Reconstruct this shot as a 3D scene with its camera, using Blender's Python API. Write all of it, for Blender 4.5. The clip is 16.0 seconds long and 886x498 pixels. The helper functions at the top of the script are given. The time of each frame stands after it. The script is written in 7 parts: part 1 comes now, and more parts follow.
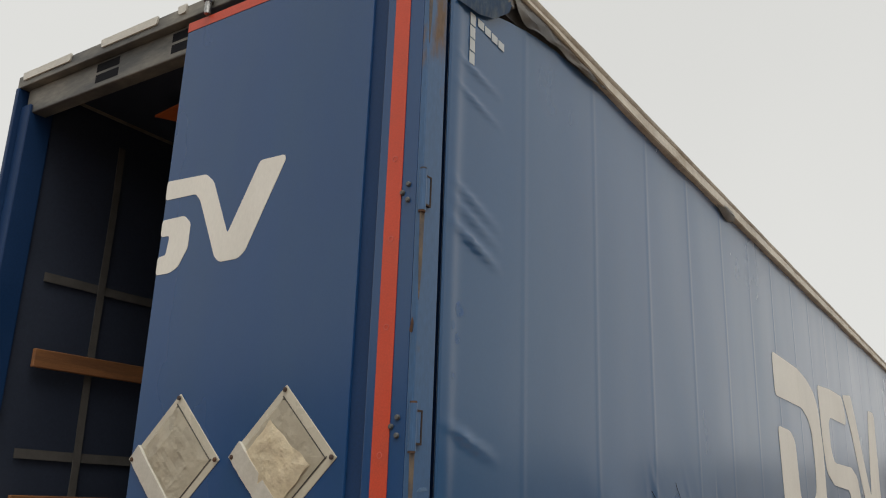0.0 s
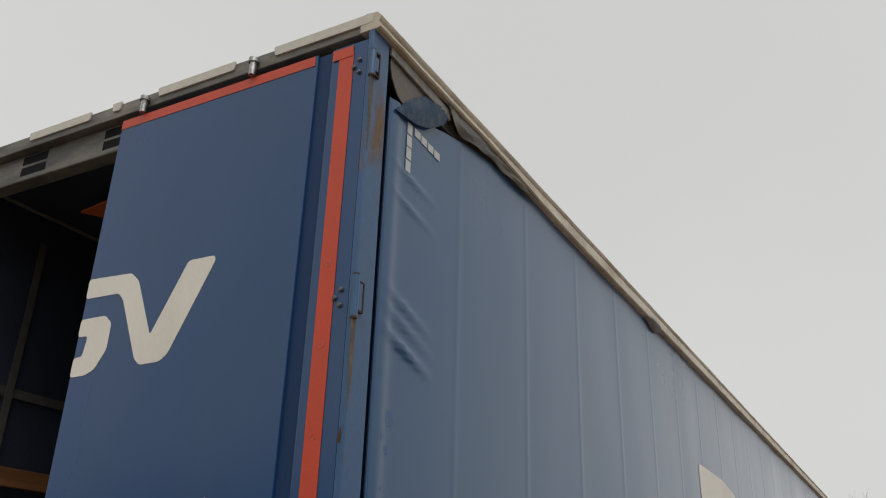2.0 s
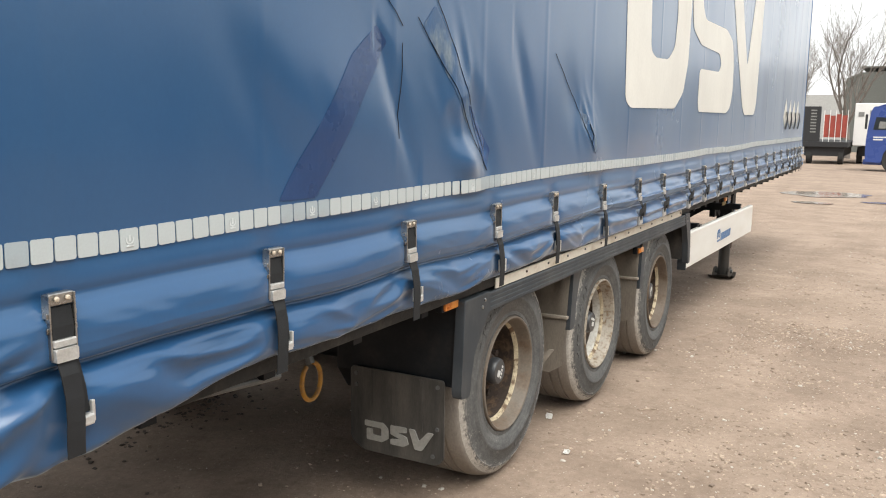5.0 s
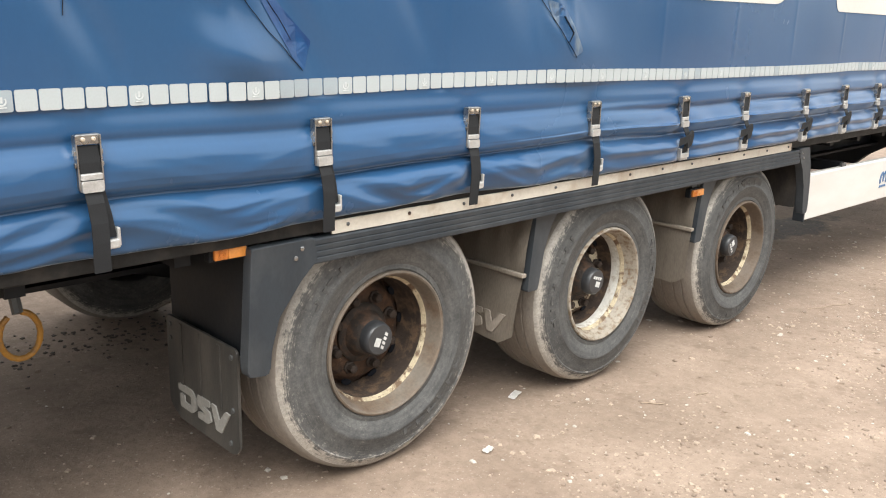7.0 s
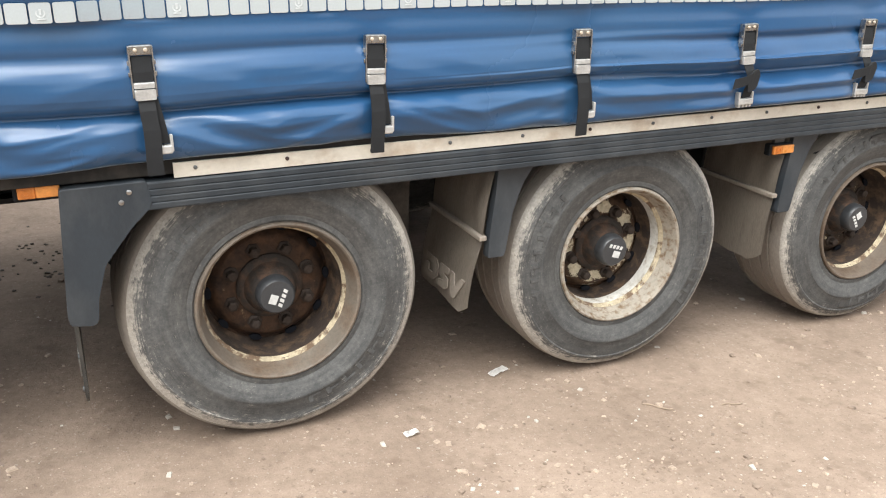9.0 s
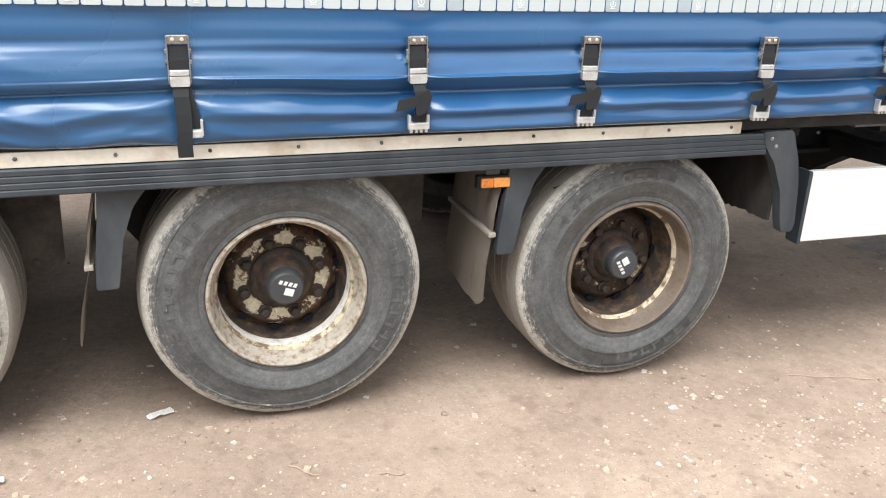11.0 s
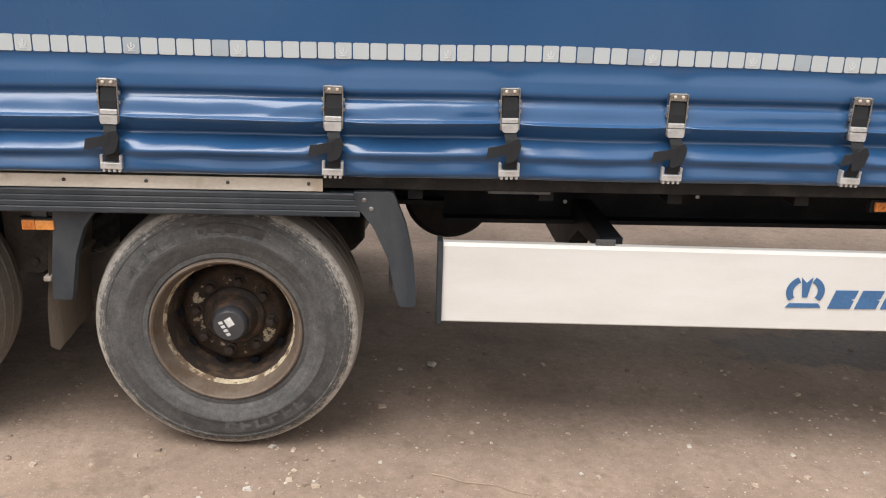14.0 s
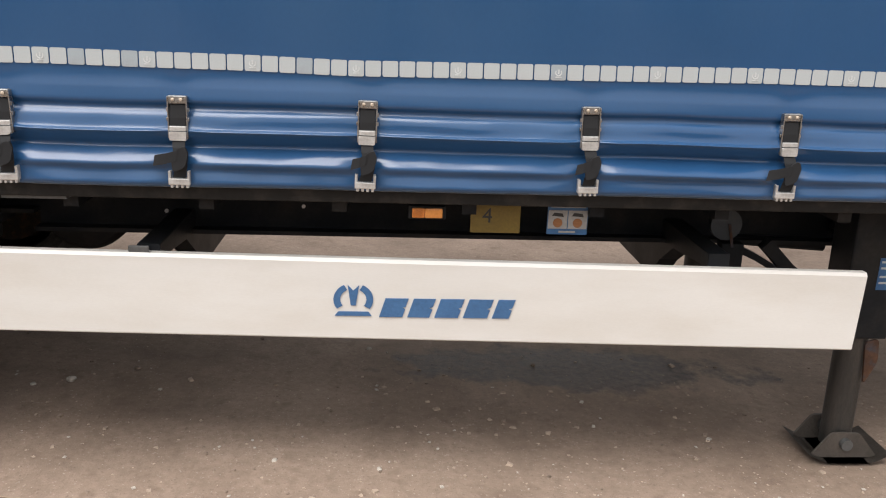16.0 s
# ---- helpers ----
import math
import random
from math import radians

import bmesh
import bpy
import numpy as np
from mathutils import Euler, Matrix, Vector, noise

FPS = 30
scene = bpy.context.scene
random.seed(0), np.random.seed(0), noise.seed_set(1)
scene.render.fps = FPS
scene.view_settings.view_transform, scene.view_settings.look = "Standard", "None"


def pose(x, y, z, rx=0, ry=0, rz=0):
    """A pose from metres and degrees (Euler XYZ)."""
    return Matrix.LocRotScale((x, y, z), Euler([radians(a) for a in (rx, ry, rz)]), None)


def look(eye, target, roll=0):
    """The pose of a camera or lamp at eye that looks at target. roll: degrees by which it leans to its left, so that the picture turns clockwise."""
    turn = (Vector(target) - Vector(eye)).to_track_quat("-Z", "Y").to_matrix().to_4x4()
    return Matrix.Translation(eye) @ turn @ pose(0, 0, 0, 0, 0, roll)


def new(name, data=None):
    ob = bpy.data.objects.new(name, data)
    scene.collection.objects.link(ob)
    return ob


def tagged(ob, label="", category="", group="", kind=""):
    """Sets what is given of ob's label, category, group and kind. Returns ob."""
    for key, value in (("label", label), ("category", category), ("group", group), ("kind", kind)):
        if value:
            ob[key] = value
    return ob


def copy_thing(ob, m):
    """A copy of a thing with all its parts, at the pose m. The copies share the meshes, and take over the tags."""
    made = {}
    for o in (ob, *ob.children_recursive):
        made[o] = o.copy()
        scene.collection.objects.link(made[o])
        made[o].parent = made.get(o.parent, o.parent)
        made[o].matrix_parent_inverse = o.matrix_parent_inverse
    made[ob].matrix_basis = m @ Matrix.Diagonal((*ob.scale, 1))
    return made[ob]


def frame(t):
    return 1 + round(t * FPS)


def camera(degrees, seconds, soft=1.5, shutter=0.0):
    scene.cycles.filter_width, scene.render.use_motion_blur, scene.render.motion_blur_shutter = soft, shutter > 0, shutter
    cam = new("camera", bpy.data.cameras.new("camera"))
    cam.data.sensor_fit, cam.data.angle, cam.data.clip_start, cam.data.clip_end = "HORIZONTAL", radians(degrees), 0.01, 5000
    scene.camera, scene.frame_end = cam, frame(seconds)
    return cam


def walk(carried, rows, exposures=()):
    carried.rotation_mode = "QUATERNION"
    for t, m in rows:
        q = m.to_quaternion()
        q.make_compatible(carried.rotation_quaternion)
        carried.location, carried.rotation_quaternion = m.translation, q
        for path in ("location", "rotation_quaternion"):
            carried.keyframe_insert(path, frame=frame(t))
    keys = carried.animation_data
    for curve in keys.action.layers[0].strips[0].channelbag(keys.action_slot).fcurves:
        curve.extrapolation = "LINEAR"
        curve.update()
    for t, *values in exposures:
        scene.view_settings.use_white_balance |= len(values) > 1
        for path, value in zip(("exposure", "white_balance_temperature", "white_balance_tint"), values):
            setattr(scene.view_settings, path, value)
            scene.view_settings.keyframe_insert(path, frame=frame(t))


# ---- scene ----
cam = camera(54.9, 16.0, 1.1)
PATH = [
    (0, (-2.016, -1.473, 1.993), (-0.433, -0.393, 2.564), 2.0),
    (0.5, (-2.013, -1.465, 2.015), (-0.434, -0.417, 2.654), 1.8),
    (1, (-2.009, -1.454, 2.024), (-0.401, -0.482, 2.71), 1.4),
    (1.5, (-2.021, -1.457, 2.026), (-0.435, -0.522, 2.807), 1.8),
    (2, (-2.005, -1.456, 2.011), (-0.412, -0.552, 2.815), 1.8),
    (2.5, (-1.954, -1.461, 1.996), (-0.339, -0.569, 2.766), 1.4),
    (3, (-1.834, -1.463, 1.948), (-0.131, -0.544, 2.451), 1.2),
    (3.5, (-1.614, -1.407, 1.876), (0.137, -0.489, 2.177), 0.7),
    (4, (-1.318, -1.355, 1.826), (0.46, -0.44, 1.831), 0.8),
    (4.5, (-0.872, -1.421, 1.739), (0.901, -0.517, 1.54), 0.5),
    (4.7, (-0.698, -1.457, 1.716), (1.069, -0.557, 1.452), 0.7),
    (6.8, (1.091, -2.063, 1.633), (2.453, -0.679, 1.153), 1.5),
    (7, (1.222, -2.11, 1.63), (2.575, -0.732, 1.113), 1.8),
    (7.5, (1.557, -2.247, 1.687), (2.856, -0.881, 1.018), 2.2),
    (8, (1.898, -2.319, 1.672), (3.013, -0.806, 0.988), 1.9),
    (8.2, (2.02, -2.337, 1.657), (3.043, -0.759, 0.978), 1.4),
    (10.3, (3.495, -2.516, 1.641), (4.151, -0.773, 0.91), 1.9),
    (10.5, (3.657, -2.53, 1.644), (4.307, -0.785, 0.914), 2.2),
    (11, (4.019, -2.563, 1.658), (4.642, -0.804, 0.94), 2.3),
    (11.5, (4.387, -2.472, 1.64), (4.992, -0.704, 0.927), 2.6),
    (12, (4.824, -2.503, 1.636), (5.387, -0.714, 0.942), 2.5),
    (12.5, (5.24, -2.523, 1.644), (5.614, -0.682, 0.955), 1.5),
    (13, (5.635, -2.588, 1.62), (5.795, -0.714, 0.941), 1.4),
    (13.5, (5.997, -2.702, 1.652), (6.114, -0.822, 0.981), 1.1),
    (14, (6.325, -2.76, 1.664), (6.426, -0.859, 1.051), 1.8),
    (14.5, (6.71, -2.735, 1.673), (6.815, -0.823, 1.095), 2.1),
    (15, (7.125, -2.791, 1.644), (7.226, -0.875, 1.079), 2.1),
    (15.5, (7.488, -2.847, 1.66), (7.608, -0.929, 1.105), 2.2),
    (16, (7.892, -2.809, 1.622), (8.023, -0.889, 1.076), 2.1),
]
walk(cam, [(t, look(eye, target, roll)) for t, eye, target, roll in PATH],
     exposures=[(0, 0.72, 6650, 8), (1.0, 0.79, 6650, 8), (2.2, 0.52, 6600, 8), (3.0, 0.82, 6650, 8), (3.5, 1.00, 6620, 8), (4.0, 1.18, 6650, 8), (4.7, 1.55, 6500, 7.5),
                (6.8, 2.05, 6400, 8), (8.2, 2.01, 6380, 8), (10.3, 2.22, 6150, 8), (11.5, 2.26, 6150, 8), (12.5, 2.02, 6330, 10), (13.5, 1.92, 6420, 12), (14.5, 1.50, 6520, 13), (16, 1.54, 6520, 13)])

# ---------------------------------------------------------------- light
world = bpy.data.worlds.new("overcast")
scene.world = world
world.use_nodes = True
wn = world.node_tree
wn.nodes.clear()
sky = wn.nodes.new("ShaderNodeTexSky")
sky.sky_type = "NISHITA"
sky.sun_disc = False
sky.sun_elevation = radians(63.4)
sky.sun_rotation = radians(228)
sky.air_density, sky.dust_density, sky.ozone_density = 1.0, 6.0, 1.0
soft_sky = wn.nodes.new("ShaderNodeHueSaturation")
soft_sky.inputs["Saturation"].default_value = 0.05
cloud = wn.nodes.new("ShaderNodeMix")
cloud.data_type = "RGBA"
cloud.inputs["Factor"].default_value = 0.85
cloud.inputs["B"].default_value = (8.4, 8.42, 8.4, 1)
back = wn.nodes.new("ShaderNodeBackground")
back.inputs["Strength"].default_value = 0.0584
wout = wn.nodes.new("ShaderNodeOutputWorld")
wn.links.new(sky.outputs["Color"], soft_sky.inputs["Color"])
wn.links.new(soft_sky.outputs["Color"], cloud.inputs["A"])
veil = wn.nodes.new("ShaderNodeTexNoise")
veil.inputs["Scale"].default_value, veil.inputs["Detail"].default_value = 1.6, 3.0
veil_map = wn.nodes.new("ShaderNodeMapRange")
for key, value in (("From Min", 0.3), ("From Max", 0.7), ("To Min", 0.96), ("To Max", 1.03)):
    veil_map.inputs[key].default_value = value
veiled = wn.nodes.new("ShaderNodeVectorMath")
veiled.operation = "SCALE"
sky_place = wn.nodes.new("ShaderNodeTexCoord")
wn.links.new(sky_place.outputs["Generated"], veil.inputs["Vector"])
wn.links.new(veil.outputs["Fac"], veil_map.inputs["Value"])
wn.links.new(cloud.outputs["Result"], veiled.inputs[0])
wn.links.new(veil_map.outputs["Result"], veiled.inputs["Scale"])
wn.links.new(veiled.outputs["Vector"], back.inputs["Color"])
wn.links.new(back.outputs["Background"], wout.inputs["Surface"])

sun_data = bpy.data.lights.new("sun", "SUN")
sun_data.energy, sun_data.angle, sun_data.color = 1.5, radians(50), (1.0, 0.97, 0.92)
sun = new("sun", sun_data)
sun.matrix_world = look((-4.5, -4.0, 12), (0, 0, 0))


# ---------------------------------------------------------------- materials
def material(name, color, rough=0.5, metal=0.0, dark=0.75, scale=6.0, fine=60.0, bump=0.15, stain=None, stain_amount=0.45,
             stain_scale=3.0, stretch=(1, 1, 1), spec=0.5, depth=0.01, stain_sharp=0.08, stain_rough=None, coat=0.0, grit=1.0):
    """A surface with broad and fine variation, an optional second colour in patches, and fine relief."""
    m = bpy.data.materials.new(name)
    m.use_nodes = True
    nt = m.node_tree
    p = nt.nodes["Principled BSDF"]
    p.inputs["Metallic"].default_value = metal
    p.inputs["Specular IOR Level"].default_value = spec
    p.inputs["Coat Weight"].default_value = coat
    p.inputs["Coat Roughness"].default_value = 0.12
    tc = nt.nodes.new("ShaderNodeTexCoord")
    mp = nt.nodes.new("ShaderNodeMapping")
    mp.inputs["Scale"].default_value = stretch
    nt.links.new(tc.outputs["Object"], mp.inputs["Vector"])

    def noise_tex(sc, detail=4.0):
        n = nt.nodes.new("ShaderNodeTexNoise")
        n.inputs["Scale"].default_value = sc
        n.inputs["Detail"].default_value = detail
        n.inputs["Roughness"].default_value = 0.6
        nt.links.new(mp.outputs["Vector"], n.inputs["Vector"])
        return n

    def spread(src, lo, hi, a, b):
        r = nt.nodes.new("ShaderNodeMapRange")
        for key, value in (("From Min", lo), ("From Max", hi), ("To Min", a), ("To Max", b)):
            r.inputs[key].default_value = value
        nt.links.new(src, r.inputs["Value"])
        return r.outputs["Result"]

    def mix(kind, fac, a, b):
        x = nt.nodes.new("ShaderNodeMix")
        x.data_type, x.blend_type = "RGBA", kind
        for key, value in (("Factor", fac), ("A", a), ("B", b)):
            if isinstance(value, (int, float)):
                x.inputs[key].default_value = value
            elif isinstance(value, tuple):
                x.inputs[key].default_value = (*value, 1)
            else:
                nt.links.new(value, x.inputs[key])
        return x.outputs["Result"]

    broad, grain = noise_tex(scale), noise_tex(fine, 3.0)
    shade = mix("MIX", spread(broad.outputs["Fac"], 0.35, 0.68, 0, 1), tuple(c * dark for c in color), color)
    shade = mix("MULTIPLY", 1.0, shade, mix("MIX", spread(grain.outputs["Fac"], 0.3, 0.7, 0, 1), (1 - 0.14 * grit,) * 3, (1 + 0.08 * grit,) * 3))
    rough_out = spread(broad.outputs["Fac"], 0.3, 0.7, max(rough - 0.07, 0.02), min(rough + 0.09, 1))
    if stain:
        st = noise_tex(stain_scale, 7.0)
        edge = 0.66 - 0.32 * stain_amount
        fac = spread(st.outputs["Fac"], edge - stain_sharp, edge + stain_sharp, 0, 1)
        shade = mix("MIX", fac, shade, mix("MULTIPLY", 1.0, stain, mix("MIX", grain.outputs["Fac"], (1 - 0.4 * grit,) * 3, (1 + 0.35 * grit,) * 3)))
        if stain_rough is not None:
            mr = nt.nodes.new("ShaderNodeMix")
            mr.inputs["B"].default_value = stain_rough
            nt.links.new(fac, mr.inputs["Factor"])
            nt.links.new(rough_out, mr.inputs["A"])
            rough_out = mr.outputs["Result"]
    nt.links.new(shade, p.inputs["Base Color"])
    nt.links.new(rough_out, p.inputs["Roughness"])
    if bump:
        b = nt.nodes.new("ShaderNodeBump")
        b.inputs["Strength"].default_value = bump
        b.inputs["Distance"].default_value = depth
        nt.links.new(grain.outputs["Fac"], b.inputs["Height"])
        nt.links.new(b.outputs["Normal"], p.inputs["Normal"])
    return m


M = {}
M["curtain"] = material("curtain_pvc", (0.0150, 0.067, 0.172), 0.18, 0, 0.88, 1.2, 90, 0.006, (0.026, 0.079, 0.168), 0.42, 0.8, (1, 1, 0.6), 0.56, 0.004, 0.25, 0.30, 0.0, grit=0.15)
for key, value in (("Sheen Weight", 0.36), ("Sheen Roughness", 0.30)):
    M["curtain"].node_tree.nodes["Principled BSDF"].inputs[key].default_value = value
# interior shade, lifted a little for haze, is put into this navy
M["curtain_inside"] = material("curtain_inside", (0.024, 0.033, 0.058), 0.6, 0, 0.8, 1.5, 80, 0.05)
M["patch"] = material("patch_pvc", (0.008, 0.046, 0.155), 0.24, 0, 0.85, 5, 90, 0.08, (0.013, 0.062, 0.175), 0.45, 9, grit=0.3)
M["patch_dull"] = material("patch_dull_pvc", (0.011, 0.042, 0.130), 0.28, 0, 0.85, 6, 90, 0.05, (0.012, 0.043, 0.13), 0.3, 8, grit=0.3)
M["worn_pvc"] = material("worn_pvc", (0.012, 0.064, 0.165), 0.32, 0, 0.8, 6, 90, 0.1, (0.13, 0.17, 0.21), 0.36, 16, (1, 1, 0.5), 0.5, 0.004, 0.08, 0.5)
M["spot_blue"] = material("rubbed_blue", (0.009, 0.066, 0.215), 0.26, 0, 0.85, 12, 90, 0.02, (0.0155, 0.071, 0.174), 0.62, 30, stain_sharp=0.12, grit=0.3)
M["tear"] = material("torn_edge", (0.010, 0.011, 0.015), 0.8, spec=0.12)
M["door"] = material("door_paint", (0.010, 0.052, 0.160), 0.25, 0, 0.88, 1.3, 150, 0.012, (0.014, 0.054, 0.138), 0.22, 3.2, (1, 1, 0.4), 0.6, 0.003, 0.2, grit=0.25)
# groove blue; also paints shade on the far post, cores and tension pole
M["door_dark"] = material("groove_and_shade", (0.007, 0.032, 0.100), 0.5, 0, 0.85, 2, 100, 0.03, spec=0.25)
M["post"] = material("post_paint", (0.036, 0.098, 0.215), 0.35, 0, 0.8, 3, 90, 0.05, (0.13, 0.085, 0.055), 0.12, 7, (1, 1, 0.35), 0.5, 0.004, 0.06, 0.8)
M["rust"] = material("rusty_steel", (0.105, 0.055, 0.034), 0.85, 0.1, 0.5, 14, 90, 0.4, (0.05, 0.05, 0.06), 0.35, 18, (1, 1, 1), 0.3, 0.004)
M["rust_dark"] = material("dark_rust", (0.045, 0.026, 0.018), 0.9, 0, 0.6, 14, 90, 0.3)
M["red"] = material("red_reflective", (0.54, 0.058, 0.022), 0.4, 0, 0.82, 2, 200, 0.05, (0.42, 0.052, 0.022), 0.3, 4)
M["white_film"] = material("white_film", (0.68, 0.66, 0.61), 0.45, 0, 0.92, 1.4, 90, 0.04, (0.55, 0.53, 0.49), 0.2, 2.2, (1, 1, 0.5), 0.4, 0.003, 0.2, grit=0.3)
M["tile"] = material("reflective_film", (0.45, 0.49, 0.50), 0.32, 0, 0.86, 3, 240, 0.02, (0.40, 0.425, 0.43), 0.25, 9, (1, 1, 1), 0.5, 0.002, 0.15, grit=0.3)
M["tile_dull"] = material("worn_reflective_film", (0.34, 0.39, 0.42), 0.4, 0, 0.86, 3, 240, 0.02, (0.30, 0.33, 0.35), 0.35, 9, grit=0.3)
M["tile_mark"] = material("tile_mark", (0.62, 0.65, 0.65), 0.3)
M["roof"] = material("roof_sheet", (0.42, 0.41, 0.38), 0.6, 0, 0.8, 2, 40, 0.1)
M["roof_rail"] = material("roof_rail_cover", (0.52, 0.475, 0.40), 0.5, 0, 0.8, 3, 50, 0.2, (0.30, 0.25, 0.19), 0.28, 5, (0.6, 1, 1), 0.4, 0.008, 0.1)
M["alu_dark"] = material("weathered_aluminium", (0.16, 0.165, 0.165), 0.5, 0.35, 0.7, 5, 60, 0.12, (0.05, 0.05, 0.05), 0.35, 5, (1, 1, 1), 0.5, 0.004, 0.2)
M["header"] = material("header_steel", (0.085, 0.086, 0.085), 0.5, 0.2, 0.7, 4, 60, 0.12, (0.22, 0.205, 0.175), 0.36, 5, (1, 0.4, 1.5), 0.5, 0.004, 0.14)
M["black"] = material("black_steel", (0.013, 0.015, 0.018), 0.5, 0, 0.7, 5, 60, 0.1, (0.028, 0.025, 0.022), 0.15, 5, (1, 1, 1), 0.15, 0.004, 0.15)
M["plastic"] = material("grey_black_plastic", (0.026, 0.033, 0.041), 0.5, 0, 0.75, 4, 120, 0.12, (0.055, 0.060, 0.065), 0.24, 6, (1, 1, 0.5), 0.45, 0.003, 0.15, grit=0.5)
M["rubber_flap"] = material("mud_flap_rubber", (0.030, 0.031, 0.031), 0.4, 0, 0.7, 4, 90, 0.12, (0.10, 0.09, 0.078), 0.35, 4, (2.5, 2.5, 0.5), 0.4, 0.003, 0.2)
M["muddy_flap"] = material("muddy_flap", (0.40, 0.345, 0.285), 0.8, 0, 0.7, 5, 70, 0.25, (0.20, 0.172, 0.145), 0.36, 5, (3, 3, 0.5), 0.3, 0.004, 0.2)
M["rubber_clean"] = material("moulded_rubber", (0.028, 0.029, 0.031), 0.55, 0, 0.7, 12, 120, 0.1, (0.075, 0.072, 0.068), 0.5, 14, (1, 1, 1), 0.35, 0.002, 0.15)
M["hanger"] = material("dusty_hanger_steel", (0.13, 0.108, 0.09), 0.8, 0, 0.6, 7, 70, 0.25, (0.05, 0.042, 0.036), 0.4, 6)
M["tread"] = material("tyre_tread", (0.34, 0.30, 0.255), 0.85, 0, 0.65, 7, 60, 0.3, (0.17, 0.152, 0.135), 0.32, 7, (1, 2.5, 1), 0.25, 0.004, 0.2)
M["inner_flap"] = material("dusty_black_flap", (0.022, 0.021, 0.021), 0.7, 0, 0.7, 5, 60, 0.2, (0.055, 0.046, 0.038), 0.42, 5, (1, 2, 1), 0.3, 0.004, 0.2)
M["rail_cream"] = material("cream_alu", (0.68, 0.63, 0.54), 0.5, 0.1, 0.86, 3, 90, 0.06, (0.34, 0.24, 0.15), 0.16, 5, (0.7, 1, 1), 0.45, 0.002, 0.1, grit=0.5)
M["side_rail"] = material("side_rail_steel", (0.020, 0.019, 0.018), 0.6, 0.1, 0.7, 6, 60, 0.15, (0.04, 0.035, 0.03), 0.3, 7, (1, 1, 1), 0.2)
M["skirt"] = material("white_skirt", (0.69, 0.68, 0.65), 0.35, 0, 0.93, 1.6, 120, 0.03, (0.58, 0.55, 0.50), 0.2, 2.5, (0.5, 1, 2), 0.5, 0.002, 0.2, grit=0.15)
M["steel"] = material("bright_steel", (0.46, 0.46, 0.455), 0.28, 0.95, 0.7, 30, 160, 0.1, (0.16, 0.145, 0.13), 0.16, 40, (1, 1, 1), 0.5, 0.002, 0.1)
M["zinc"] = material("hook_zinc", (0.56, 0.555, 0.54), 0.38, 0.5, 0.8, 30, 160, 0.1)
M["webbing"] = material("black_webbing", (0.018, 0.019, 0.021), 0.75, 0, 0.7, 20, 400, 0.3, None, 0.4, 3, (1, 1, 1), 0.3, 0.002)
M["webbing_grey"] = material("grey_webbing", (0.085, 0.08, 0.075), 0.8, 0, 0.7, 12, 300, 0.2)
M["wood"] = material("orange_wood", (0.28, 0.12, 0.045), 0.6, 0, 0.7, 3, 60, 0.15, (0.16, 0.07, 0.03), 0.3, 4, (0.5, 1, 5))
M["wood_floor"] = material("floor_boards", (0.10, 0.075, 0.05), 0.7, 0, 0.7, 3, 60, 0.15)
M["orange_strap"] = material("orange_strap", (0.45, 0.10, 0.02), 0.7)
M["clod"] = material("dark_clod", (0.085, 0.066, 0.053), 0.95, 0, 0.7, 30, 200, 0.3)
M["rim"] = material("rim_dusty", (0.190, 0.160, 0.130), 0.6, 0.1, 0.75, 7, 90, 0.12, (0.13, 0.088, 0.058), 0.25, 8, (1, 1, 1), 0.35, 0.004, 0.14)
M["rim_white"] = material("rim_white_paint", (0.66, 0.64, 0.59), 0.4, 0, 0.8, 9, 90, 0.1, (0.30, 0.24, 0.17), 0.12, 30, (1, 1, 1), 0.45, 0.004, 0.12, 0.85)
M["rim_brown"] = material("rim_brown_dust", (0.150, 0.115, 0.086), 0.65, 0.1, 0.75, 7, 90, 0.12, (0.10, 0.068, 0.045), 0.3, 9)
M["rim_speckled"] = material("rim_speckled", (0.35, 0.31, 0.255), 0.5, 0, 0.8, 9, 90, 0.12, (0.17, 0.115, 0.07), 0.30, 36, (1, 1, 1), 0.4, 0.004, 0.1, 0.85)
M["hub"] = material("hub_rust", (0.032, 0.024, 0.019), 0.8, 0.1, 0.6, 14, 90, 0.35, (0.080, 0.043, 0.025), 0.3, 18)
M["cap"] = material("hub_cap_plastic", (0.045, 0.047, 0.051), 0.35, 0, 0.8, 14, 90, 0.06)
M["nut"] = material("wheel_nut_rust", (0.045, 0.03, 0.022), 0.8, 0.2, 0.6, 30, 90, 0.3)
M["orange_lens"] = material("orange_lens", (0.78, 0.30, 0.06), 0.3, 0, 0.8, 25, 90, 0.05, None, 0.4, 3, (1, 1, 1), 0.5, 0.002, 0.1, None, 0.5)
M["orange_dark"] = material("orange_reflector", (0.66, 0.22, 0.04), 0.35, 0, 0.8, 40, 120, 0.2)
M["yellow"] = material("yellow_film", (0.72, 0.47, 0.03), 0.4, 0, 0.9, 3, 90, 0.03)
# yellow darkened to stand for the plate's shade under the floor
M["sign_yellow"] = material("sign_yellow_shade", (0.17, 0.112, 0.014), 0.6, 0, 0.75, 6, 90, 0.05)
M["black_print"] = material("black_print", (0.02, 0.02, 0.02), 0.5)
M["white_print"] = material("white_print", (0.72, 0.72, 0.70), 0.45)
M["label_blue"] = material("label_blue", (0.03, 0.12, 0.28), 0.4)
# label white greyed to stand for the same shade
M["label_white"] = material("label_shade_white", (0.34, 0.34, 0.33), 0.6, 0, 0.8, 10, 90, 0.03)
M["logo_blue"] = material("logo_blue", (0.05, 0.14, 0.30), 0.4, 0, 0.85, 8, 90, 0.03)
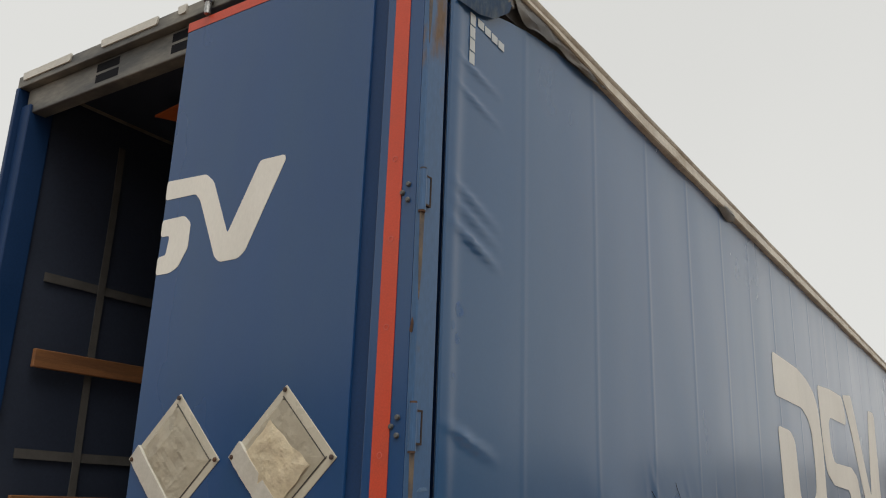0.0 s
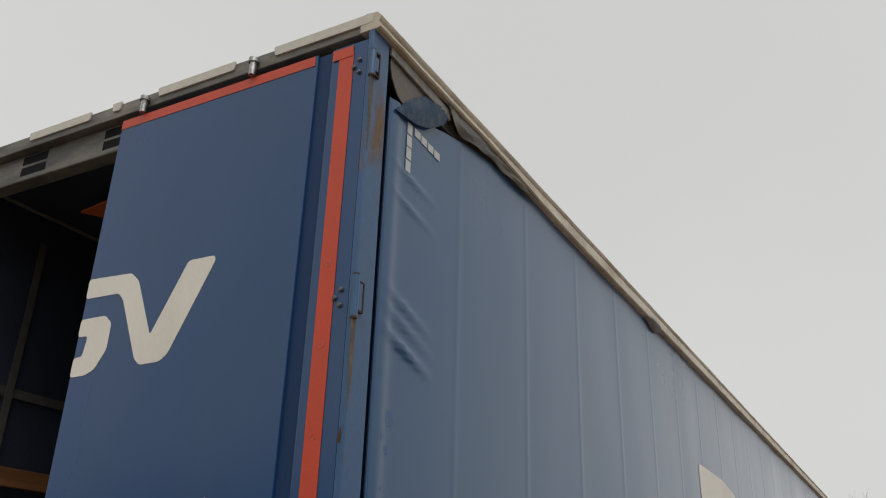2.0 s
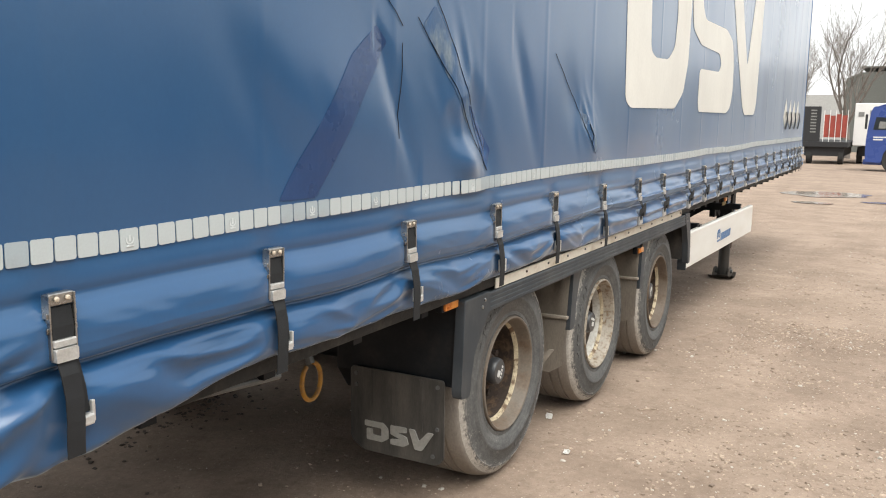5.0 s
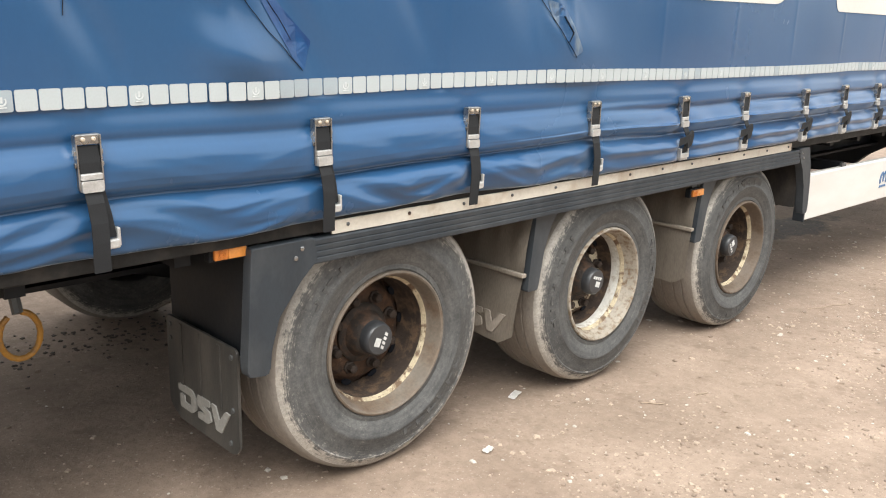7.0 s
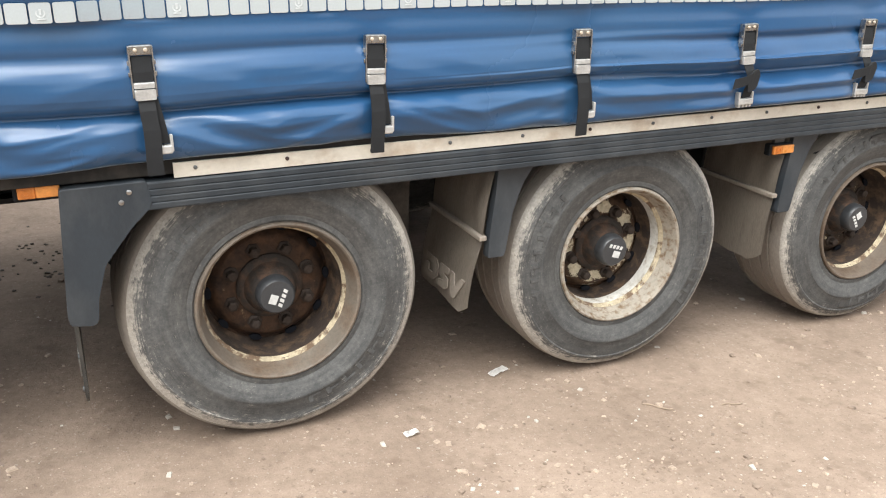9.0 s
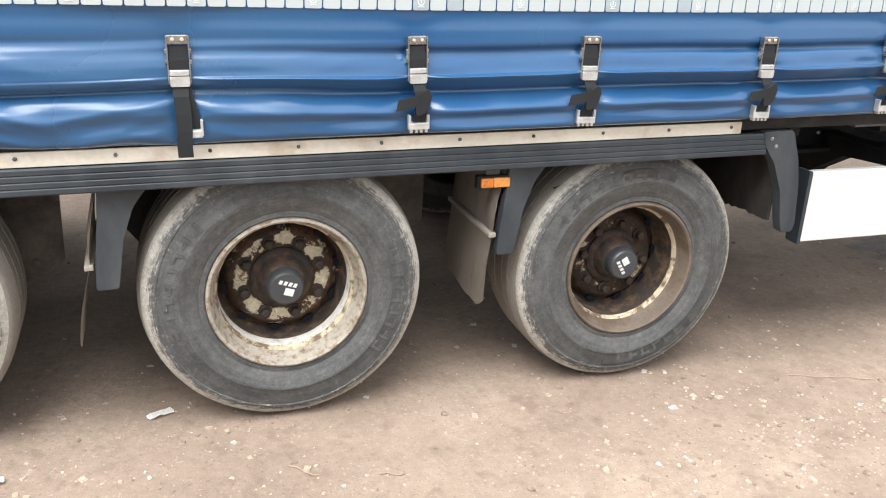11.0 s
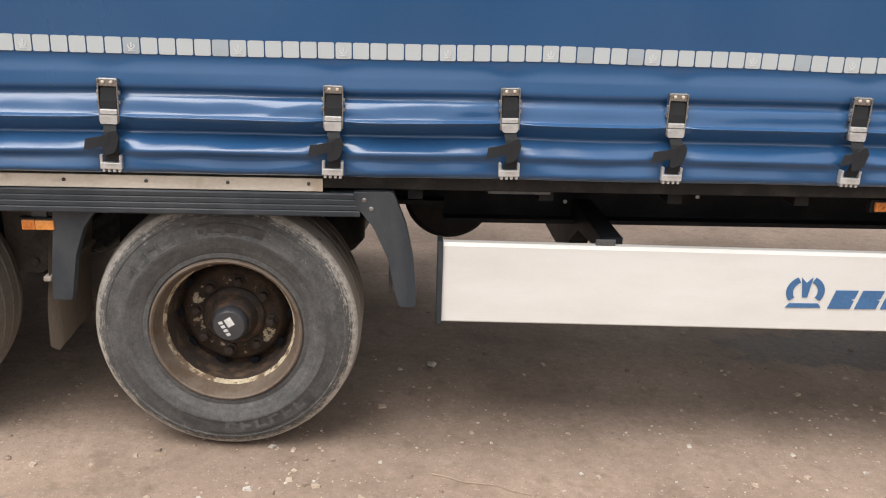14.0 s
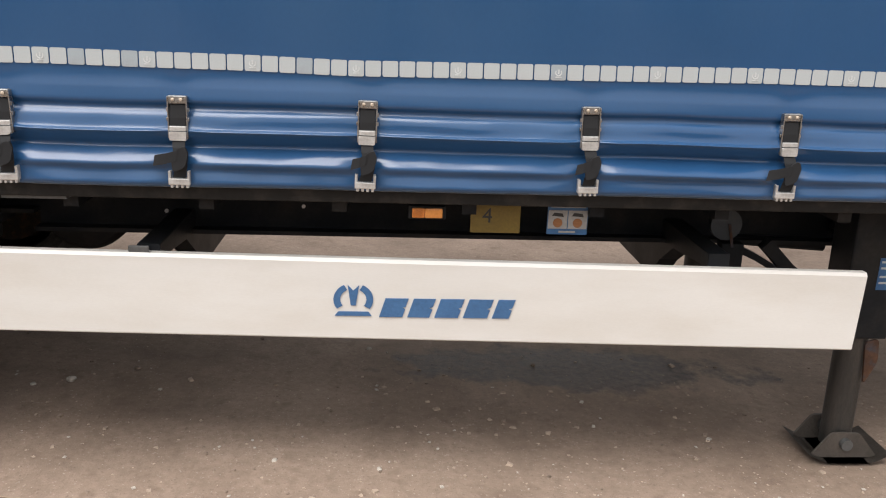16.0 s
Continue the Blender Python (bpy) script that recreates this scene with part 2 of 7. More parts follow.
M["hook_yellow"] = material("yellow_paint_worn", (0.36, 0.17, 0.015), 0.5, 0, 0.7, 15, 90, 0.2, (0.16, 0.09, 0.04), 0.3, 20)
M["placard"] = material("placard_pocket", (0.50, 0.465, 0.385), 0.25, 0, 0.85, 5, 80, 0.03, (0.42, 0.39, 0.315), 0.35, 6, (1, 1, 1), 0.5, 0.004, 0.2, None, 0.2, grit=0.3)
M["pocket_film"] = material("cloudy_pocket_film", (0.66, 0.61, 0.50), 0.3, 0, 0.85, 7, 80, 0.03, (0.55, 0.50, 0.40), 0.35, 6, grit=0.3)
M["paper_old"] = material("old_paper", (0.84, 0.75, 0.57), 0.6, 0, 0.88, 10, 60, 0.2, (0.70, 0.61, 0.46), 0.3, 14, grit=0.4)
M["red_pale"] = material("stripe_emblem", (0.58, 0.12, 0.09), 0.4)
M["flap_print"] = material("flap_print", (0.32, 0.31, 0.285), 0.7)
M["leg_tube"] = material("worn_leg_tube", (0.055, 0.053, 0.05), 0.45, 0.3, 0.6, 8, 80, 0.15, (0.05, 0.045, 0.04), 0.4, 8, (3, 3, 0.6))
M["foot"] = material("worn_foot_steel", (0.10, 0.085, 0.072), 0.7, 0.2, 0.6, 8, 80, 0.3)
M["rust_pale"] = material("rust_stain", (0.15, 0.115, 0.085), 0.8, 0, 0.6, 14, 90, 0.2, (0.08, 0.07, 0.07), 0.45, 18)
M["flap_film"] = material("flap_film", (0.52, 0.50, 0.45), 0.35, 0, 0.85, 18, 80, 0.05, (0.46, 0.44, 0.39), 0.35, 22, grit=0.4)
M["hem"] = material("curtain_hem", (0.36, 0.335, 0.30), 0.35, 0, 0.8, 3, 90, 0.02, (0.14, 0.145, 0.16), 0.4, 4, (1, 1, 1), 0.5, 0.004, 0.2, grit=0.3)
M["brown_flap"] = material("brown_flap", (0.12, 0.10, 0.088), 0.5, 0, 0.8, 6, 60, 0.05)
M["alu_pale"] = material("pale_aluminium", (0.30, 0.285, 0.26), 0.5, 0.3, 0.75, 6, 60, 0.1, (0.12, 0.11, 0.10), 0.3, 9)
# rust brown, darkened to carry the shade deep in the rim
M["barrel_dark"] = material("barrel_rust_shade", (0.050, 0.034, 0.025), 0.85, 0.1, 0.6, 12, 90, 0.4, (0.12, 0.075, 0.045), 0.3, 16)
M["flake"] = material("rust_flakes", (0.58, 0.49, 0.34), 0.8, 0, 0.6, 30, 160, 0.5, (0.15, 0.10, 0.065), 0.40, 22, (1, 1, 1), 0.3, 0.006, 0.05)
M["scuff"] = material("paint_scuff", (0.085, 0.16, 0.28), 0.5, 0, 0.7, 20, 90, 0.1, (0.05, 0.12, 0.24), 0.45, 30)


def ringed(nt, seed):
    """Coordinates about the wheel's axle: the radius, the bearing, and a field that runs round the wheel."""
    tc = nt.nodes.new("ShaderNodeTexCoord")
    sep = nt.nodes.new("ShaderNodeSeparateXYZ")
    nt.links.new(tc.outputs["Object"], sep.inputs["Vector"])
    flat = nt.nodes.new("ShaderNodeCombineXYZ")
    nt.links.new(sep.outputs["X"], flat.inputs["X"])
    nt.links.new(sep.outputs["Z"], flat.inputs["Y"])
    ln = nt.nodes.new("ShaderNodeVectorMath")
    ln.operation = "LENGTH"
    nt.links.new(flat.outputs["Vector"], ln.inputs[0])
    unit = nt.nodes.new("ShaderNodeVectorMath")
    unit.operation = "NORMALIZE"
    nt.links.new(flat.outputs["Vector"], unit.inputs[0])
    bearing = nt.nodes.new("ShaderNodeMath")
    bearing.operation = "ARCTAN2"
    nt.links.new(sep.outputs["Z"], bearing.inputs[0])
    nt.links.new(sep.outputs["X"], bearing.inputs[1])
    us = nt.nodes.new("ShaderNodeSeparateXYZ")
    nt.links.new(unit.outputs["Vector"], us.inputs["Vector"])
    deep = nt.nodes.new("ShaderNodeMath")
    deep.operation = "MULTIPLY"
    deep.inputs[1].default_value = 26.0
    nt.links.new(ln.outputs["Value"], deep.inputs[0])
    run = nt.nodes.new("ShaderNodeCombineXYZ")
    nt.links.new(us.outputs["X"], run.inputs["X"])
    nt.links.new(us.outputs["Y"], run.inputs["Y"])
    nt.links.new(deep.outputs["Value"], run.inputs["Z"])
    off = nt.nodes.new("ShaderNodeMapping")
    off.inputs["Location"].default_value = (seed, seed * 2, seed * 3)
    nt.links.new(tc.outputs["Object"], off.inputs["Vector"])
    return ln.outputs["Value"], bearing.outputs["Value"], run.outputs["Vector"], off.outputs["Vector"]


def node_kit(nt):
    """Small helpers that wire noise, arithmetic, ranges and mixes."""
    def field(vec, sc, detail, rough=0.6):
        n = nt.nodes.new("ShaderNodeTexNoise")
        n.inputs["Scale"].default_value, n.inputs["Detail"].default_value, n.inputs["Roughness"].default_value = sc, detail, rough
        nt.links.new(vec, n.inputs["Vector"])
        return n.outputs["Fac"]

    def calc(op, a, b):
        x = nt.nodes.new("ShaderNodeMath")
        x.operation = op
        for i, value in enumerate((a, b)):
            if isinstance(value, (int, float)):
                x.inputs[i].default_value = value
            else:
                nt.links.new(value, x.inputs[i])
        return x.outputs["Value"]

    def span(src, lo, hi, a=0.0, b=1.0):
        r = nt.nodes.new("ShaderNodeMapRange")
        for key, value in (("From Min", lo), ("From Max", hi), ("To Min", a), ("To Max", b)):
            r.inputs[key].default_value = value
        nt.links.new(src, r.inputs["Value"])
        return r.outputs["Result"]

    def blend(kind, fac, a, b):
        x = nt.nodes.new("ShaderNodeMix")
        x.data_type, x.blend_type = "RGBA", kind
        for key, value in (("Factor", fac), ("A", a), ("B", b)):
            if isinstance(value, (int, float)):
                x.inputs[key].default_value = value
            elif isinstance(value, tuple):
                x.inputs[key].default_value = (*value, 1)
            else:
                nt.links.new(value, x.inputs[key])
        return x.outputs["Result"]

    def rings(radius, points):
        ramp = nt.nodes.new("ShaderNodeValToRGB")
        el = ramp.color_ramp.elements
        el[0].position, el[1].position = points[0][0] / 0.48, points[-1][0] / 0.48
        el[0].color, el[1].color = (points[0][1],) * 3 + (1,), (points[-1][1],) * 3 + (1,)
        for pos, val in points[1:-1]:
            el.new(pos / 0.48).color = (val, val, val, 1)
        nt.links.new(calc("MULTIPLY", radius, 1 / 0.48), ramp.inputs["Fac"])
        return ramp.outputs["Color"]

    return field, calc, span, blend, rings


def tyre_material(name, seed, rubber=0.05, dust=1.0, scuff=0.0):
    """Sidewall rubber: dark and mottled, dust rubbed into rings, pale scuffs that run round the shoulder."""
    m = bpy.data.materials.new(name)
    m.use_nodes = True
    nt = m.node_tree
    p = nt.nodes["Principled BSDF"]
    radius, bearing, run, place = ringed(nt, seed)
    field, calc, span, blend, rings = node_kit(nt)
    broad, fleck, grain = field(place, 5.0, 6.0), field(place, 42.0, 6.0, 0.7), field(place, 110.0, 4.0)
    streak, fine_streak = field(run, 2.6, 6.0, 0.65), field(run, 9.0, 5.0, 0.7)
    col = blend("MIX", span(broad, 0.32, 0.68), (rubber * 0.78, rubber * 0.80, rubber * 0.82), (rubber * 1.20, rubber * 1.22, rubber * 1.22))
    col = blend("MULTIPLY", 1.0, col, blend("MIX", span(streak, 0.34, 0.66), (0.72, 0.72, 0.72), (1.25, 1.24, 1.22)))
    film = rings(radius, [(0.268, 0.30), (0.284, 0.10), (0.292, 0.20), (0.318, 0.19), (0.330, 0.13), (0.40, 0.12), (0.425, 0.18), (0.445, 0.36), (0.462, 0.62), (0.48, 0.8)])
    film = calc("MINIMUM", calc("MULTIPLY", film, span(broad, 0.3, 0.7, 0.45 * dust, 1.0 * dust)), 0.9)
    col = blend("MIX", film, col, (0.235, 0.222, 0.203))
    wear = rings(radius, [(0.268, 0.0), (0.38, 0.02), (0.42, 0.12), (0.440, 0.30), (0.452, 0.48), (0.462, 0.60), (0.48, 0.7)])
    wear = calc("ADD", calc("ADD", wear, span(fine_streak, 0.3, 0.7, 0, 0.42)), span(fleck, 0.3, 0.7, 0, 0.36))
    wear = span(wear, 0.76 - scuff, 0.98 - scuff)
    col = blend("MIX", calc("MULTIPLY", wear, 0.80), col, (0.47, 0.435, 0.385))
    blotch = span(field(place, 28.0, 8.0, 0.8), 0.42, 0.62)
    col = blend("MULTIPLY", 1.0, col, blend("MIX", blotch, (0.78, 0.78, 0.79), (1.14, 1.13, 1.11)))
    lines = calc("MULTIPLY", span(field(run, 22.0, 4.0, 0.7), 0.60, 0.70, 0, 0.5), span(fleck, 0.42, 0.58))
    col = blend("MIX", lines, col, (0.30, 0.28, 0.25))
    nicks = span(field(place, 140.0, 3.0), 0.69, 0.74, 0, 0.4)
    col = blend("MIX", nicks, col, (0.34, 0.32, 0.29))
    col = blend("MULTIPLY", 0.4, col, span(grain, 0.3, 0.7, 0.55, 1.4))
    nt.links.new(col, p.inputs["Base Color"])
    nt.links.new(span(broad, 0.3, 0.7, 0.55, 0.78), p.inputs["Roughness"])
    p.inputs["Specular IOR Level"].default_value = 0.38
    b = nt.nodes.new("ShaderNodeBump")
    b.inputs["Strength"].default_value, b.inputs["Distance"].default_value = 0.25, 0.003
    nt.links.new(calc("ADD", fine_streak, calc("MULTIPLY", grain, 0.5)), b.inputs["Height"])
    nt.links.new(b.outputs["Normal"], p.inputs["Normal"])
    return m


def disc_material(name, seed, paint, rust, deep, turn, amount):
    """A wheel disc whose paint survives in patches between the eight nuts."""
    m = bpy.data.materials.new(name)
    m.use_nodes = True
    nt = m.node_tree
    p = nt.nodes["Principled BSDF"]
    radius, bearing, run, place = ringed(nt, seed)
    field, calc, span, blend, rings = node_kit(nt)
    broad, fleck = field(place, 16.0, 6.0, 0.65), field(place, 70.0, 4.0)
    col = blend("MIX", span(broad, 0.36, 0.64), deep, rust)
    lobes = calc("COSINE", calc("MULTIPLY", calc("SUBTRACT", bearing, turn), 8.0), 0.0)
    band = rings(radius, [(0.09, 0.0), (0.112, 0.1), (0.125, 1.0), (0.158, 1.0), (0.172, 0.25), (0.24, 0.0)])
    keep = calc("ADD", calc("MULTIPLY", calc("SUBTRACT", band, calc("MULTIPLY", lobes, 0.22)), 0.5), span(field(place, 17.0, 7.0, 0.75), 0.3, 0.7, -0.55, 0.55))
    col = blend("MIX", span(keep, 0.78 - amount, 0.90 - amount), col, paint)
    col = blend("MULTIPLY", 0.6, col, span(fleck, 0.3, 0.7, 0.5, 1.4))
    nt.links.new(col, p.inputs["Base Color"])
    p.inputs["Roughness"].default_value = 0.8
    p.inputs["Specular IOR Level"].default_value = 0.3
    b = nt.nodes.new("ShaderNodeBump")
    b.inputs["Strength"].default_value, b.inputs["Distance"].default_value = 0.5, 0.005
    nt.links.new(calc("ADD", broad, fleck), b.inputs["Height"])
    nt.links.new(b.outputs["Normal"], p.inputs["Normal"])
    return m


def ground_material():
    m = bpy.data.materials.new("packed_dirt")
    m.use_nodes = True
    nt = m.node_tree
    p = nt.nodes["Principled BSDF"]
    p.inputs["Specular IOR Level"].default_value = 0.25
    tc = nt.nodes.new("ShaderNodeTexCoord")

    def tex(kind, sc, detail=5.0):
        n = nt.nodes.new(kind)
        n.inputs["Scale"].default_value = sc
        if kind == "ShaderNodeTexNoise":
            n.inputs["Detail"].default_value = detail
            n.inputs["Roughness"].default_value = 0.62
        nt.links.new(tc.outputs["Object"], n.inputs["Vector"])
        return n

    def rng(src, lo, hi, a=0.0, b=1.0):
        r = nt.nodes.new("ShaderNodeMapRange")
        for key, value in (("From Min", lo), ("From Max", hi), ("To Min", a), ("To Max", b)):
            r.inputs[key].default_value = value
        nt.links.new(src, r.inputs["Value"])
        return r.outputs["Result"]

    def mix(kind, fac, a, b):
        x = nt.nodes.new("ShaderNodeMix")
        x.data_type, x.blend_type = "RGBA", kind
        for key, value in (("Factor", fac), ("A", a), ("B", b)):
            if isinstance(value, (int, float)):
                x.inputs[key].default_value = value
            elif isinstance(value, tuple):
                x.inputs[key].default_value = (*value, 1)
            else:
                nt.links.new(value, x.inputs[key])
        return x.outputs["Result"]

    def math2(op, a, b):
        x = nt.nodes.new("ShaderNodeMath")
        x.operation = op
        x.use_clamp = True
        for i, value in enumerate((a, b)):
            if isinstance(value, (int, float)):
                x.inputs[i].default_value = value
            else:
                nt.links.new(value, x.inputs[i])
        return x.outputs["Value"]

    wide, mid, fine, grit = tex("ShaderNodeTexNoise", 0.35), tex("ShaderNodeTexNoise", 2.3, 8), tex("ShaderNodeTexNoise", 26, 6), tex("ShaderNodeTexNoise", 160, 3)
    col = mix("MIX", rng(mid.outputs["Fac"], 0.32, 0.7), (0.186, 0.138, 0.106), (0.281, 0.214, 0.168))
    col = mix("MIX", rng(wide.outputs["Fac"], 0.4, 0.7, 0, 0.5), col, (0.310, 0.240, 0.187))
    col = mix("MULTIPLY", 1.0, col, mix("MIX", rng(fine.outputs["Fac"], 0.3, 0.7), (0.86, 0.85, 0.84), (1.09, 1.09, 1.09)))
    col = mix("MULTIPLY", 1.0, col, mix("MIX", rng(grit.outputs["Fac"], 0.3, 0.7), (0.92, 0.92, 0.92), (1.07, 1.07, 1.07)))
    chips = tex("ShaderNodeTexNoise", 75, 2)
    col = mix("MIX", rng(chips.outputs["Fac"], 0.64, 0.70, 0, 0.35), col, (0.46, 0.41, 0.35))
    col = mix("MIX", rng(chips.outputs["Fac"], 0.38, 0.31, 0, 0.55), col, (0.14, 0.105, 0.082))
    clods = tex("ShaderNodeTexNoise", 10, 8)
    col = mix("MIX", rng(clods.outputs["Fac"], 0.56, 0.66, 0, 0.45), col, (0.150, 0.106, 0.078))
    worn = tex("ShaderNodeTexNoise", 1.1, 4)
    col = mix("MULTIPLY", 1.0, col, mix("MIX", rng(worn.outputs["Fac"], 0.36, 0.64), (0.86, 0.85, 0.84), (1.10, 1.10, 1.10)))
    # dark oily patch under the trailer
    mp = nt.nodes.new("ShaderNodeMapping")
    mp.inputs["Location"].default_value = (-8.86, -1.13, 0)
    sx = nt.nodes.new("ShaderNodeVectorMath")
    sx.operation = "MULTIPLY"
    sx.inputs[1].default_value = (1 / 1.05, 1 / 0.29, 0)
    nt.links.new(tc.outputs["Object"], mp.inputs["Vector"])
    nt.links.new(mp.outputs["Vector"], sx.inputs[0])
    ln = nt.nodes.new("ShaderNodeVectorMath")
    ln.operation = "LENGTH"
    nt.links.new(sx.outputs["Vector"], ln.inputs[0])
    rag = nt.nodes.new("ShaderNodeMath")
    rag.operation = "MULTIPLY_ADD"
    rag.inputs[1].default_value = 1.5
    nt.links.new(tex("ShaderNodeTexNoise", 4.5, 7).outputs["Fac"], rag.inputs[0])
    nt.links.new(ln.outputs["Value"], rag.inputs[2])
    oil = rng(rag.outputs["Value"], 1.48, 1.66, 1, 0)
    oil = math2("MULTIPLY", oil, rng(fine.outputs["Fac"], 0.3, 0.6, 1, 0.55))
    col = mix("MIX", oil, col, (0.035, 0.029, 0.026))
    nt.links.new(col, p.inputs["Base Color"])
    rr = nt.nodes.new("ShaderNodeMix")
    rr.inputs["A"].default_value, rr.inputs["B"].default_value = 0.92, 0.55
    nt.links.new(oil, rr.inputs["Factor"])
    nt.links.new(rr.outputs["Result"], p.inputs["Roughness"])
    h = math2("ADD", rng(fine.outputs["Fac"], 0.2, 0.8, 0, 0.7), rng(grit.outputs["Fac"], 0.2, 0.8, 0, 0.3))
    b = nt.nodes.new("ShaderNodeBump")
    b.inputs["Strength"].default_value, b.inputs["Distance"].default_value = 0.42, 0.012
    nt.links.new(h, b.inputs["Height"])
    nt.links.new(b.outputs["Normal"], p.inputs["Normal"])
    return m


M["ground"] = ground_material()
M["tyre_a"] = tyre_material("tyre_side_dusty", 1.3, 0.076, 0.85, 0.17)
M["tyre_b"] = tyre_material("tyre_side_grey", 4.1, 0.066, 0.75, 0.14)
M["tyre_c"] = tyre_material("tyre_side_dark", 7.7, 0.064, 0.8, 0.13)
M["disc_a"] = disc_material("wheel_disc_orange_rust", 2.1, (0.24, 0.17, 0.10), (0.085, 0.044, 0.024), (0.026, 0.017, 0.013), 0.35, -0.02)
M["disc_b"] = disc_material("wheel_disc_flaking", 5.3, (0.47, 0.41, 0.30), (0.085, 0.046, 0.024), (0.028, 0.018, 0.013), 1.1, 0.42)
M["disc_c"] = disc_material("wheel_disc_brown", 8.9, (0.36, 0.30, 0.21), (0.060, 0.036, 0.022), (0.022, 0.016, 0.012), 2.2, 0.16)
M["stone"] = material("pale_stone", (0.50, 0.455, 0.395), 0.85, 0, 0.7, 30, 120, 0.3)
M["stone_tan"] = material("tan_stone", (0.44, 0.345, 0.265), 0.9, 0, 0.7, 30, 120, 0.3)
M["stone_brown"] = material("brown_stone", (0.28, 0.21, 0.16), 0.9, 0, 0.6, 30, 120, 0.3)
M["litter"] = material("paper_litter", (0.88, 0.86, 0.82), 0.7, 0, 0.85, 20, 90, 0.2)
M["twig"] = material("dry_twig", (0.34, 0.26, 0.19), 0.9)
M["bark"] = material("grey_bark", (0.20, 0.175, 0.155), 0.95, 0, 0.7, 3, 20, 0.4)
M["water"] = material("puddle_water", (0.22, 0.18, 0.145), 0.14, 0, 0.9, 1, 5, 0.0)
M["shed"] = material("shed_cladding", (0.125, 0.130, 0.118), 0.6, 0, 0.88, 0.3, 8, 0.05)
M["shed_pale"] = material("shed_pale", (0.40, 0.40, 0.39), 0.7, 0, 0.9, 0.3, 8, 0.05)
M["cab_blue"] = material("cab_blue", (0.035, 0.068, 0.25), 0.3, 0, 0.9, 1, 40, 0.02)
M["white_van"] = material("white_body", (0.72, 0.71, 0.69), 0.4, 0, 0.93, 0.8, 30, 0.02)
M["glass_dark"] = material("cab_glass", (0.03, 0.035, 0.04), 0.05, 0, 0.9, 1, 5, 0.0)
M["far_black"] = material("far_black", (0.02, 0.02, 0.022), 0.7)
M["far_grey"] = material("far_grey", (0.22, 0.22, 0.21), 0.6)
M["far_red"] = material("far_red", (0.34, 0.06, 0.04), 0.5)
M["far_tyre"] = material("far_tyre", (0.03, 0.029, 0.028), 0.85)


# ---------------------------------------------------------------- mesh tools
def link(name, bm, mat, parent=None, label="", smooth=False):
    me = bpy.data.meshes.new(name)
    bmesh.ops.recalc_face_normals(bm, faces=bm.faces)
    bm.to_mesh(me)
    bm.free()
    for one in (mat if isinstance(mat, (list, tuple)) else [mat]):
        me.materials.append(one)
    if smooth:
        me.shade_smooth()
        me.set_sharp_from_angle(angle=radians(38))
    ob = new(name, me)
    if parent is not None:
        ob.parent = parent
    if label:
        tagged(ob, label=label)
    return ob


def part(name, bm, mat, parent, label="", smooth=False):
    return link(name, bm, mat, parent, label, smooth)


def thing(name, label, category, at=(0, 0, 0), group="", kind=""):
    ob = new(name)
    ob.location = at
    return tagged(ob, label, category, group, kind)


def box(bm, x0, x1, y0, y1, z0, z1, bev=0.0):
    vs = [bm.verts.new((x, y, z)) for x in (x0, x1) for y in (y0, y1) for z in (z0, z1)]
    quads = ((0, 1, 3, 2), (4, 6, 7, 5), (0, 4, 5, 1), (2, 3, 7, 6), (0, 2, 6, 4), (1, 5, 7, 3))
    fs = [bm.faces.new([vs[i] for i in q]) for q in quads]
    if bev:
        es = list({e for f in fs for e in f.edges})
        bmesh.ops.bevel(bm, geom=es, offset=bev, segments=2, affect="EDGES", profile=0.5)
    return vs


def put3(u, v, w, axis):
    return {"x": (w, u, v), "y": (u, w, v), "z": (u, v, w)}[axis]


def prism(bm, pts, axis, a, b, bev=0.0):
    """A flat outline drawn out along an axis from a to b."""
    lo = [bm.verts.new(put3(u, v, a, axis)) for u, v in pts]
    hi = [bm.verts.new(put3(u, v, b, axis)) for u, v in pts]
    n = len(pts)
    fs = [bm.faces.new(lo[::-1]), bm.faces.new(hi)]
    fs += [bm.faces.new((lo[i], lo[(i + 1) % n], hi[(i + 1) % n], hi[i])) for i in range(n)]
    if bev:
        es = list({e for f in fs[:2] for e in f.edges})
        bmesh.ops.bevel(bm, geom=es, offset=bev, segments=2, affect="EDGES", profile=0.5)
    return fs


def lathe(bm, prof, seg=48, at=(0, 0, 0), axis="y", close=False):
    """Rings of (radius, height) turned about an axis through at."""
    rings = []
    for r, h in prof:
        ring = []
        for i in range(seg):
            a = 2 * math.pi * i / seg
            u, v = r * math.cos(a), r * math.sin(a)
            p = put3(u, v, h, axis)
            ring.append(bm.verts.new((p[0] + at[0], p[1] + at[1], p[2] + at[2])))
        rings.append(ring)
    pairs = list(zip(rings, rings[1:]))
    if close:
        pairs.append((rings[-1], rings[0]))
    for r0, r1 in pairs:
        for i in range(seg):
            j = (i + 1) % seg
            bm.faces.new((r0[i], r0[j], r1[j], r1[i]))
    if not close:
        bm.faces.new(rings[0][::-1])
        bm.faces.new(rings[-1])
    return rings


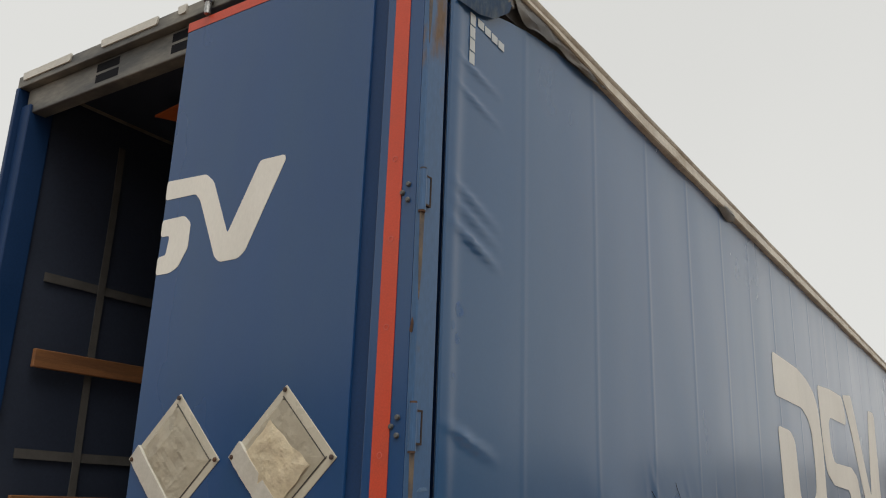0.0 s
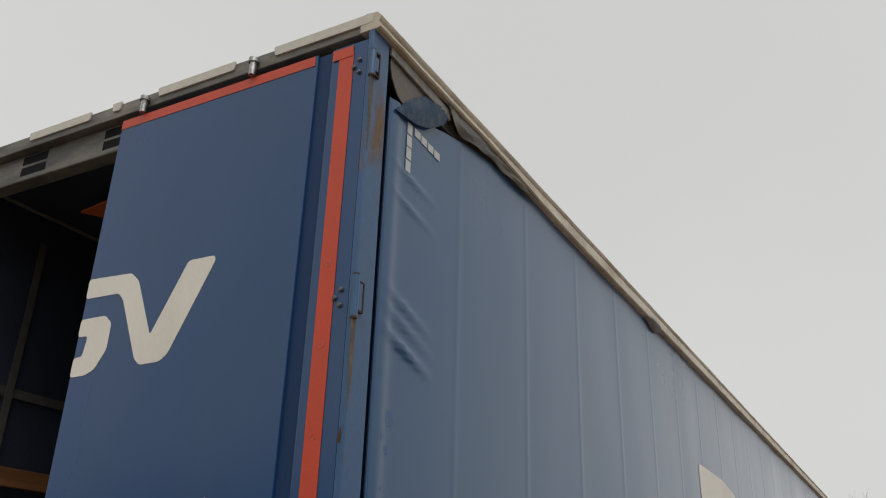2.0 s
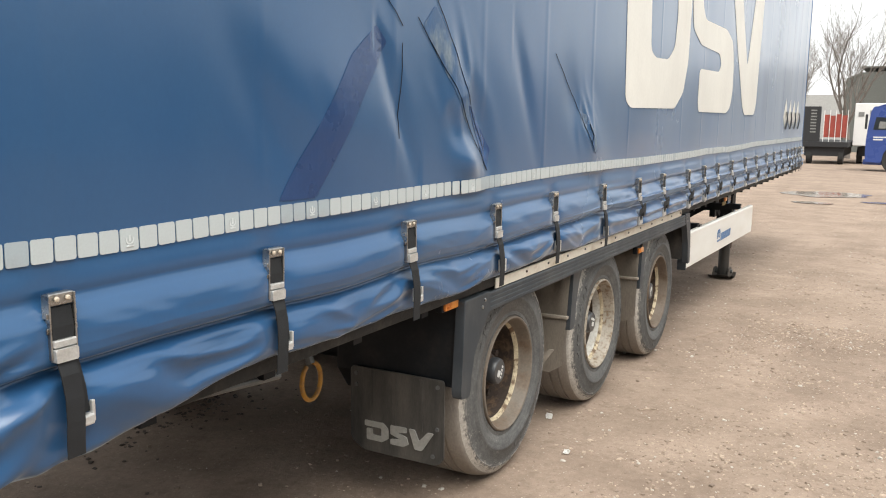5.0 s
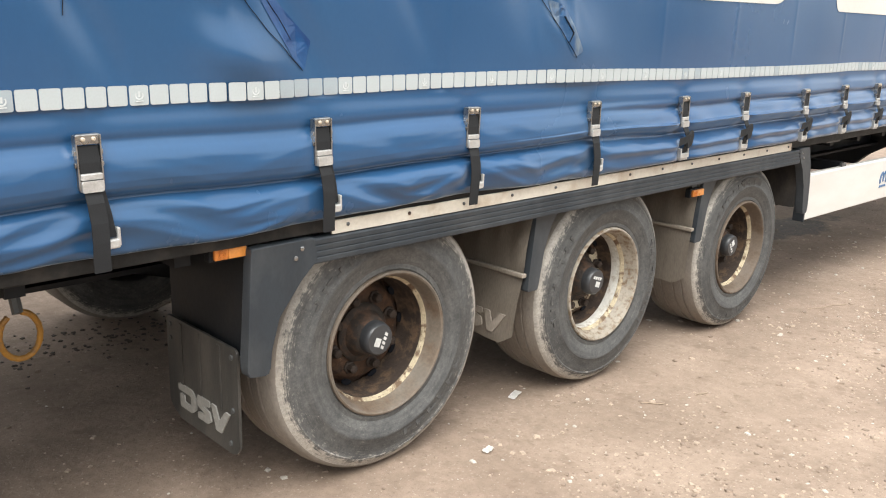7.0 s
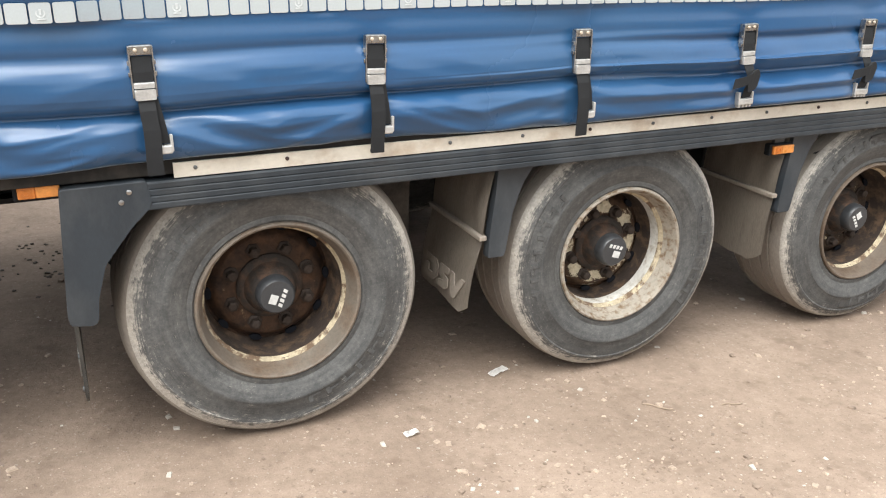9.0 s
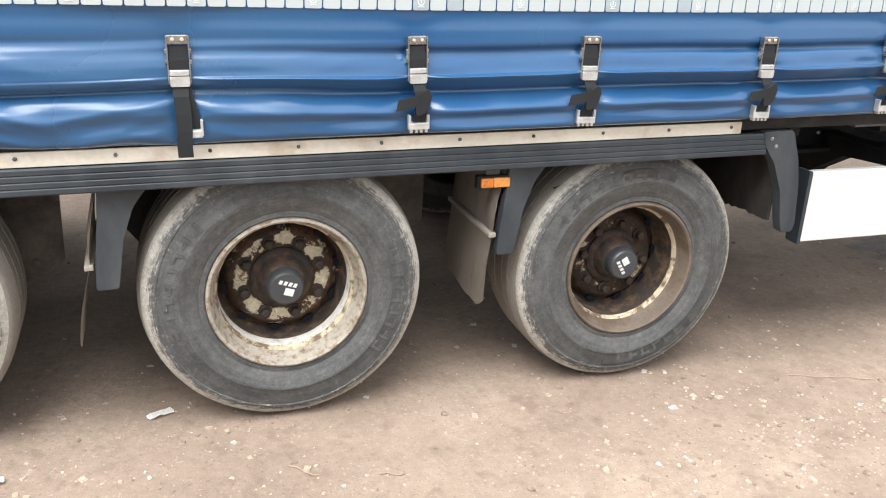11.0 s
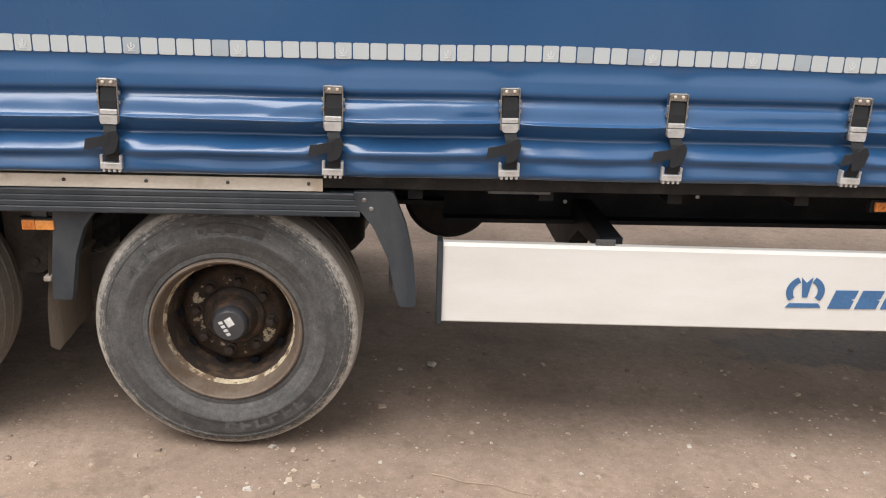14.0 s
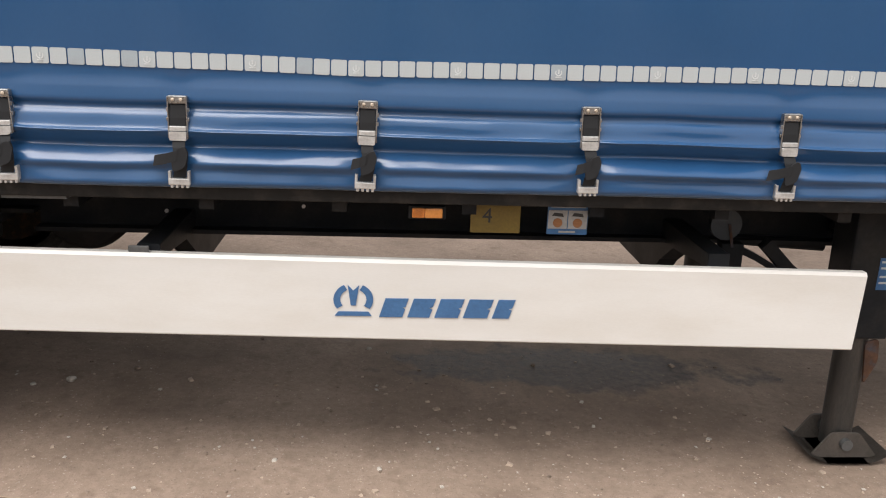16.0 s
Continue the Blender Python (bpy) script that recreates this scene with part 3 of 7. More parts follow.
def rod(bm, a, b, r0, r1=None, seg=8):
    """A round bar from a to b."""
    a, b = Vector(a), Vector(b)
    r1 = r0 if r1 is None else r1
    d = (b - a).normalized()
    s = d.cross(Vector((0, 0, 1)) if abs(d.z) < 0.9 else Vector((1, 0, 0))).normalized()
    t = d.cross(s)
    ends = []
    for c, r in ((a, r0), (b, r1)):
        ends.append([bm.verts.new(c + s * (r * math.cos(2 * math.pi * i / seg)) + t * (r * math.sin(2 * math.pi * i / seg))) for i in range(seg)])
    for i in range(seg):
        j = (i + 1) % seg
        bm.faces.new((ends[0][i], ends[0][j], ends[1][j], ends[1][i]))
    bm.faces.new(ends[0][::-1])
    bm.faces.new(ends[1])


def ribbon(bm, pts, width, thick, side=(1, 0, 0)):
    """A strap along a line of points; side is the way of its width."""
    s = Vector(side).normalized()
    rows = []
    for i, p in enumerate(pts):
        p = Vector(p)
        d = (Vector(pts[min(i + 1, len(pts) - 1)]) - Vector(pts[max(i - 1, 0)])).normalized()
        n = d.cross(s).normalized()
        rows.append([bm.verts.new(p + s * (a * width / 2) + n * (c * thick / 2)) for a, c in ((-1, -1), (1, -1), (1, 1), (-1, 1))])
    for r0, r1 in zip(rows, rows[1:]):
        for i in range(4):
            j = (i + 1) % 4
            bm.faces.new((r0[i], r0[j], r1[j], r1[i]))
    bm.faces.new(rows[0][::-1])
    bm.faces.new(rows[-1])


def rounded(pts, r, n=4):
    """The outline with its corners rounded."""
    out = []
    for i, p in enumerate(pts):
        p, a, b = Vector(p), Vector(pts[i - 1]), Vector(pts[(i + 1) % len(pts)])
        da, db = a - p, b - p
        k = min(r, da.length * 0.45, db.length * 0.45)
        p0, p1 = p + da.normalized() * k, p + db.normalized() * k
        for j in range(n + 1):
            t = j / n
            q = p0 * (1 - t) ** 2 + p * (2 * t * (1 - t)) + p1 * t ** 2
            out.append((q.x, q.y))
    return out


def nearest(v, pts):
    """The value at v on a broken line of (v, value)."""
    if v <= pts[0][0]:
        return pts[0][1]
    for (a, p), (b, q) in zip(pts, pts[1:]):
        if v <= b:
            return p + (q - p) * (v - a) / (b - a)
    return pts[-1][1]


def words(name, text, size, mat, parent, m, label="", bold=0.0):
    cu = bpy.data.curves.new(name, "FONT")
    cu.body, cu.size, cu.extrude, cu.offset = text, size, 0.0006, bold
    cu.align_x, cu.align_y = "CENTER", "CENTER"
    tmp = bpy.data.objects.new(name, cu)
    scene.collection.objects.link(tmp)
    bpy.context.view_layer.update()
    me = bpy.data.meshes.new_from_object(tmp)
    bpy.data.objects.remove(tmp)
    me.materials.clear()
    me.materials.append(mat)
    me.transform(m)
    ob = new(name, me)
    ob.parent = parent
    if label:
        tagged(ob, label=label)
    return ob


# ---------------------------------------------------------------- ground
def ground_z(x, y=0.0):
    if x > 10:
        z = -0.1494 - 0.0131 * (x - 10)
    else:
        z = nearest(x, [(-4, 0.19), (0, 0.085), (3.09, 0.018), (4.407, -0.011), (5.715, -0.038), (8, -0.097), (10, -0.1494)])
    return max(z, -1.6)


def ground_relief(x, y):
    if -8 < x < 16 and -8 < y < 9:
        return 0.012 * noise.noise((x * 0.7, y * 0.7, 0.3)) + 0.005 * noise.noise((x * 3.1, y * 3.1, 1.7)) + 0.003 * noise.noise((x * 9, y * 9, 4.1))
    return 0.006 * noise.noise((x * 0.2, y * 0.2, 0.3))


def steps(lo, hi, step, far, factor=1.5):
    vals = list(np.arange(lo, hi + 1e-6, step))
    d, v = step, hi
    while v < far:
        d *= factor
        v += d
        vals.append(v)
    d, v = step, lo
    while v > -far:
        d *= factor
        v -= d
        vals.insert(0, v)
    return vals


def build_ground():
    xs, ys = steps(-3.0, 12.0, 0.06, 1500, 1.22), steps(-3.0, 3.2, 0.06, 1500, 1.22)
    verts = [(x, y, ground_z(x, y) + ground_relief(x, y)) for x in xs for y in ys]
    ny = len(ys)
    faces = [(i * ny + j, (i + 1) * ny + j, (i + 1) * ny + j + 1, i * ny + j + 1) for i in range(len(xs) - 1) for j in range(ny - 1)]
    me = bpy.data.meshes.new("ground")
    me.from_pydata(verts, [], faces)
    me.materials.append(M["ground"])
    me.shade_smooth()
    tagged(new("ground", me), "packed pinkish-brown dirt yard with grit and an oily patch", "ground", kind="structure")


build_ground()

# ---------------------------------------------------------------- the trailer
LENGTH, WIDTH, TOP = 13.58, 2.54, 4.01
trailer = thing("semi_trailer", "long blue curtain-sided semi-trailer standing uncoupled on the dirt yard", "semi-trailer")

PLEATS = [(1.022, -0.006), (1.030, -0.026), (1.042, -0.034), (1.060, -0.030), (1.075, -0.026), (1.082, -0.026), (1.092, -0.032), (1.100, -0.036), (1.106, -0.036), (1.125, -0.022),
          (1.148, -0.002), (1.156, 0.004), (1.170, -0.006), (1.195, -0.022), (1.202, -0.029), (1.2065, -0.036), (1.2095, -0.033), (1.2125, -0.021), (1.222, -0.0175), (1.245, -0.014),
          (1.262, -0.008), (1.272, 0.001), (1.283, 0.002), (1.291, -0.006), (1.300, -0.011), (1.32, -0.009), (1.40, 0.0)]
# the slack stretch towards the rear
SLACK = [(1.022, -0.004), (1.030, -0.020), (1.050, -0.028), (1.080, -0.034), (1.110, -0.040), (1.130, -0.038), (1.150, -0.025), (1.166, -0.002), (1.172, 0.006), (1.176, 0.000), (1.181, -0.014), (1.188, -0.026),
         (1.200, -0.033), (1.218, -0.037), (1.245, -0.036), (1.270, -0.031), (1.290, -0.021), (1.306, -0.007), (1.318, -0.002), (1.332, -0.006), (1.36, -0.006), (1.40, 0.0)]
BUCKLES = [0.675, 1.346, 2.042, 2.744, 3.397, 4.105, 4.807, 5.406, 6.108, 6.670, 7.217, 7.823, 8.553, 9.234, 9.90, 10.52, 11.12, 11.70, 12.15, 12.50, 12.83, 13.12]


def bell(x, c, w):
    return math.exp(-((x - c) / w) ** 2)


def slackness(x):
    return 1.0 / (1.0 + math.exp((x - 4.2) * 4))


def warp(x, z):
    """How far a fold line wanders up or down."""
    fade = max(0.0, min(1.0, (1.37 - z) / 0.08)) * max(0.0, min(1.0, (z - 1.03) / 0.05))
    return fade * (0.008 * noise.noise((x * 1.1, 3.3, 0.0)) + 0.004 * noise.noise((x * 3.1, 1.3, z * 2)) + slackness(x) * (0.020 * noise.noise((x * 1.3, z * 1.5, 7.0)) - 0.006))


def curtain_y(x, z):
    """How far the right-hand curtain lies from its plane; outwards is negative."""
    y = 0.0
    loose = slackness(x)
    if z < 1.40:
        rear = min(1.0, 0.35 + max(0.0, x - 0.19) * 1.6)
        fold = nearest(z, PLEATS) * 1.3 * (1 - loose) + nearest(z, SLACK) * loose
        y += fold * (1 + 0.5 * noise.noise((x * 0.9, 1.0, z * 4))) * rear
        gap = min(abs(x - b) for b in BUCKLES)
        low = max(0.18 * (z < 1.28), min(1.0, (1.175 - z) / 0.04))
        # folds that rise towards each buckle
        v = z + 0.22 * gap + 0.05 * noise.noise((x * 2.0, 6.0, z * 2))
        f1 = 1 - 2 * abs(noise.noise((x * 1.3, v * 11.0, 2.0)))
        f2 = 1 - 2 * abs(noise.noise((x * 3.4 + z * 5, v * 16.0, 5.0)))
        y -= low * loose * (0.017 * f1 + 0.010 * f2 - 0.010)
        if x < 0.66:
            y -= 0.011 * math.sin((v + 0.01 * noise.noise((x * 6, z * 5, 1))) * 90) * max(0.0, min(1.0, (1.26 - z) / 0.05)) * min(1.0, (0.66 - x) / 0.15)
        crinkle = 1 - 2.2 * abs(noise.noise((x * 1.9, v * 9.0, 3.7)))
        y -= (1 - loose) * max(0.0, min(1.0, (1.29 - z) / 0.03)) * (0.006 * crinkle + 0.0025 * noise.noise((x * 7.0, z * 22.0 + x * 2, 1.1)))
        y += low * (1 - loose) * (0.005 * noise.noise((x * 2.2, z * 9.0, 8.0)) + 0.003 * noise.noise((x * 9.0, z * 16.0 + x * 3, 8.0)))
        pinch = bell(gap, 0, 0.055)
        y = y * (1 - pinch) + max(y, -0.030) * pinch + 0.006 * pinch
        y *= max(0.0, min(1.0, (1.395 - z) / 0.05))
    if z > 1.40:
        k = min(1.0, (z - 1.40) / 0.2)
        for s in range(20):
            c = 0.68 + 0.655 * s
            if abs(x - c) < 0.08:
                y -= 0.0016 * k * bell(x, c, 0.014)
        y += k * (0.007 * noise.noise((x * 0.9, z * 0.5, 9.0)) + 0.0025 * noise.noise((x * 3.0, z * 0.8, 3.0)))
        # creases by the rear edge
        if x < 0.75:
            for zc, h in ((3.60, 0.010), (3.45, 0.010), (3.02, 0.013), (2.955, 0.012), (2.875, 0.020), (2.22, 0.012), (1.95, 0.008), (1.86, 0.006)):
                y -= 0.8 * h * bell(z, zc - 0.30 * (x - 0.2), 0.013) * max(0, 1 - abs(x - 0.31) / 0.21)
        # pushed-out places round the old tears
        for cx, cz, w, hgt, d in ((1.62, 1.72, 0.30, 0.28, -0.020), (2.02, 1.70, 0.05, 0.25, 0.014), (3.10, 1.75, 0.06, 0.3, 0.008), (1.35, 1.70, 0.10, 0.2, 0.012), (2.50, 1.51, 0.10, 0.08, -0.034), (2.66, 1.62, 0.07, 0.16, 0.018), (2.40, 1.78, 0.10, 0.2, -0.012), (3.95, 1.55, 0.22, 0.15, -0.020), (3.70, 1.72, 0.12, 0.2, 0.010)):
            if abs(x - cx) < 3 * w:
                y += d * bell(x, cx + (z - cz) * -0.5, w) * bell(z, cz, hgt)
        for cx, cz, w, hgt, d in ((2.44, 1.80, 0.16, 0.22, 0.012), (2.62, 1.58, 0.10, 0.10, 0.012), (1.95, 2.0, 0.10, 0.14, 0.005), (3.85, 1.66, 0.14, 0.16, 0.012), (1.60, 1.62, 0.14, 0.16, 0.004)):
            if abs(x - cx) < 2.5 * w:
                v = x * 0.9 + (z - cz) * 0.45
                y -= d * (0.6 - 1.6 * abs(noise.noise((v * 11, (z - x * 0.4) * 3.5, cx)))) * bell(x, cx, w) * bell(z, cz, hgt) * k
        if 1.0 < x < 4.5 and z < 2.2:
            y += 0.003 * noise.noise((x * 5 + z * 3, z * 2.0, 6.0)) * (1 - abs(x - 2.75) / 1.75) * min(1.0, (2.2 - z) / 0.3) * k
    if x < 0.30:
        y = y * min(1.0, 0.25 + (x - 0.142) * 6) - 0.006 * bell(x, 0.19, 0.035)
    return y


def curtain_top(x):
    return nearest(x, [(0.142, 3.735), (0.30, 3.75), (0.42, 3.775), (0.55, 3.81), (0.75, 3.85), (0.95, 3.88), (1.3, 3.905), (1.6, 3.93), (13.6, 3.93)])


def curtain_bottom(x):
    loose = 1.0 / (1.0 + math.exp((x - 4.2) * 4))
    return 1.022 + loose * (0.016 * noise.noise((x * 1.7, 0.5, 0.5)) - 0.002) - 0.055 / (1.0 + math.exp((x - 1.0) * 9))


def build_curtain():
    welds = [0.68 + 0.655 * k + d for k in range(20) for d in (-0.03, -0.018, -0.009, 0.0, 0.009, 0.018, 0.03)]
    xs = sorted(set([round(v, 3) for v in welds if 4.6 < v < 13.4] + [round(v, 4) for v in np.arange(0.142, 4.6, 0.014)] + [round(v, 4) for v in np.arange(4.6, 13.49, 0.03)]))
    zs = [round(v, 4) for v in np.arange(1.022, 1.195, 0.006)] + [round(v, 4) for v in np.arange(1.196, 1.219, 0.002)] + [round(v, 4) for v in np.arange(1.22, 1.42, 0.0065)]
    zs += [round(v, 4) for v in np.arange(1.43, 2.2, 0.02)] + [round(v, 4) for v in np.arange(2.2, 3.94, 0.018)] + [3.93]
    verts, faces = [], []
    for x in xs:
        t, b = curtain_top(x), curtain_bottom(x)
        for z in zs:
            zz = z + warp(x, z)
            if z > 3.2:
                zz = 3.2 + (z - 3.2) * (t - 3.2) / 0.73
            elif z < 1.10:
                zz = b + (z - 1.022) * (1.10 - b) / 0.078 + warp(x, z)
            verts.append((x, curtain_y(x, z), zz))
    n = len(zs)
    for i in range(len(xs) - 1):
        for j in range(n - 1):
            faces.append((i * n + j, (i + 1) * n + j, (i + 1) * n + j + 1, i * n + j + 1))
    # the inner skin and the edges, so that the sheet has a thickness
    m = len(verts)
    verts += [(x, y + 0.006, z) for x, y, z in verts]
    faces += [tuple(v + m for v in reversed(f)) for f in faces]
    w = len(xs)
    for i in range(w - 1):
        for j in (0, n - 1):
            a, b = i * n + j, (i + 1) * n + j
            faces.append((a, a + m, b + m, b))
    for j in range(n - 1):
        for i in (0, w - 1):
            a, b = i * n + j, i * n + j + 1
            faces.append((a, b, b + m, a + m))
    me = bpy.data.meshes.new("side_curtain")
    me.from_pydata(verts, [], faces)
    me.materials.append(M["curtain"])
    me.shade_smooth()
    ob = new("side_curtain", me)
    ob.parent = trailer
    return tagged(ob, label="weathered blue tarpaulin curtain with pleated lower hem")


curtain = build_curtain()


def on_curtain(name, pts, mat, off=0.004, step=0.07, label=""):
    """A thin film in the outline pts (x, z), lying on the curtain."""
    bm = bmesh.new()
    f = bm.faces.new([bm.verts.new((u, 0, v)) for u, v in pts])
    f.normal_update()
    bmesh.ops.triangulate(bm, faces=[f])
    us, vs = [p[0] for p in pts], [p[1] for p in pts]
    for k in np.arange(min(us) + step, max(us), step):
        bmesh.ops.bisect_plane(bm, geom=bm.verts[:] + bm.edges[:] + bm.faces[:], plane_co=(k, 0, 0), plane_no=(1, 0, 0))
    for k in np.arange(min(vs) + step, max(vs), step):
        bmesh.ops.bisect_plane(bm, geom=bm.verts[:] + bm.edges[:] + bm.faces[:], plane_co=(0, 0, k), plane_no=(0, 0, 1))
    bmesh.ops.solidify(bm, geom=bm.faces[:], thickness=0.0008)
    for v in bm.verts:
        v.co.y = v.co.y * 0.5 + curtain_y(v.co.x, v.co.z) - off
    return part(name, bm, mat, curtain, label)


SIGN_A = [(4.46, 3.145), (5.25, 3.13), (5.60, 3.08), (5.86, 3.00), (6.0, 2.86), (6.06, 2.55), (6.03, 2.1), (5.92, 1.88), (5.7, 1.765), (4.62, 1.755), (4.52, 1.80), (4.478, 2.61),
          (4.83, 2.60), (4.97, 2.53), (5.00, 2.12), (5.12, 2.08), (5.45, 2.09), (5.62, 2.18), (5.66, 2.4), (5.62, 2.66), (5.5, 2.76), (5.3, 2.82), (4.47, 2.825)]
SIGN_B = [(6.05, 3.10), (6.6, 3.13), (7.18, 3.13), (7.30, 2.96), (7.27, 2.86), (6.50, 2.86), (6.42, 2.80), (6.42, 2.56), (6.54, 2.46), (7.35, 2.46), (7.65, 2.38), (7.76, 2.2),
          (7.79, 1.95), (7.70, 1.80), (7.54, 1.75), (6.44, 1.75), (6.40, 1.82), (6.41, 2.08), (7.12, 2.09), (7.20, 2.15), (7.12, 2.24), (6.42, 2.26), (6.15, 2.36), (6.08, 2.6)]
SIGN_C = [(7.22, 3.15), (7.70, 3.2), (7.86, 3.02), (8.475, 2.21), (8.80, 3.08), (8.88, 3.17), (9.2, 3.175), (9.26, 3.13), (9.10, 1.85), (9.0, 1.745), (8.45, 1.74), (8.33, 1.82), (7.40, 2.98)]
for outline in (SIGN_A, SIGN_B, SIGN_C):
    on_curtain("lettering_panel", rounded(outline, 0.06), M["white_film"], 0.0025, 0.06, "large white printed sign shape on the curtain")

on_curtain("repair_patch", [(0.214, 1.752), (0.402, 1.750), (0.405, 1.475), (0.222, 1.472)], M["patch"], 0.004, 0.05, "newer glossy blue square repair patch")
on_curtain("repair_patch", rounded([(1.735, 1.872), (1.885, 1.975), (1.945, 1.925), (1.797, 1.752), (1.555, 1.452), (1.394, 1.454)], 0.012), M["patch_dull"], 0.0016, 0.04, "dull dark slanting repair patch with a rough edge")
on_curtain("repair_patch", rounded([(2.515, 1.735), (2.555, 1.725), (2.73, 1.56), (2.705, 1.475), (2.66, 1.515)], 0.008), M["patch"], 0.0016, 0.04, "glossy dark blue slanting repair patch")
on_curtain("worn_place", rounded([(2.17, 2.00), (2.26, 2.08), (2.40, 1.93), (2.53, 1.77), (2.50, 1.66), (2.40, 1.77)], 0.02), M["worn_pvc"], 0.0014, 0.03, "crinkled pale worn stretch between two tears")
on_curtain("worn_place", rounded([(3.80, 1.72), (3.90, 1.70), (4.02, 1.53), (3.96, 1.505), (3.84, 1.64)], 0.02), M["worn_pvc"], 0.0014, 0.03, "pale worn dent beside a tear")


def slit(points, w=0.0019):
    bm = bmesh.new()
    path = []
    for (x0, z0), (x1, z1) in zip(points, points[1:]):
        for i in range(9):
            t = i / 8
            x, z = x0 + (x1 - x0) * t, z0 + (z1 - z0) * t
            path.append((x + 0.006 * noise.noise((x * 20, z * 20, 1)), curtain_y(x, z) - 0.003, z))
    ribbon(bm, path, w, 0.002, (1, 0, 0.3))
    part("tear", bm, M["tear"], curtain, "black slit torn in the curtain")


slit([(1.921, 2.079), (1.985, 2.03), (2.034, 1.984)])
slit([(2.034, 1.93), (2.022, 1.615)], 0.0018)
slit([(2.134, 2.023), (2.395, 1.795), (2.539, 1.626), (2.694, 1.477)])
slit([(2.247, 2.127), (2.378, 1.959), (2.492, 1.798), (2.659, 1.564)])
slit([(3.412, 1.988), (3.699, 1.784), (3.978, 1.505)])
slit([(3.89, 1.66), (3.945, 1.60), (3.925, 1.565)], 0.006)

# rubbed-in blue spots by the rear edge
for cx, cz, ra in ((0.246, 2.595, 0.024), (0.209, 2.538, 0.013), (0.238, 2.497, 0.016), (0.218, 2.377, 0.008)):
    on_curtain("paint_spot", [(cx + ra * (1 + 0.35 * noise.noise((k * 0.7, cz, 1))) * math.cos(k * math.pi / 8), cz + ra * 1.2 * (1 + 0.35 * noise.noise((k * 0.7, cz, 5))) * math.sin(k * math.pi / 8)) for k in range(16)], M["spot_blue"], 0.0004, 0.02)

# short white lines of film by the upper rear corner
for k in range(4):
    on_curtain("corner_mark", [(0.262, 3.70 - 0.052 * k), (0.297, 3.70 - 0.052 * k), (0.298, 3.654 - 0.052 * k), (0.264, 3.654 - 0.052 * k)], M["tile"], 0.003, 0.05)
for k in range(4):
    on_curtain("corner_mark", [(0.315 + 0.05 * k, 3.70 - 0.004 * k), (0.358 + 0.05 * k, 3.70 - 0.004 * k), (0.358 + 0.05 * k, 3.668 - 0.004 * k), (0.315 + 0.05 * k, 3.668 - 0.004 * k)], M["tile"], 0.003, 0.05)
# four slim diamonds by the front
for k in range(4):
    x = 11.40 + 0.42 * k
    on_curtain("slim_diamond", [(x, 1.97), (x + 0.17, 1.74), (x, 1.60), (x - 0.17, 1.74)], M["white_film"], 0.004, 0.2, "slim white diamond print")
    bm = bmesh.new()
    ribbon(bm, [(x + 0.02, -0.02, 1.80), (x + 0.04, -0.03, 1.70), (x, -0.02, 1.58)], 0.06, 0.01)
    part("toggle_strap", bm, M["webbing"], curtain, "short black strap")

# torn hem hanging from the top at the rear
bm = bmesh.new()
rows = []
for i in range(60):
    t = i / 59
    x = 0.53 + 1.38 * t
    droop = nearest(x, [(0.53, 0.03), (0.577, 0.085), (0.669, 0.11), (0.80, 0.085), (0.97, 0.07), (1.05, 0.075), (1.25, 0.07), (1.45, 0.045), (1.9, 0.02)])
    rows.append([bm.verts.new((x, -0.016 - 0.016 * math.sin(math.pi * k / 7 * 0.8) * (0.4 + droop * 4) + 0.020 * noise.noise((x * 7, k * 0.55, 2)) * k / 7, 3.952 - droop * k / 7 + 0.006 * noise.noise((x * 9, k, 0)))) for k in range(8)])
for r0, r1 in zip(rows, rows[1:]):
    for k in range(7):
        bm.faces.new((r0[k], r1[k], r1[k + 1], r0[k + 1]))
bmesh.ops.solidify(bm, geom=bm.faces[:], thickness=0.003)
part("loose_hem", bm, M["hem"], trailer, "loose torn hem of the curtain sagging below the roof", True)
# cloth of the curtain bunched up below the roof
bm = bmesh.new()
rows = []
for i in range(29):
    x = 0.17 + 0.40 * i / 28
    hi = nearest(x, [(0.17, 3.700), (0.273, 3.805), (0.40, 3.895), (0.53, 3.955), (0.57, 3.950)])
    lo = nearest(x, [(0.17, 3.690), (0.30, 3.705), (0.41, 3.745), (0.52, 3.83), (0.57, 3.935)])
    puff = math.sin(math.pi * i / 28) ** 0.8
    rows.append([bm.verts.new((x, -0.016 + 0.010 * k / 12 - 0.009 * math.sin(math.pi * (0.93 * k / 12)) * puff - 0.004 * min(1.0, k / 3) * noise.noise((x * 5 + k * 0.25, k * 0.75 - x * 12, 4)) * puff, lo + (hi - lo) * k / 12)) for k in range(13)])
for r0, r1 in zip(rows, rows[1:]):
    for k in range(12):
        bm.faces.new((r0[k], r1[k], r1[k + 1], r0[k + 1]))
bmesh.ops.solidify(bm, geom=bm.faces[:], thickness=-0.003)
# paler PVC here offsets the dark shading under the fold
part("bunched_cloth", bm, M["worn_pvc"], trailer, "bunched blue fold of the curtain below the roof, paled against its shading", True)
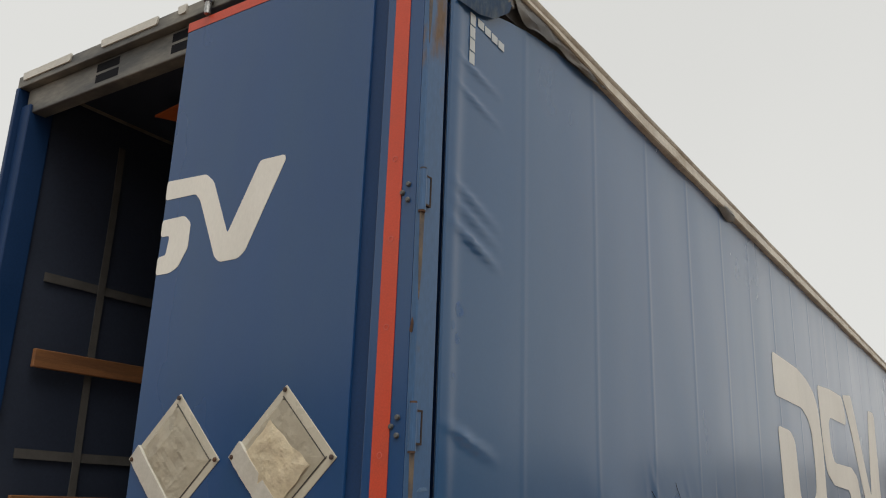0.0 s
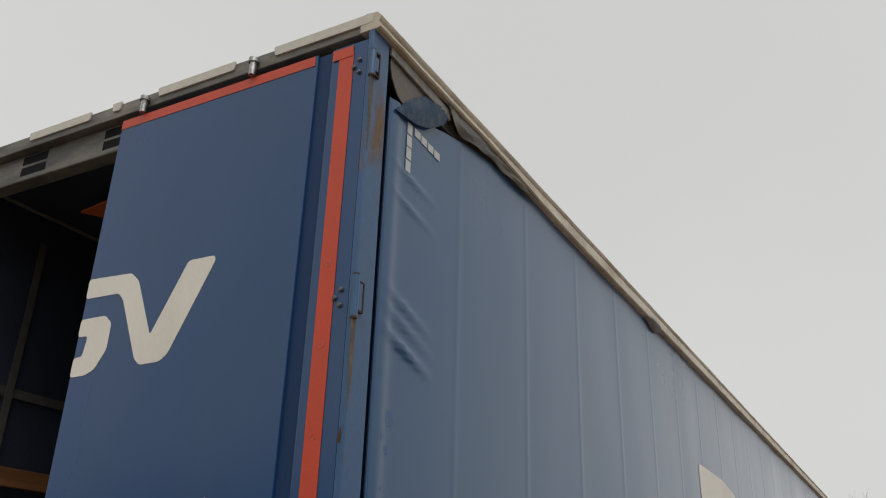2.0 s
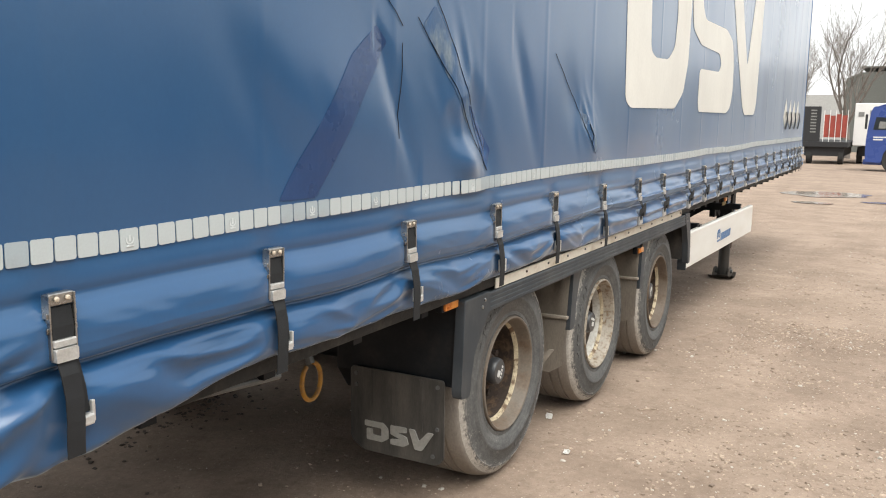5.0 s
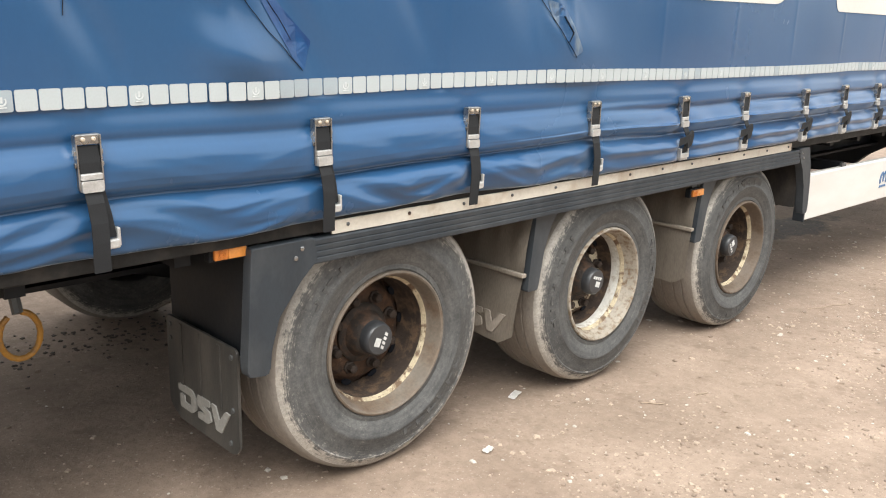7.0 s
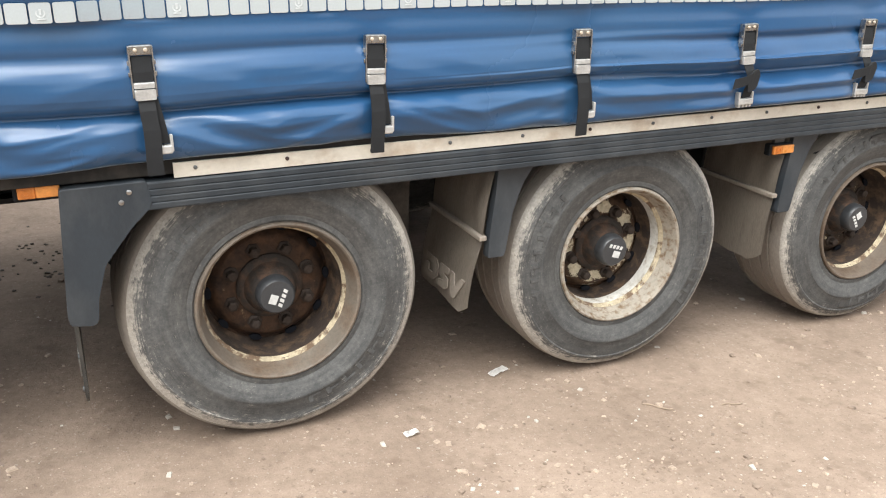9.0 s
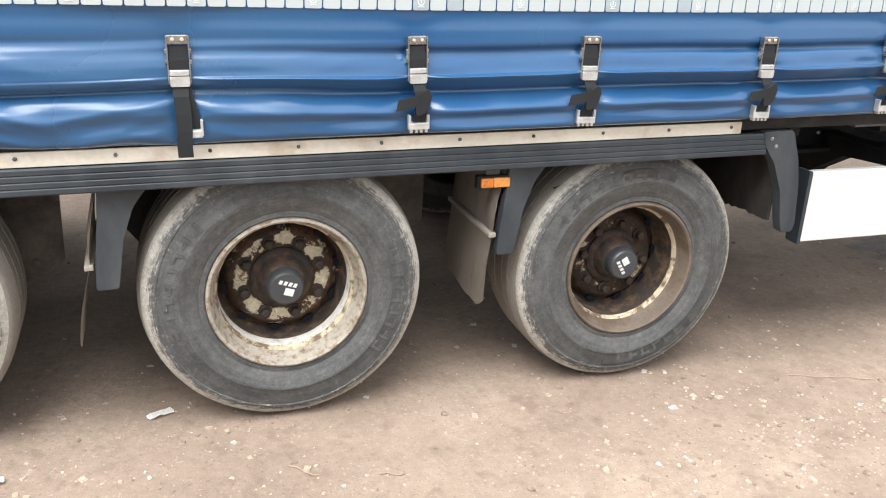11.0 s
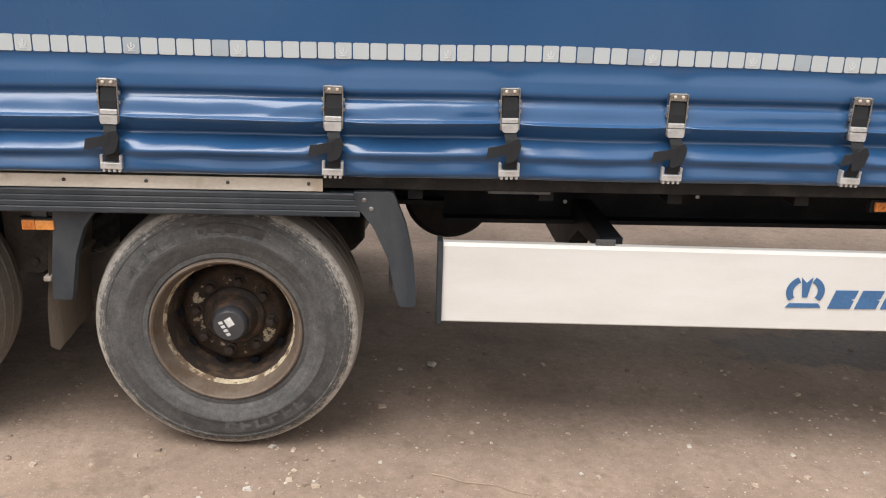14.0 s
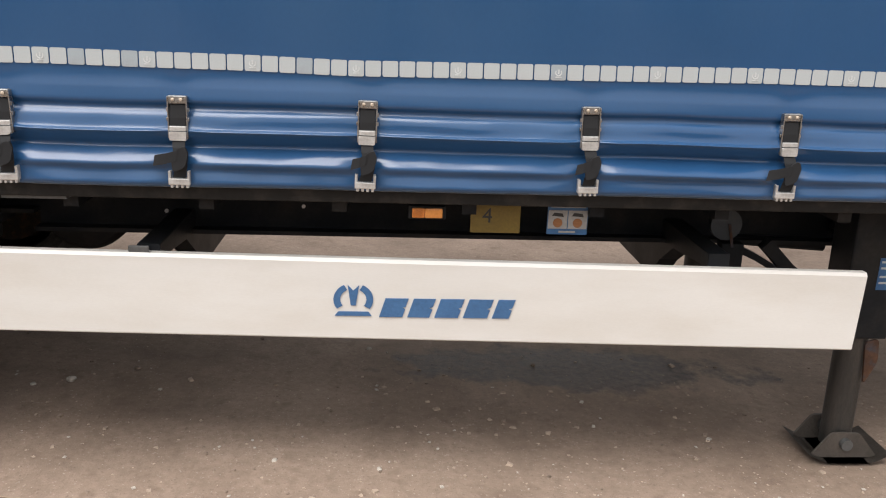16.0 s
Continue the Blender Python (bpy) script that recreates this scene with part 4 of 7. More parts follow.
# brown flap and grey rail end in the upper rear corner
bm = bmesh.new()
out = [(0.125, 3.90), (0.40, 3.90), (0.40, 3.84), (0.36, 3.80), (0.30, 3.762), (0.24, 3.748), (0.185, 3.765), (0.145, 3.81), (0.126, 3.86)]
prism(bm, rounded(out, 0.02), "y", -0.004, 0.001)
part("corner_flap", bm, M["brown_flap"], trailer, "dull brown plastic flap in the upper corner")
bm = bmesh.new()
prism(bm, [(0.112, 3.895), (0.56, 3.87), (0.56, 3.915), (0.112, 3.932)], "y", -0.016, -0.005, 0.003)
lathe(bm, [(0.008, -0.016), (0.008, -0.019)], 10, (0.145, 0, 3.912), "y")
part("rail_end", bm, M["alu_pale"], trailer, "grey aluminium rail end with a bolt")
bm = bmesh.new()
rows = []
for i in range(14):
    x = 3.05 + 0.75 * i / 13
    d = 0.10 * bell(x, 3.42, 0.20) + 0.03
    rows.append([bm.verts.new((x, -0.014 - 0.05 * math.sin(math.pi * k / 4) * d * 8 * 0.6, 3.945 - d * 0.8 * k / 4)) for k in range(5)])
for r0, r1 in zip(rows, rows[1:]):
    for k in range(4):
        bm.faces.new((r0[k], r1[k], r1[k + 1], r0[k + 1]))
bmesh.ops.solidify(bm, geom=bm.faces[:], thickness=0.004)
part("loose_hem", bm, M["hem"], trailer, "kinked hem of the curtain", True)

# tension pole behind the curtain's rear edge, darkened as the gap's shade
bm = bmesh.new()
lathe(bm, [(0.015, 1.0), (0.015, 3.70)], 14, (0.185, 0.030, 0), "z")
part("tension_pole", bm, M["door_dark"], trailer, "", True)

# reflective film along the curtain, tile by tile
TILE_STEP = 0.0548
bm = bmesh.new()
prism(bm, rounded([(-0.0251, -0.025), (0.0251, -0.025), (0.0251, 0.025), (-0.0251, 0.025)], 0.0055, 2), "y", -0.0012, 0.0012)
tile_mesh = bpy.data.meshes.new("reflective_tile")
bm.to_mesh(tile_mesh)
bm.free()
tile_mesh.materials.append(M["tile"])
bm = bmesh.new()
turns = [radians(-215 + 250 * i / 12) for i in range(13)]
prism(bm, [(0.0115 * math.cos(a), 0.0115 * math.sin(a)) for a in turns] + [(0.0080 * math.cos(a), 0.0080 * math.sin(a)) for a in reversed(turns)], "y", -0.0006, 0.0006)
prism(bm, [(-0.0022, -0.004), (0.0022, -0.004), (0.0030, 0.010), (-0.0030, 0.010)], "y", -0.0006, 0.0006)
prism(bm, [(-0.010, -0.0160), (0.010, -0.0160), (0.010, -0.0130), (-0.010, -0.0130)], "y", -0.0006, 0.0006)
bmesh.ops.recalc_face_normals(bm, faces=bm.faces)
ring_mesh = bpy.data.meshes.new("tile_emblem")
bm.to_mesh(ring_mesh)
bm.free()
ring_mesh.materials.append(M["tile_mark"])


TILE_LINE = [(0.27, 1.424), (0.55, 1.414), (0.88, 1.411), (1.2, 1.416), (1.9, 1.422), (2.5, 1.425), (3.2, 1.434), (3.85, 1.437), (4.2, 1.434), (4.8, 1.426), (5.8, 1.424), (6.45, 1.427),
             (6.78, 1.433), (7.1, 1.430), (7.43, 1.429), (7.76, 1.422), (8.1, 1.426), (8.43, 1.429), (8.8, 1.434), (9.1, 1.439), (9.5, 1.440), (13.5, 1.430)]
rng_tile = random.Random(3)
dull_mesh = tile_mesh.copy()
dull_mesh.materials[0] = M["tile_dull"]
for k in range(240):
    x = 0.275 + TILE_STEP * k
    z = nearest(x, TILE_LINE)
    dy = curtain_y(x + 0.02, z) - curtain_y(x - 0.02, z)
    tilt = -math.degrees(math.atan2(nearest(x + 0.1, TILE_LINE) - nearest(x - 0.1, TILE_LINE), 0.2))
    front = min(curtain_y(x + du, z + dv) for du in (-0.025, 0, 0.025) for dv in (-0.024, 0, 0.024))
    m = pose(x, front - 0.0022, z, 0, tilt + 0.8 * noise.noise((x * 5, 1, 1)), max(-5, min(5, math.degrees(math.atan2(dy, 0.04)))))
    ob = new("reflective_tile", dull_mesh if 1.40 < x < 1.64 or 2.62 < x < 2.80 or rng_tile.random() < 0.06 else tile_mesh)
    ob.parent = curtain
    ob.matrix_local = m
    if k % 6 == 5 and k < 190:
        mark = new("tile_emblem", ring_mesh)
        mark.parent = curtain
        mark.matrix_local = Matrix.Translation((0, -0.0022, 0)) @ m


# ---- roof, frame and posts
bm = bmesh.new()
prof = [(0.02, 3.93), (-0.030, 3.930), (-0.036, 3.936), (-0.030, 3.955), (-0.027, 3.966), (-0.034, 3.974), (-0.036, 3.988), (-0.020, 4.006), (0.03, 4.012), (0.05, 4.0), (0.05, 3.93)]
segs = [0.0] + list(np.arange(0.15, 13.5, 0.15)) + [LENGTH]
rows = []
for x in segs:
    w = 0.006 * noise.noise((x * 2.3, 1, 1)) + 0.004 * noise.noise((x * 6, 4, 1))
    low = nearest(x, [(0.0, 3.935), (0.9, 3.932), (1.5, 3.905), (2.0, 3.893), (13.6, 3.893)])
    rows.append([bm.verts.new((x, u + w, (v if v > 3.94 else low + (v - 3.93)) + w * 0.7)) for u, v in prof])
for r0, r1 in zip(rows, rows[1:]):
    for k in range(len(prof)):
        j = (k + 1) % len(prof)
        bm.faces.new((r0[k], r0[j], r1[j], r1[k]))
bm.faces.new(rows[0][::-1])
bm.faces.new(rows[-1])
part("roof_rail", bm, M["roof_rail"], trailer, "grimy cream roof rail cover, lumpy with wear", True)
bm = bmesh.new()
box(bm, 0.1, LENGTH, 0.012, 0.05, 3.84, 3.93)
part("curtain_track", bm, M["alu_dark"], trailer, "grey aluminium curtain track under the roof")
bm = bmesh.new()
box(bm, 0.125, LENGTH, 2.49, 2.57, 3.86, 4.01, 0.012)
part("roof_rail", bm, M["roof_rail"], trailer)
bm = bmesh.new()
box(bm, 0.06, LENGTH - 0.02, 0.05, 2.49, 3.985, 4.004)
part("roof_sheet", bm, M["roof"], trailer, "pale tarpaulin roof sheet")

# rear header
bm = bmesh.new()
box(bm, 0.006, 0.09, -0.01, 2.555, 3.935, 4.0, 0.004)
box(bm, 0.045, 0.12, 0.03, 2.51, 3.796, 3.934, 0.006)
header = part("rear_header", bm, M["header"], trailer, "dirty grey steel header above the rear doors")
for y0, y1 in ((2.10, 2.51), (1.46, 1.87), (1.27, 1.33), (0.64, 1.06), (-0.005, 0.45)):
    bm = bmesh.new()
    prism(bm, rounded([(y0 + 0.008, 3.968), (y1 - 0.008, 3.968), (y1, 4.008), (y0, 4.008)], 0.008), "x", -0.001, 0.006)
    part("white_marker", bm, M["flap_film"], header, "strip of white reflective film")
# near-black plates stand in for the shade inside uncut slots
for y0, y1 in ((1.77, 1.94), (1.25, 1.40)):
    for z0 in (3.822, 3.878):
        bm = bmesh.new()
        box(bm, 0.0438, 0.05, y0, y1, z0, z0 + 0.042)
        part("vent_slot", bm, M["tear"], header, "flat dark plate standing in for a shaded header slot")
for y in (1.116, 0.535):
    bm = bmesh.new()
    lathe(bm, [(0.014, 3.90), (0.014, 3.955), (0.020, 3.957), (0.020, 3.975)], 14, (-0.012, y, 0), "z")
    part("lock_bolt", bm, M["steel"], header, "bright locking bar end", True)

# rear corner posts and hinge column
# far post takes the darker blue to stand for its shaded inner face
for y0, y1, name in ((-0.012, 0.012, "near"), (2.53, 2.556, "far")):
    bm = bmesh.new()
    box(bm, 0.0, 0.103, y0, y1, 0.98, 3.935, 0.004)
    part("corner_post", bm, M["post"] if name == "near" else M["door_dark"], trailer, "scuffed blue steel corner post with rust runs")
# cores in the same dark blue stand for shade in the gap
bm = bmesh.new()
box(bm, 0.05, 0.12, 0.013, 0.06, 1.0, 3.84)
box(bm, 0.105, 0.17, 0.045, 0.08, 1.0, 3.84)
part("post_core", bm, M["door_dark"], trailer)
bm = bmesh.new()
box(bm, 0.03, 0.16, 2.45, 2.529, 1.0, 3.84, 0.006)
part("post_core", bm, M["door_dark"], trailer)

# rear door, closed half
bm = bmesh.new()
box(bm, 0.0, 0.04, 0.230, 1.24, 1.12, 3.90, 0.003)
door = part("rear_door", bm, M["door"], trailer, "closed blue rear door leaf with red and white film")
bm = bmesh.new()
box(bm, 0.010, 0.036, 0.167, 0.2295, 1.12, 3.895)
part("door_seal", bm, M["door_dark"], door, "dark recessed rubber seal")
bm = bmesh.new()
box(bm, 0.002, 0.038, 0.013, 0.1665, 1.12, 3.90, 0.003)
part("door_edge", bm, M["door"], door)
bm = bmesh.new()
box(bm, -0.001, 0.001, 0.069, 0.131, 1.12, 3.865)
part("red_stripe", bm, M["red"], door, "faded red reflective stripe")
bm = bmesh.new()
box(bm, -0.002, -0.0005, 0.240, 1.238, 3.855, 3.897)
part("red_stripe", bm, M["red"], door, "faded red reflective stripe along the top")
bm = bmesh.new()
box(bm, -0.0025, -0.0012, 0.072, 0.160, 3.845, 3.889)
part("red_stripe", bm, M["red"], door)
for z in (3.05, 2.78, 2.50, 2.12, 1.72, 1.45):
    bm = bmesh.new()
    lathe(bm, [(0.010, -0.0022), (0.010, -0.001), (0.0075, -0.001), (0.0075, -0.0022)], 12, (0, 0.10, z), "x", True)
    part("stripe_emblem", bm, M["red_pale"], door)

# hinges with rust and bolts
for z, h in ((3.79, 0.06), (2.925, 0.095), (2.20, 0.095), (1.40, 0.10)):
    bm = bmesh.new()
    box(bm, 0.004, 0.032, -0.020, 0.0, z - h / 2, z + h / 2, 0.003)
    lathe(bm, [(0.012, z - h / 2 - 0.02), (0.012, z + h / 2 + 0.02)], 12, (0.002, -0.012, 0), "z")
    hinge = part("hinge", bm, M["post"], trailer, "blue hinge with rusty knuckle")
    bm = bmesh.new()
    lathe(bm, [(0.011, z + h / 2), (0.011, z + h / 2 + 0.026)], 12, (0.002, -0.012, 0), "z")
    part("knuckle", bm, M["rust"], hinge, "rusty hinge knuckle", True)
    bm = bmesh.new()
    lathe(bm, [(0.0115, z - h / 2 - 0.026), (0.0115, z - h / 2)], 12, (0.002, -0.012, 0), "z")
    part("knuckle", bm, M["rust"], hinge, "rusty hinge knuckle", True)
    bm = bmesh.new()
    prism(bm, rounded([(-0.008, z - h / 2 - 0.02), (0.016, z - h / 2 - 0.02), (0.012, z - 0.25), (0.004, z - 0.36), (-0.004, z - 0.22)], 0.02), "y", -0.0135, -0.0115)
    part("rust_run", bm, M["rust_pale"], hinge, "brown rust run below the hinge")
    bm = bmesh.new()
    prism(bm, [(0.006, z + 0.050), (0.0375, z + 0.050), (0.0375, z - 0.050), (0.006, z - 0.050), (0.006, z - 0.044), (0.0322, z - 0.044), (0.0322, z + 0.044), (0.006, z + 0.044)], "y", -0.0212, -0.004)
    part("hinge_gap", bm, M["rust_dark"], hinge, "dark rusty gap round the hinge")
    for y, dz in ((0.042, 0.028), (0.042, -0.024), (0.064, 0.002)):
        bm = bmesh.new()
        lathe(bm, [(0.0085, 0.002), (0.0085, -0.004), (0.006, -0.0075)], 10, (0, y, z + dz), "x")
        part("bolt", bm, M["alu_dark"], hinge, "", True)
# rub marks and rust down the post
for z in (1.22, 1.52, 1.70, 1.86, 2.50):
    bm = bmesh.new()
    prism(bm, rounded([(0.010 + 0.01 * noise.noise((z, 3, 1)), z - 0.02), (0.002, z - 0.026), (-0.002, z + 0.004), (0.004, z + 0.024)], 0.006), "x", -0.0020, 0.003)
    part("rust_spot", bm, M["rust"], door, "rust spots along the hinge line")

for x0, x1, z in ((0.03, 0.09, 1.80), (0.02, 0.095, 1.77), (0.03, 0.09, 1.66), (0.05, 0.095, 1.63), (0.03, 0.08, 1.60), (0.02, 0.06, 1.565), (0.04, 0.09, 1.49), (0.03, 0.09, 2.02)):
    bm = bmesh.new()
    prism(bm, rounded([(x0, z), (x1, z + 0.006), (x1 - 0.01, z + 0.016), (x0 + 0.012, z + 0.012)], 0.005), "y", -0.0132, -0.0118)
    part("scrape", bm, M["scuff"], trailer, "pale scrape in the post's paint")

# door film: two printed shapes, sign pockets, stickers
for outline in ([(1.239, 3.184), (1.01, 3.172), (0.965, 3.135), (0.858, 2.911), (0.722, 3.172), (0.600, 3.170), (0.593, 3.150), (0.756, 2.830), (0.79, 2.807), (0.885, 2.806), (0.915, 2.83), (1.03, 3.07), (1.06, 3.100), (1.239, 3.104)],
                [(1.239, 3.020), (1.11, 3.02), (1.07, 2.985), (1.07, 2.885), (1.115, 2.815), (1.16, 2.797), (1.239, 2.797), (1.239, 2.870), (1.195, 2.872), (1.185, 2.95), (1.239, 2.952)]):
    bm = bmesh.new()
    prism(bm, rounded(outline, 0.014), "x", -0.0016, 0.0004)
    part("lettering_panel", bm, M["white_film"], door, "white printed sign shape cut at the door edge")


def pocket(cy, cz, w, h, paper):
    """A clear-fronted diamond pocket for a placard, riveted at its corners."""
    bm = bmesh.new()
    prism(bm, [(cy, cz + h), (cy - w, cz), (cy, cz - h), (cy + w, cz)], "x", -0.003, 0.0003, 0.0012)
    p = part("placard_pocket", bm, M["placard"], trailer, "grimy off-white diamond placard pocket")
    # cloudy front film, bulging and creased towards its corners
    left = Vector((cy + w, cz))
    along, down = Vector((-w, h)), Vector((-w, -h))

    def sheet(a0, a1, b0, b1, lift, wild, n, ragged):
        sm = bmesh.new()
        grid = []
        for i in range(n + 1):
            line = []
            for k in range(n + 1):
                a, b = a0 + (a1 - a0) * i / n, b0 + (b1 - b0) * k / n
                if ragged:
                    a += 0.05 * noise.noise((b * 5, cy, 1)) * (i == n) - 0.10 * (i / n) ** 6 * (1 - b)
                    b += 0.05 * noise.noise((a * 5, cy, 7)) * (k in (0, n))
                q = left + along * a + down * b
                edge = min(i, n - i, k, n - k) / (n / 2)
                crease = 1 - 2.4 * abs(noise.noise((a * 3.1 + cy, b * 3.3, 4.0)))
                fine = noise.noise((a * 13, b * 13, cy))
                bulge = min(1.0, edge * 2.2)
                line.append(sm.verts.new((-lift - bulge * (wild * (0.5 + 0.5 * crease) + wild * 0.28 * fine), q.x, q.y)))
            grid.append(line)
        for r0, r1 in zip(grid, grid[1:]):
            for k in range(n):
                sm.faces.new((r0[k], r0[k + 1], r1[k + 1], r1[k]))
        bmesh.ops.solidify(sm, geom=sm.faces[:], thickness=0.0008)
        return sm

    part("clear_front", sheet(0.08, 0.90, 0.08, 0.90, 0.0045, 0.006, 22, False), M["pocket_film"], p, "cloudy creased film")
    # folded flap on the lower edge
    bm = bmesh.new()
    rows = []
    for k in range(17):
        t = k / 16
        base = Vector((cy + w * (1 - t), cz - h * t))
        up = base + Vector((-0.050 * w / h, 0.050))
        th = 0.008 + 0.0035 * noise.noise((k * 0.7, cy * 9, 1))
        rows.append([bm.verts.new(v) for v in ((-0.0034, *base), (-th, *base), (-th - 0.008, *up), (-0.0034, *up))])
    for r0, r1 in zip(rows, rows[1:]):
        for i in range(4):
            bm.faces.new((r0[i], r0[(i + 1) % 4], r1[(i + 1) % 4], r1[i]))
    bm.faces.new(rows[0][::-1])
    bm.faces.new(rows[-1])
    part("pocket_flap", bm, M["flap_film"], p, "crumpled flap along the lower edge", True)
    for y, z in ((cy, cz + h * 0.93), (cy - w * 0.93, cz), (cy, cz - h * 0.93), (cy + w * 0.93, cz)):
        bm = bmesh.new()
        lathe(bm, [(0.008, -0.001), (0.008, -0.005), (0.005, -0.007)], 10, (-0.006, y, z), "x")
        part("rivet", bm, M["rust"], p, "", True)
    if paper:
        part("old_paper", sheet(0.14, 0.74, 0.14, 0.84, 0.0105, 0.008, 20, True), M["paper_old"], p, "crumpled yellowed paper in the pocket")
    # thin seams along the outer edges
    for u0, u1 in (((0.90, 0.06), (0.90, 0.92)), ((0.10, 0.91), (0.92, 0.91))):
        bm = bmesh.new()
        q0, q1 = left + along * u0[0] + down * u0[1], left + along * u1[0] + down * u1[1]
        ribbon(bm, [(-0.0042, *q0), (-0.0042, *q1)], 0.0035, 0.002, (0, *(q1 - q0).orthogonal().normalized()))
        part("seam", bm, M["rubber_flap"], p)


pocket(0.493, 2.115, 0.232, 0.228, True)
pocket(1.006, 2.107, 0.234, 0.228, False)

sticker_m = Matrix(((0, 0, -1, 0), (-1, 0, 0, 0), (0, 1, 0, 0), (0, 0, 0, 1)))


def on_door(y, z, off):
    return Matrix.Translation((off, y, z)) @ sticker_m


def door_film(name, pts, mat, x0, parent, label="", r=0.0):
    bm = bmesh.new()
    prism(bm, rounded(pts, r) if r else pts, "x", x0 - 0.0006, x0)
    return part(name, bm, mat, parent, label)


st = door_film("warning_sticker", [(0.425, 1.806), (0.262, 1.806), (0.262, 1.548), (0.425, 1.548)], M["red"], -0.0004, trailer, "red and yellow blind-spot warning sticker", 0.012)
door_film("sticker_field", [(0.416, 1.774), (0.271, 1.774), (0.271, 1.557), (0.416, 1.557)], M["yellow"], -0.0012, st, "yellow printed field")
door_film("black_beam", [(0.378, 1.774), (0.271, 1.774), (0.271, 1.722)], M["black_print"], -0.002, st)
door_film("black_beam", [(0.416, 1.724), (0.345, 1.708), (0.271, 1.690), (0.271, 1.684), (0.416, 1.642)], M["black_print"], -0.002, st)
door_film("yellow_beam", [(0.416, 1.692), (0.345, 1.700), (0.30, 1.692), (0.416, 1.668)], M["yellow"], -0.0027, st)
door_film("lorry_print", [(0.386, 1.738), (0.330, 1.752), (0.298, 1.748), (0.290, 1.724), (0.297, 1.712), (0.345, 1.697), (0.385, 1.706)], M["white_print"], -0.0034, st, "white printed lorry")
for y, z in ((0.392, 1.745), (0.312, 1.652)):
    door_film("warning_triangle", [(y + 0.019, z - 0.012), (y - 0.020, z - 0.014), (y + 0.004, z + 0.016)], M["black_print"], -0.0034, st)
    door_film("triangle_field", [(y + 0.013, z - 0.009), (y - 0.013, z - 0.010), (y + 0.003, z + 0.010)], M["yellow"], -0.0041, st)
words("sticker_text", "ATTENTION", 0.026, M["white_print"], st, on_door(0.3435, 1.789, -0.0022), "", 0.0006)
words("sticker_text", "ANGLES", 0.031, M["black_print"], st, on_door(0.3435, 1.606, -0.0028), "", 0.0006)
words("sticker_text", "MORTS", 0.031, M["black_print"], st, on_door(0.3435, 1.577, -0.0028), "", 0.0006)
# a row of white characters, as plain bars
for k in range(6):
    y = 0.535 - 0.050 * k
    door_film("white_character", [(y + 0.016, 1.457), (y - 0.016, 1.457), (y - 0.013, 1.528), (y + 0.013, 1.528)], M["white_print"], -0.0006, door, "white bar on the door", 0.006)
rp = door_film("marker_board", [(0.84, 1.408), (0.270, 1.408), (0.270, 1.22), (0.84, 1.22)], M["red"], -0.0006, trailer, "red-bordered yellow rear marker board", 0.006)
door_film("board_field", [(0.805, 1.372), (0.303, 1.372), (0.303, 1.25), (0.805, 1.25)], M["yellow"], -0.0018, rp)
door_film("small_emblem", [(0.835, 1.64), (0.80, 1.655), (0.775, 1.628), (0.752, 1.66), (0.735, 1.625), (0.775, 1.575)], M["white_print"], -0.0006, door, "small white emblem")

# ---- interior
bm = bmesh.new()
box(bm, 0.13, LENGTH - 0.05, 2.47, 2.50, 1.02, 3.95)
part("far_curtain", bm, M["curtain_inside"], trailer, "inside of the opposite curtain, navy darkened for interior shade")
bm = bmesh.new()
box(bm, 0.13, LENGTH - 0.05, 2.505, 2.535, 1.02, 3.95)
part("far_curtain", bm, M["curtain"], trailer)
bm = bmesh.new()
box(bm, 0.02, LENGTH - 0.03, 0.06, 2.46, 1.03, 1.10)
part("load_floor", bm, M["wood_floor"], trailer, "worn plywood load floor")
bm = bmesh.new()
box(bm, LENGTH - 0.08, LENGTH - 0.01, 0.0, 2.54, 1.0, 3.94, 0.01)
part("front_wall", bm, M["door"], trailer, "blue front wall")
for z0 in (1.875, 2.55):
    bm = bmesh.new()
    box(bm, 0.25, 4.6, 2.405, 2.43, z0, z0 + 0.088, 0.004)
    part("side_board", bm, M["wood"], trailer, "orange-brown wooden side board inside the curtain")
for k in range(10):
    x = 0.585 + 0.66 * k
    bm = bmesh.new()
    ribbon(bm, [(x + 0.015 * noise.noise((x, z * 1.5, 1)), 2.45, z) for z in np.arange(1.1, 3.9, 0.1)], 0.04, 0.004)
    part("curtain_webbing", bm, M["webbing_grey"], trailer, "grey webbing sewn to the curtain")
for z in (2.15, 3.0):
    bm = bmesh.new()
    ribbon(bm, [(x, 2.455, z + 0.012 * noise.noise((x * 2, z, 1))) for x in np.arange(0.26, 5.0, 0.1)], 0.045, 0.004, (0, 0, 1))
    part("curtain_webbing", bm, M["webbing_grey"], trailer)
bm = bmesh.new()
prism(bm, [(0.468, 2.05), (0.50, 2.03), (0.57, 1.99), (0.62, 1.75), (0.42, 1.70)], "z", 3.852, 3.862)
part("roof_strap", bm, M["orange_strap"], trailer, "orange strap under the roof")
for x in np.arange(1.2, 13.2, 1.2):
    bm = bmesh.new()
    box(bm, x, x + 0.04, 0.06, 2.46, 3.90, 3.95)
    part("roof_bow", bm, M["black"], trailer)
# lining sheet in the shade-darkened navy keeps the ceiling dark
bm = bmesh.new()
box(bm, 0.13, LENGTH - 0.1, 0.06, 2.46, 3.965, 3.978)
part("roof_lining", bm, M["curtain_inside"], trailer, "inner face of the roof, darkened for interior shade")

